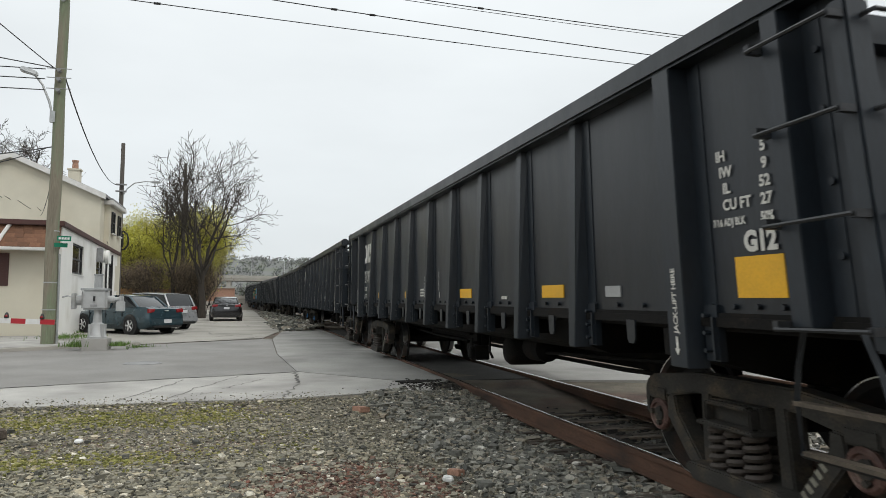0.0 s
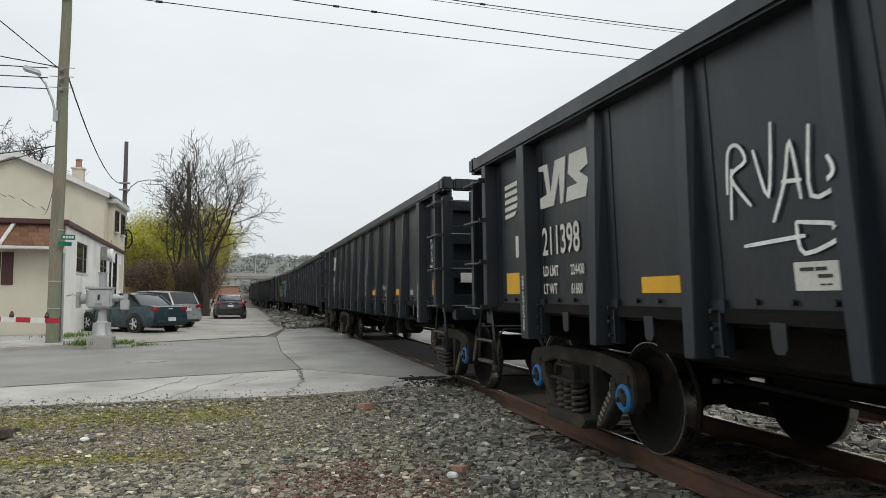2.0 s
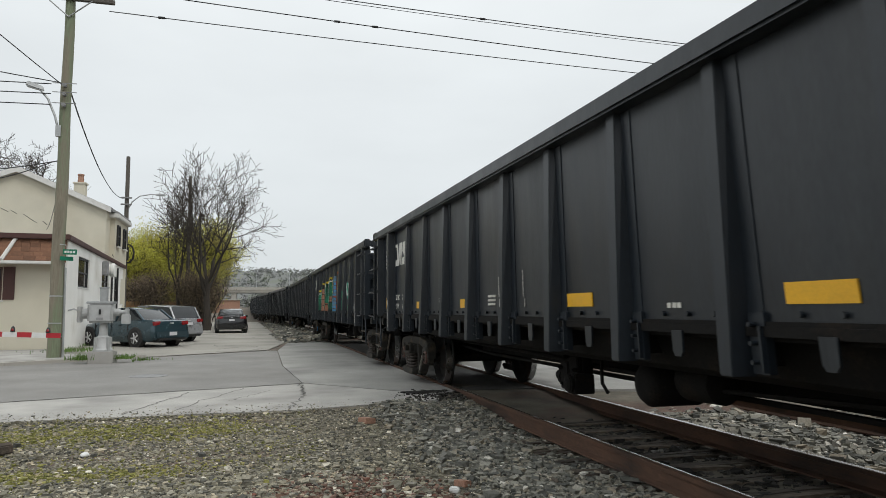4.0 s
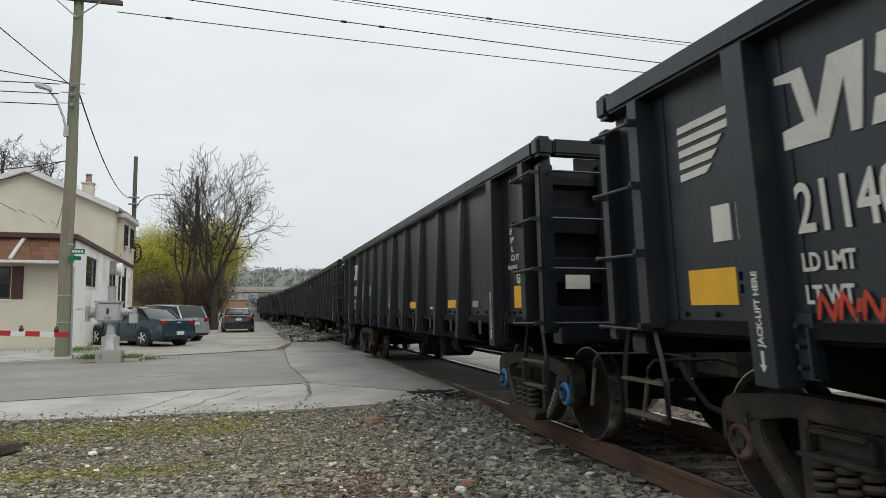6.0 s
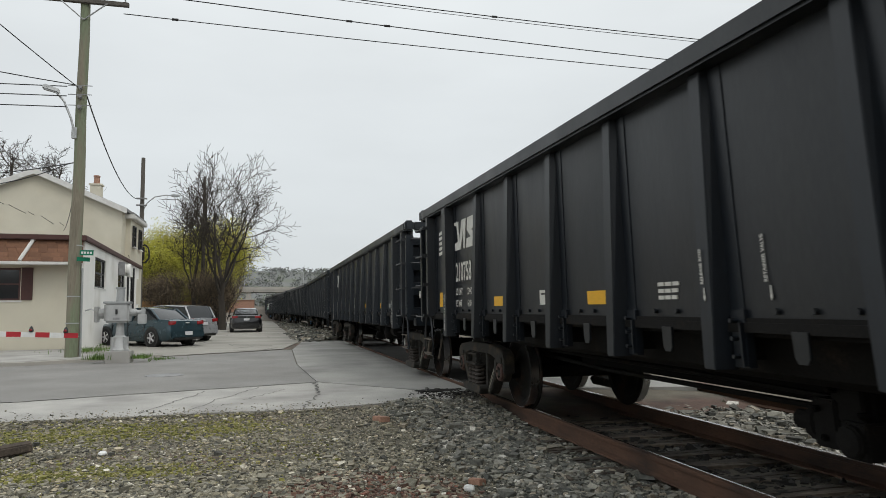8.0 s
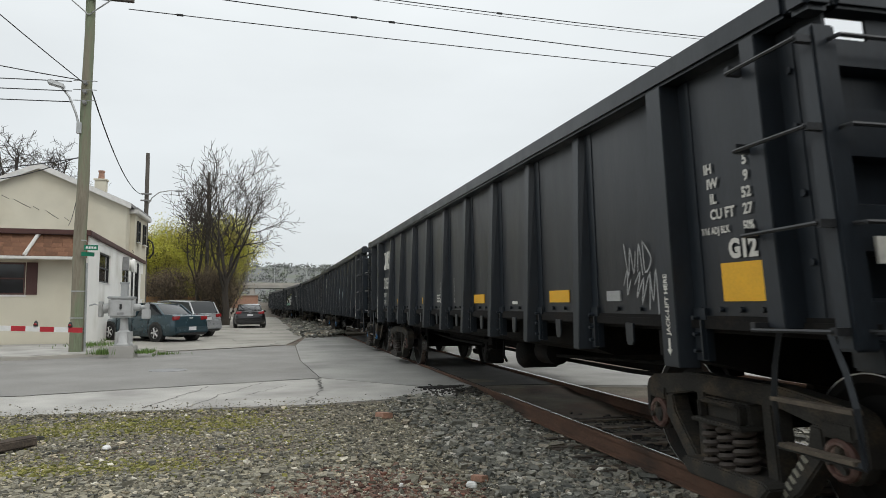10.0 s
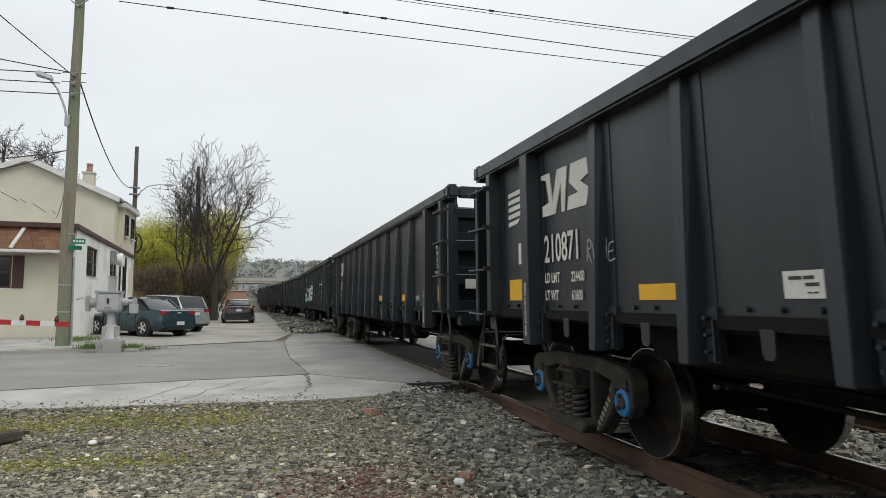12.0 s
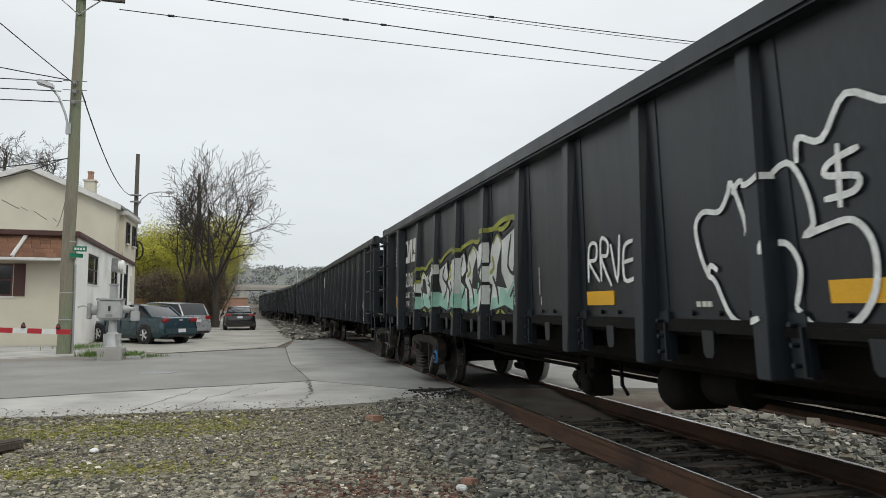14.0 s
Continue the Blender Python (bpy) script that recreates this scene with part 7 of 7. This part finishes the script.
    for pts, rad, d in limbs:
        (trunk if d >= depth - 1 else crown).tube(pts, [max(r, 0.0085) for r in rad], 8 if d >= depth - 1 else (5 if d > 1 else 3))
    part("trunk", trunk, M_BARK, t, smooth=True)
    part("crown", crown, M_TWIG, t, "bare twiggy crown")
    if leaves:
        part("leaves", leaf_mesh(tips, leaves, rng, leaf_size, per, leaf_spread), None, t, "sparse yellow-green young leaves")
    return t


def build_trees():
    spreading_tree(86, pose(-2.75, 50.0, -0.05), 3.2, 6.0, 0.23, 7, "large bare spreading tree beside the lot", 0.06, (0.4, 0.85))
    spreading_tree(12, pose(-4.7, 51.5, -0.05), 3.6, 4.1, 0.15, 4, "bare slender tree beside the lot", 0.08, (0.3, 0.6))
    spreading_tree(17, pose(-4.0, 52.5, -0.05), 3.0, 3.9, 0.11, 3, "bare slender tree beside the lot", 0.08, (0.25, 0.5))
    for i, (x, y, h) in enumerate(((-8.6, 57, 8.6), (-7.0, 58, 9.2), (-5.2, 58.5, 9.2), (-4.4, 60, 10.2), (-3.4, 60, 10.0), (-6.0, 56, 6.5), (-4.0, 57.5, 6.5), (-9.6, 60, 8.0))):
        tree(30 + i, pose(x, y, -0.05), h, 0.1, 5, "young tree with fresh yellow-green leaves", spread=0.5, lift=0.22, leaves=M_LEAF, stems=2, first=0.27, ratio=0.75, leaf_size=0.07, per=15, leaf_spread=0.4)
    for i, (x, y, h) in enumerate(((-6.6, 52.5, 5.0), (-4.0, 52.0, 4.5), (-2.9, 52.0, 5.2), (-3.6, 58.0, 4.5), (-3.0, 54.0, 4.0), (-7.6, 53.5, 4.5)  )):
        tree(60 + i, pose(x, y, -0.05), h, 0.05, 4, "brown brushy thicket with few leaves", spread=0.5, lift=0.2, leaves=M_TAN, stems=5, first=0.3, ratio=0.72, leaf_size=0.05, per=6, leaf_spread=0.3)
    spreading_tree(90, pose(-19.3, 60, -0.05), 9.6, 4.4, 0.3, 9, "bare tree behind the gabled house", 0.03, (0.6, 1.3))
    spreading_tree(91, pose(-17.2, 63, -0.05), 9.6, 4.0, 0.25, 8, "bare tree behind the gabled house", 0.03, (0.5, 1.2))
    f = thing("wooden_fence", "brown cedar board fence behind the cars", "fence", at=pose(-8.4, 53.0, -0.05))
    me = Geo().add([(0, 0, 0), (0.14, 0, 0), (0.14, 0.02, 0), (0, 0.02, 0), (0, 0, 1.95), (0.14, 0, 1.95), (0.14, 0.02, 1.95), (0, 0.02, 1.95), (0.07, 0, 2.02), (0.07, 0.02, 2.02)],
                   [(0, 1, 5, 8, 4), (2, 3, 7, 9, 6), (1, 2, 6, 5), (3, 0, 4, 7), (5, 6, 9, 8), (8, 9, 7, 4), (3, 2, 1, 0)]).mesh("board", M_FENCE)
    for i in range(32):
        ob = new("board", me)
        ob.parent = f
        ob.location = (0.15 * i, 0.004 * (i % 2), 0)
    for z in (0.4, 1.5):
        part("fence_rail", Geo().box(0, 4.8, 0.03, 0.08, z, z + 0.09), M_FENCE, f)


# ---- far off ----
def build_far():
    b = thing("road_overpass", "pale concrete road overpass across the railway", "bridge")
    part("deck", Geo().box(-60, 60, 220, 230, 6.6, 7.3), M_BRIDGE, b, bevel=0.05)
    part("parapet", Geo().box(-60, 60, 219.8, 220.2, 7.3, 8.2), M_BRIDGE, b)
    for x in (-4.6, 14.0):
        part("pier", Geo().box(x - 0.7, x + 0.7, 220.5, 229.5, 0.5, 6.6), M_BRIDGE, b)
    part("abutment", Geo().box(-60, -9, 220.3, 229.8, 0.0, 6.59), M_BANK, b, "earth-brown abutment")
    for i, x in enumerate((-3.0, 1.0, 6.0)):
        q = thing("street_lamp", "slender grey street lamp on the overpass", "street lamp", "overpass lamps", at=pose(x * 2, 229, 7.3))
        part("lamp_post", Geo().rod((0, 0, 0), (0, 0, 6), 0.1, 0.07, n=6), M_GALV, q)
        part("lamp_head", Geo().box(-0.9, 0.1, -0.1, 0.1, 5.9, 6.05), M_GALV, q)
    g = Geo()
    nx, ny = 60, 8
    vs = []
    for j in range(ny):
        for i in range(nx):
            x, y = -420 + 16 * i, 430 + 45 * j
            h = 36 * min(1, j / 5) * (0.9 + 0.25 * noise.noise(Vector((x * 0.008, y * 0.008, 2)))) + 4
            vs.append((x, y, h))
    g.add(vs, [(j * nx + i, j * nx + i + 1, (j + 1) * nx + i + 1, (j + 1) * nx + i) for j in range(ny - 1) for i in range(nx - 1)])
    tagged(part("hillside", g, M_FARTREE), "distant wooded hillside", "hill", kind="structure")
    # woods on the hill: upright fans of twigs and small crowns
    rng = random.Random(21)
    g = Geo()
    for k in range(2600):
        x, y = rng.uniform(-120, 260), rng.uniform(300, 700)
        h = 36 * min(1, max(0, (y - 430) / 225)) * (0.9 + 0.25 * noise.noise(Vector((x * 0.008, y * 0.008, 2)))) + (4 if y > 420 else 2)
        r, t = rng.uniform(1.6, 3.4), rng.uniform(3, 7)
        for q in range(14):
            a = rng.uniform(0, 6.28)
            c = Vector((x + r * rng.uniform(0, 1) * math.cos(a), y + r * 0.5 * math.sin(a), h + t * rng.uniform(0.0, 0.8)))
            w = r * rng.uniform(0.2, 0.42)
            o = len(g.v)
            g.v += [tuple(c + Vector((rng.uniform(-1, 1), rng.uniform(-1, 1), rng.uniform(-1, 1))) * w) for _ in range(4)]
            g.f += [(o, o + 1, o + 2), (o, o + 2, o + 3), (o, o + 3, o + 1), (o + 1, o + 3, o + 2)]
    me = g.mesh("far_woods", M_FARTREE, fix=False)
    tagged(part("far_woods", me, None), "grey-brown spring woods on the far hill, haze put into their colour", "woods", kind="stuff")
    s = thing("brick_shed", "low brick building with a pale roof near the overpass", "building", at=pose(-6.5, 190, 0.7))
    part("wall", Geo().box(-4, 4, 0, 8, 0, 3.2), M_BRICK, s)
    part("roof", Geo().box(-4.3, 4.3, -0.3, 8.3, 3.2, 3.5), M_BRIDGE, s)
    # plain unseen backdrops added right of the tracks and behind the camera, blocking skylight
    for x0, y0, x1, y1, hgt in ((27, -30, 30, 210, 9.0), (-30, -24, 27, -24, 6.0), (-30, -24, -30, 8, 6.0)):
        g = Geo()
        n = 60
        vs = []
        for i in range(n + 1):
            t = i / n
            x, y = x0 + (x1 - x0) * t, y0 + (y1 - y0) * t
            w = 1.5 * noise.noise(Vector((x * 0.2, y * 0.2, 7)))
            h = hgt * (0.8 + 0.35 * noise.noise(Vector((x * 0.13, y * 0.13, 1))))
            for q, z in ((1.2, -0.3), (0.9, h * 0.6), (0.0, h), (-0.9, h * 0.6), (-1.2, -0.3)):
                dx, dy = (q, 0) if abs(x1 - x0) < abs(y1 - y0) else (0, q)
                vs.append((x + dx + (w if dx or x0 == x1 else 0), y + dy, z))
        g.add(vs, [(i * 5 + j, i * 5 + j + 1, i * 5 + 6 + j, i * 5 + 5 + j) for i in range(n) for j in range(4)])
        tagged(part("backdrop", g, M_TAN), "plain unseen backdrop added to block low sky light", "thicket", kind="structure")


# ---- loose stones, weeds and litter ----
def stones_mesh(name, centres, sizes, mat, seed, flat=0.6):
    """Many small angular stones in one mesh; numpy keeps it quick."""
    rng = np.random.default_rng(seed)
    n = len(centres)
    cube = np.array([(-1, -1, -1), (1, -1, -1), (1, 1, -1), (-1, 1, -1), (-1, -1, 1), (1, -1, 1), (1, 1, 1), (-1, 1, 1)], float)
    v = np.tile(cube[None], (n, 1, 1)) * rng.uniform(0.45, 1.0, (n, 8, 3))
    v *= np.stack([rng.uniform(0.8, 1.6, n), rng.uniform(0.55, 1.1, n), rng.uniform(0.3, 0.7, n) * flat / 0.6], 1)[:, None]
    a, b = rng.uniform(0, 6.283, n), rng.normal(0, 0.45, n)
    ca, sa, cb, sb = np.cos(a), np.sin(a), np.cos(b), np.sin(b)
    x, y, z = v[..., 0], v[..., 1], v[..., 2]
    y2, z2 = y * cb[:, None] - z * sb[:, None], y * sb[:, None] + z * cb[:, None]
    v = np.stack([x * ca[:, None] - y2 * sa[:, None], x * sa[:, None] + y2 * ca[:, None], z2], -1)
    v = v * (sizes[:, None, None] * 0.5) + centres[:, None]
    faces = np.array([(3, 2, 1, 0), (4, 5, 6, 7), (0, 1, 5, 4), (1, 2, 6, 5), (2, 3, 7, 6), (3, 0, 4, 7)])
    f = (faces[None] + 8 * np.arange(n)[:, None, None]).reshape(-1)
    me = bpy.data.meshes.new(name)
    me.vertices.add(n * 8)
    me.vertices.foreach_set("co", v.reshape(-1).astype(np.float32))
    me.loops.add(len(f))
    me.loops.foreach_set("vertex_index", f.astype(np.int32))
    me.polygons.add(n * 6)
    me.polygons.foreach_set("loop_start", np.arange(0, n * 24, 4, dtype=np.int32))
    me.update(calc_edges=True)
    me.shade_flat()
    me.materials.append(mat)
    return me


def island_material(name, colours, rough=0.85):
    m = bpy.data.materials.new(name)
    m.use_nodes = True
    nt = m.node_tree
    b = nt.nodes["Principled BSDF"]
    geo = nt.nodes.new("ShaderNodeNewGeometry")
    ramp = nt.nodes.new("ShaderNodeValToRGB")
    el = ramp.color_ramp.elements
    while len(el) < len(colours):
        el.new(0.5)
    for i, (p, c) in enumerate(colours):
        el[i].position, el[i].color = p, (*c, 1)
    nt.links.new(geo.outputs["Random Per Island"], ramp.inputs[0])
    n = nt.nodes.new("ShaderNodeTexNoise")
    n.inputs["Scale"].default_value = 45
    tc = nt.nodes.new("ShaderNodeTexCoord")
    nt.links.new(tc.outputs["Object"], n.inputs[0])
    r = nt.nodes.new("ShaderNodeMapRange")
    r.inputs[1].default_value, r.inputs[2].default_value, r.inputs[3].default_value, r.inputs[4].default_value = 0.25, 0.75, 0.7, 1.3
    nt.links.new(n.outputs["Fac"], r.inputs[0])
    vm = nt.nodes.new("ShaderNodeVectorMath")
    vm.operation = 'SCALE'
    nt.links.new(ramp.outputs[0], vm.inputs[0])
    nt.links.new(r.outputs[0], vm.inputs["Scale"])
    nt.links.new(vm.outputs[0], b.inputs["Base Color"])
    b.inputs["Roughness"].default_value = rough
    b.inputs["Specular IOR Level"].default_value = 0.3
    return m


def scatter(name, label, n, x0, x1, y0, y1, size, mat, seed, keep=None, z=None, flat=0.6):
    rng = np.random.default_rng(seed)
    x, y = rng.uniform(x0, x1, n), rng.uniform(y0, y1, n)
    if keep is not None:
        k = np.array([keep(a, b) > rng.random() for a, b in zip(x, y)])
        x, y = x[k], y[k]
    s = np.exp(rng.normal(np.log(size), 0.35, len(x)))
    h = np.array([(ground_height(a, b) if z is None else z(a, b)) for a, b in zip(x, y)])
    c = np.stack([x, y, h + s * rng.uniform(-0.05, 0.3, len(x))], 1)
    return tagged(part(name, stones_mesh(name, c, s, mat, seed + 1, flat), None), label, "gravel", kind="stuff")


def patchy(x, y, f=0.8, o=0.0):
    return noise.noise(Vector((x * f + o, y * f, o))) * 0.5 + 0.5


def red_zone(x, y):
    return max(0.0, 1 - ((x - 0.75) / 0.95) ** 2 - ((y - 5.5) / 1.1) ** 2)


def moss_zone(x, y):
    a = max(0, 1 - abs(y - 9.0 - 0.05 * x) / 0.55) * (1 if x < -0.3 else max(0, 1 - (x + 0.3) / 0.8))
    b = max(0, 1 - abs(y - 6.95 + 0.02 * x) / 0.42) * max(0, min(1, (0.2 - x) / 1.2))
    return max(a, b, 0.16 * patchy(x, y, 1.3, 5.0) if y > 5.8 and x < 0.8 else 0.0) * (0.45 + 0.9 * patchy(x, y, 2.2, 3.0))


def build_loose():
    grey = island_material("grey_gravel_stones", [(0.0, (0.07, 0.07, 0.062)), (0.3, (0.165, 0.155, 0.12)), (0.6, (0.29, 0.267, 0.195)), (0.82, (0.235, 0.225, 0.19)), (0.95, (0.42, 0.36, 0.25)), (1.0, (0.7, 0.67, 0.58))])
    ballast = island_material("grey_ballast_stones", [(0.0, (0.07, 0.073, 0.067)), (0.35, (0.165, 0.162, 0.14)), (0.75, (0.3, 0.29, 0.245)), (0.93, (0.28, 0.24, 0.18)), (1.0, (0.7, 0.68, 0.62))])
    red = island_material("reddish_fine_gravel", [(0.0, (0.05, 0.03, 0.024)), (0.4, (0.15, 0.09, 0.068)), (0.7, (0.2, 0.14, 0.105)), (0.9, (0.2, 0.085, 0.06)), (1.0, (0.36, 0.32, 0.27))])
    # near-black stones: soot plus the train's shade put into the colour
    dark = island_material("soot_and_shade_dark_stones", [(0.0, (0.02, 0.019, 0.018)), (0.6, (0.045, 0.042, 0.038)), (0.95, (0.08, 0.074, 0.066)), (1.0, (0.25, 0.24, 0.22))])
    weeds = island_material("moss_tufts", [(0.0, (0.1, 0.105, 0.03)), (0.5, (0.21, 0.205, 0.06)), (0.8, (0.3, 0.28, 0.09)), (1.0, (0.3, 0.26, 0.17))])
    edge = lambda x, y: 1.0 if y < 9.72 + 0.08 * patchy(x, y, 5) + (0.25 * max(0, x - 1.2)) else 0.0
    scatter("coarse_gravel", "coarse grey gravel on the ground", 26000, -4.2, 1.4, 4.2, 7.0, 0.036, grey, 1,
            lambda x, y: (1 - moss_zone(x, y)) * max(0.05, min(1, (6.9 - y) / 1.0 + 0.9 * (patchy(x, y) - 0.5))) * (1 - 0.9 * red_zone(x, y)))
    scatter("fine_gravel", "fine grey gravel on the ground", 46000, -4.6, 2.6, 4.2, 9.9, 0.025, grey, 3, lambda x, y: edge(x, y) * (1 - 0.8 * moss_zone(x, y)) * (1 - 0.6 * red_zone(x, y)))
    scatter("red_gravel", "reddish fine gravel on the ground", 16000, -0.3, 2.0, 4.2, 6.9, 0.022, red, 5, lambda x, y: min(1, 1.6 * red_zone(x, y)))
    scatter("ballast_shoulder", "grey angular ballast beside the rail", 30000, 1.0, 3.27, 4.0, 11.2, 0.04, ballast, 7,
            lambda x, y: (1 if y < 9.9 + 0.55 * max(0, x - 1.2) else 0) * max(0, min(1, (x - 1.6) / 0.9 + 0.5 * (patchy(x, y) - 0.5))),
            z=lambda x, y: ground_height(x, y) + 0.012 - 0.012 * max(0.0, min(1.0, (x - 2.3) / 0.4)))
    scatter("track_ballast", "ballast between the ties, dark with soot and painted train shade", 7000, 3.42, 4.76, 2.0, 11.3, 0.055, dark, 9, z=lambda x, y: -0.235)
    scatter("ballast_between_tracks", "grey angular ballast between the tracks", 14000, 4.95, 9.6, 2.5, 10.6, 0.065, ballast, 11, z=lambda x, y: -0.2 if x < 6.95 else -0.225)
    scatter("far_ballast", "grey ballast heap beyond the crossing", 9000, 1.2, 3.25, 29.5, 75, 0.11, ballast, 13,
            lambda x, y: 1 if x > 1.35 + 0.35 * math.sin(y * 0.3) - 0.004 * (y - 30) and y > 30.2 + (3.2 - x) * -0.6 else 0, z=lambda x, y: -0.06 + 0.12 * max(0, x - 1.4) + bend(y)[1])
    scatter("moss", "yellow-green moss and low weeds among the gravel", 48000, -5.5, 1.0, 6.2, 9.8, 0.02, weeds, 15, lambda x, y: edge(x, y) * min(1, 1.2 * moss_zone(x, y)), flat=0.9)
    scatter("road_grit", "loose grit on the road edge", 3500, -4.5, 3.2, 9.6, 11.2, 0.014, grey, 17, lambda x, y: max(0, 1 - (y - 9.8) / 1.0) ** 2, z=lambda x, y: -0.037)
    scatter("road_grit", "loose grit beside the hole in the crossing", 900, 2.0, 3.25, 10.2, 12.0, 0.03, dark, 19, lambda x, y: max(0, 1 - math.hypot(x - 2.95, y - 10.75) / 0.9), z=lambda x, y: -0.033)

    # grass at the foot of the gate mechanism and along the wall
    rng = random.Random(4)
    g = Geo()
    for cx, cy, rx, ry, n, hgt in ((-4.0, 19.75, 0.3, 0.2, 260, 0.14), (-3.2, 19.9, 0.35, 0.2, 220, 0.12), (-5.3, 24.6, 0.6, 1.4, 380, 0.1), (-2.7, 20.4, 0.4, 0.3, 120, 0.08), (-6.2, 29.5, 0.3, 3.5, 400, 0.12)):
        for i in range(n):
            x, y = cx + rng.gauss(0, rx * 0.6), cy + rng.gauss(0, ry * 0.6)
            z = 0.06 if y < 25 and x < -2.9 else -0.02
            h, a = hgt * rng.uniform(0.5, 1.4), rng.uniform(0, 6.28)
            dx, dy, w = math.cos(a) * h * 0.4, math.sin(a) * h * 0.4, 0.012
            o = len(g.v)
            g.v += [(x - w * math.sin(a), y + w * math.cos(a), z), (x + w * math.sin(a), y - w * math.cos(a), z), (x + dx, y + dy, z + h)]
            g.f.append((o, o + 1, o + 2))
    tagged(part("grass", g.mesh("grass", M_GRASS, fix=False), None), "short green grass tufts", "grass", kind="stuff")

    # litter: a dark timber, a brick, pale scraps
    g = Geo().prism([(0, 0), (0.1, -0.01), (0.13, 0.04), (0.1, 0.09), (0.02, 0.1)], "y", 0.0, 0.95)
    tagged(part("timber_scrap", g, M_TIE, bevel=0.01, at=pose(-2.92, 7.45, -0.15, 0, 0, -38)), "dark weathered timber lying in the gravel", "timber")
    for nm, lab, x, y, sx, sy, sz, m in (("brick", "red brick lying in the ballast", 1.45, 9.0, 0.22, 0.13, 0.07, M_BRICK), ("brick", "broken red brick lying in the ballast", 1.72, 5.72, 0.13, 0.08, 0.05, M_BRICK),
                                     ("stone", "flat white stone in the gravel", -1.55, 7.85, 0.13, 0.09, 0.03, M_GWHITE), ("paper_scrap", "crumpled white scrap in the gravel", 1.6, 5.52, 0.12, 0.08, 0.05, M_GWHITE),
                                     ("stone", "small white stone in the gravel", 1.05, 5.62, 0.05, 0.04, 0.03, M_GWHITE), ("stone", "pale rounded stone in the ballast", 2.25, 7.1, 0.11, 0.09, 0.07, M_CONC),
                                     ("stick", "pale stick lying in the ballast", 2.55, 5.75, 0.05, 0.24, 0.03, M_STEP)):
        g = Geo().lathe([(-0.5, 0.34), (-0.3, 0.5), (0.25, 0.48), (0.5, 0.3)], (0, 0, 0), "z", 7)
        if nm == "brick":
            g = Geo().box(-0.5, 0.5, -0.5, 0.5, -0.5, 0.5)
        g.v = [(a * sx * (1 + 0.1 * math.sin(9 * b)), b * sy, c * sz) for a, b, c in g.v]
        tagged(part(nm, g, m, bevel=0.006, at=pose(x, y, ground_height(x, y) + 0.03, 4, 3, 25 + 60 * x)), lab, nm)


def build_cracks():
    """Dark seams and cracks lying on the paving."""
    g = Geo()
    rng = random.Random(6)

    def crack(x0, y0, x1, y1, w, z=-0.0365):
        n = 14
        pts = [(x0 + (x1 - x0) * i / n + rng.gauss(0, 0.03), y0 + (y1 - y0) * i / n + rng.gauss(0, 0.03)) for i in range(n + 1)]
        for (a, b), (c, d) in zip(pts, pts[1:]):
            dx, dy = c - a, d - b
            q = math.hypot(dx, dy) or 1
            px, py = -dy / q * w / 2 * rng.uniform(0.5, 1.3), dx / q * w / 2
            o = len(g.v)
            g.v += [(a + px, b + py, z), (a - px, b - py, z), (c - px, d - py, z), (c + px, d + py, z)]
            g.f.append((o, o + 1, o + 2, o + 3))
    crack(-3.56, 11.74, 0.94, 13.25, 0.035, -0.032)
    crack(-30, 5.3 + 4.9, -3.56, 11.74, 0.035, -0.032)
    crack(0.55, 9.9, 0.85, 11.4, 0.035, -0.038)
    crack(0.85, 11.4, 0.93, 13.3, 0.035, -0.028)
    crack(-1.6, 9.95, -0.9, 12.4, 0.025)
    crack(-1.0, 10.0, -0.1, 12.7, 0.02)
    crack(-0.3, 11.0, 0.3, 12.2, 0.02)
    crack(-2.9, 21.9, 0.6, 24.5, 0.06, -0.027)
    for i in range(14):
        x, y = rng.uniform(-4, 0.8), rng.uniform(24, 42)
        crack(x, y, x + rng.uniform(-2, 2), y + rng.uniform(-2, 3), rng.uniform(0.03, 0.09), -0.027)
    tagged(part("paving_cracks", g.mesh("paving_cracks", M_CRACK, fix=False), None), "dark cracks and seams in the paving", "crack", kind="structure")


build_ground()
build_road()
near_track = build_track(TRACK_X, "near railway track with rusty rails on weathered ties")
far_track = build_track(TRACK2_X, "second railway track with rusty rails on weathered ties")
build_train()
build_tail_cars()
build_graffiti()
build_wing()
build_house()
build_poles()
build_gate()
build_car("sedan", "blue-grey sedan parked beside the white wall", M_TEAL, pose(-2.72, 27.75, -0.03, 0, 0, 45), 4.58, 1.73, 1.45, "sedan")
build_car("estate_car", "grey estate car parked behind the sedan", M_GREYCAR, pose(-2.45, 31.7, -0.03, 0, 0, 46), 4.5, 1.78, 1.55, "suv")
build_car("hatchback", "black hatchback seen from behind on the lot", M_BLKCAR, pose(-0.98, 43.3, -0.03, 0, 0, 3), 4.5, 1.8, 1.42, "hatch")
build_trees()
build_far()
build_cracks()
build_loose()
build_ties(near_track, TRACK_X, -1.0, 11.3)
build_ties(far_track, TRACK2_X, -1.0, 9.5)
motions()
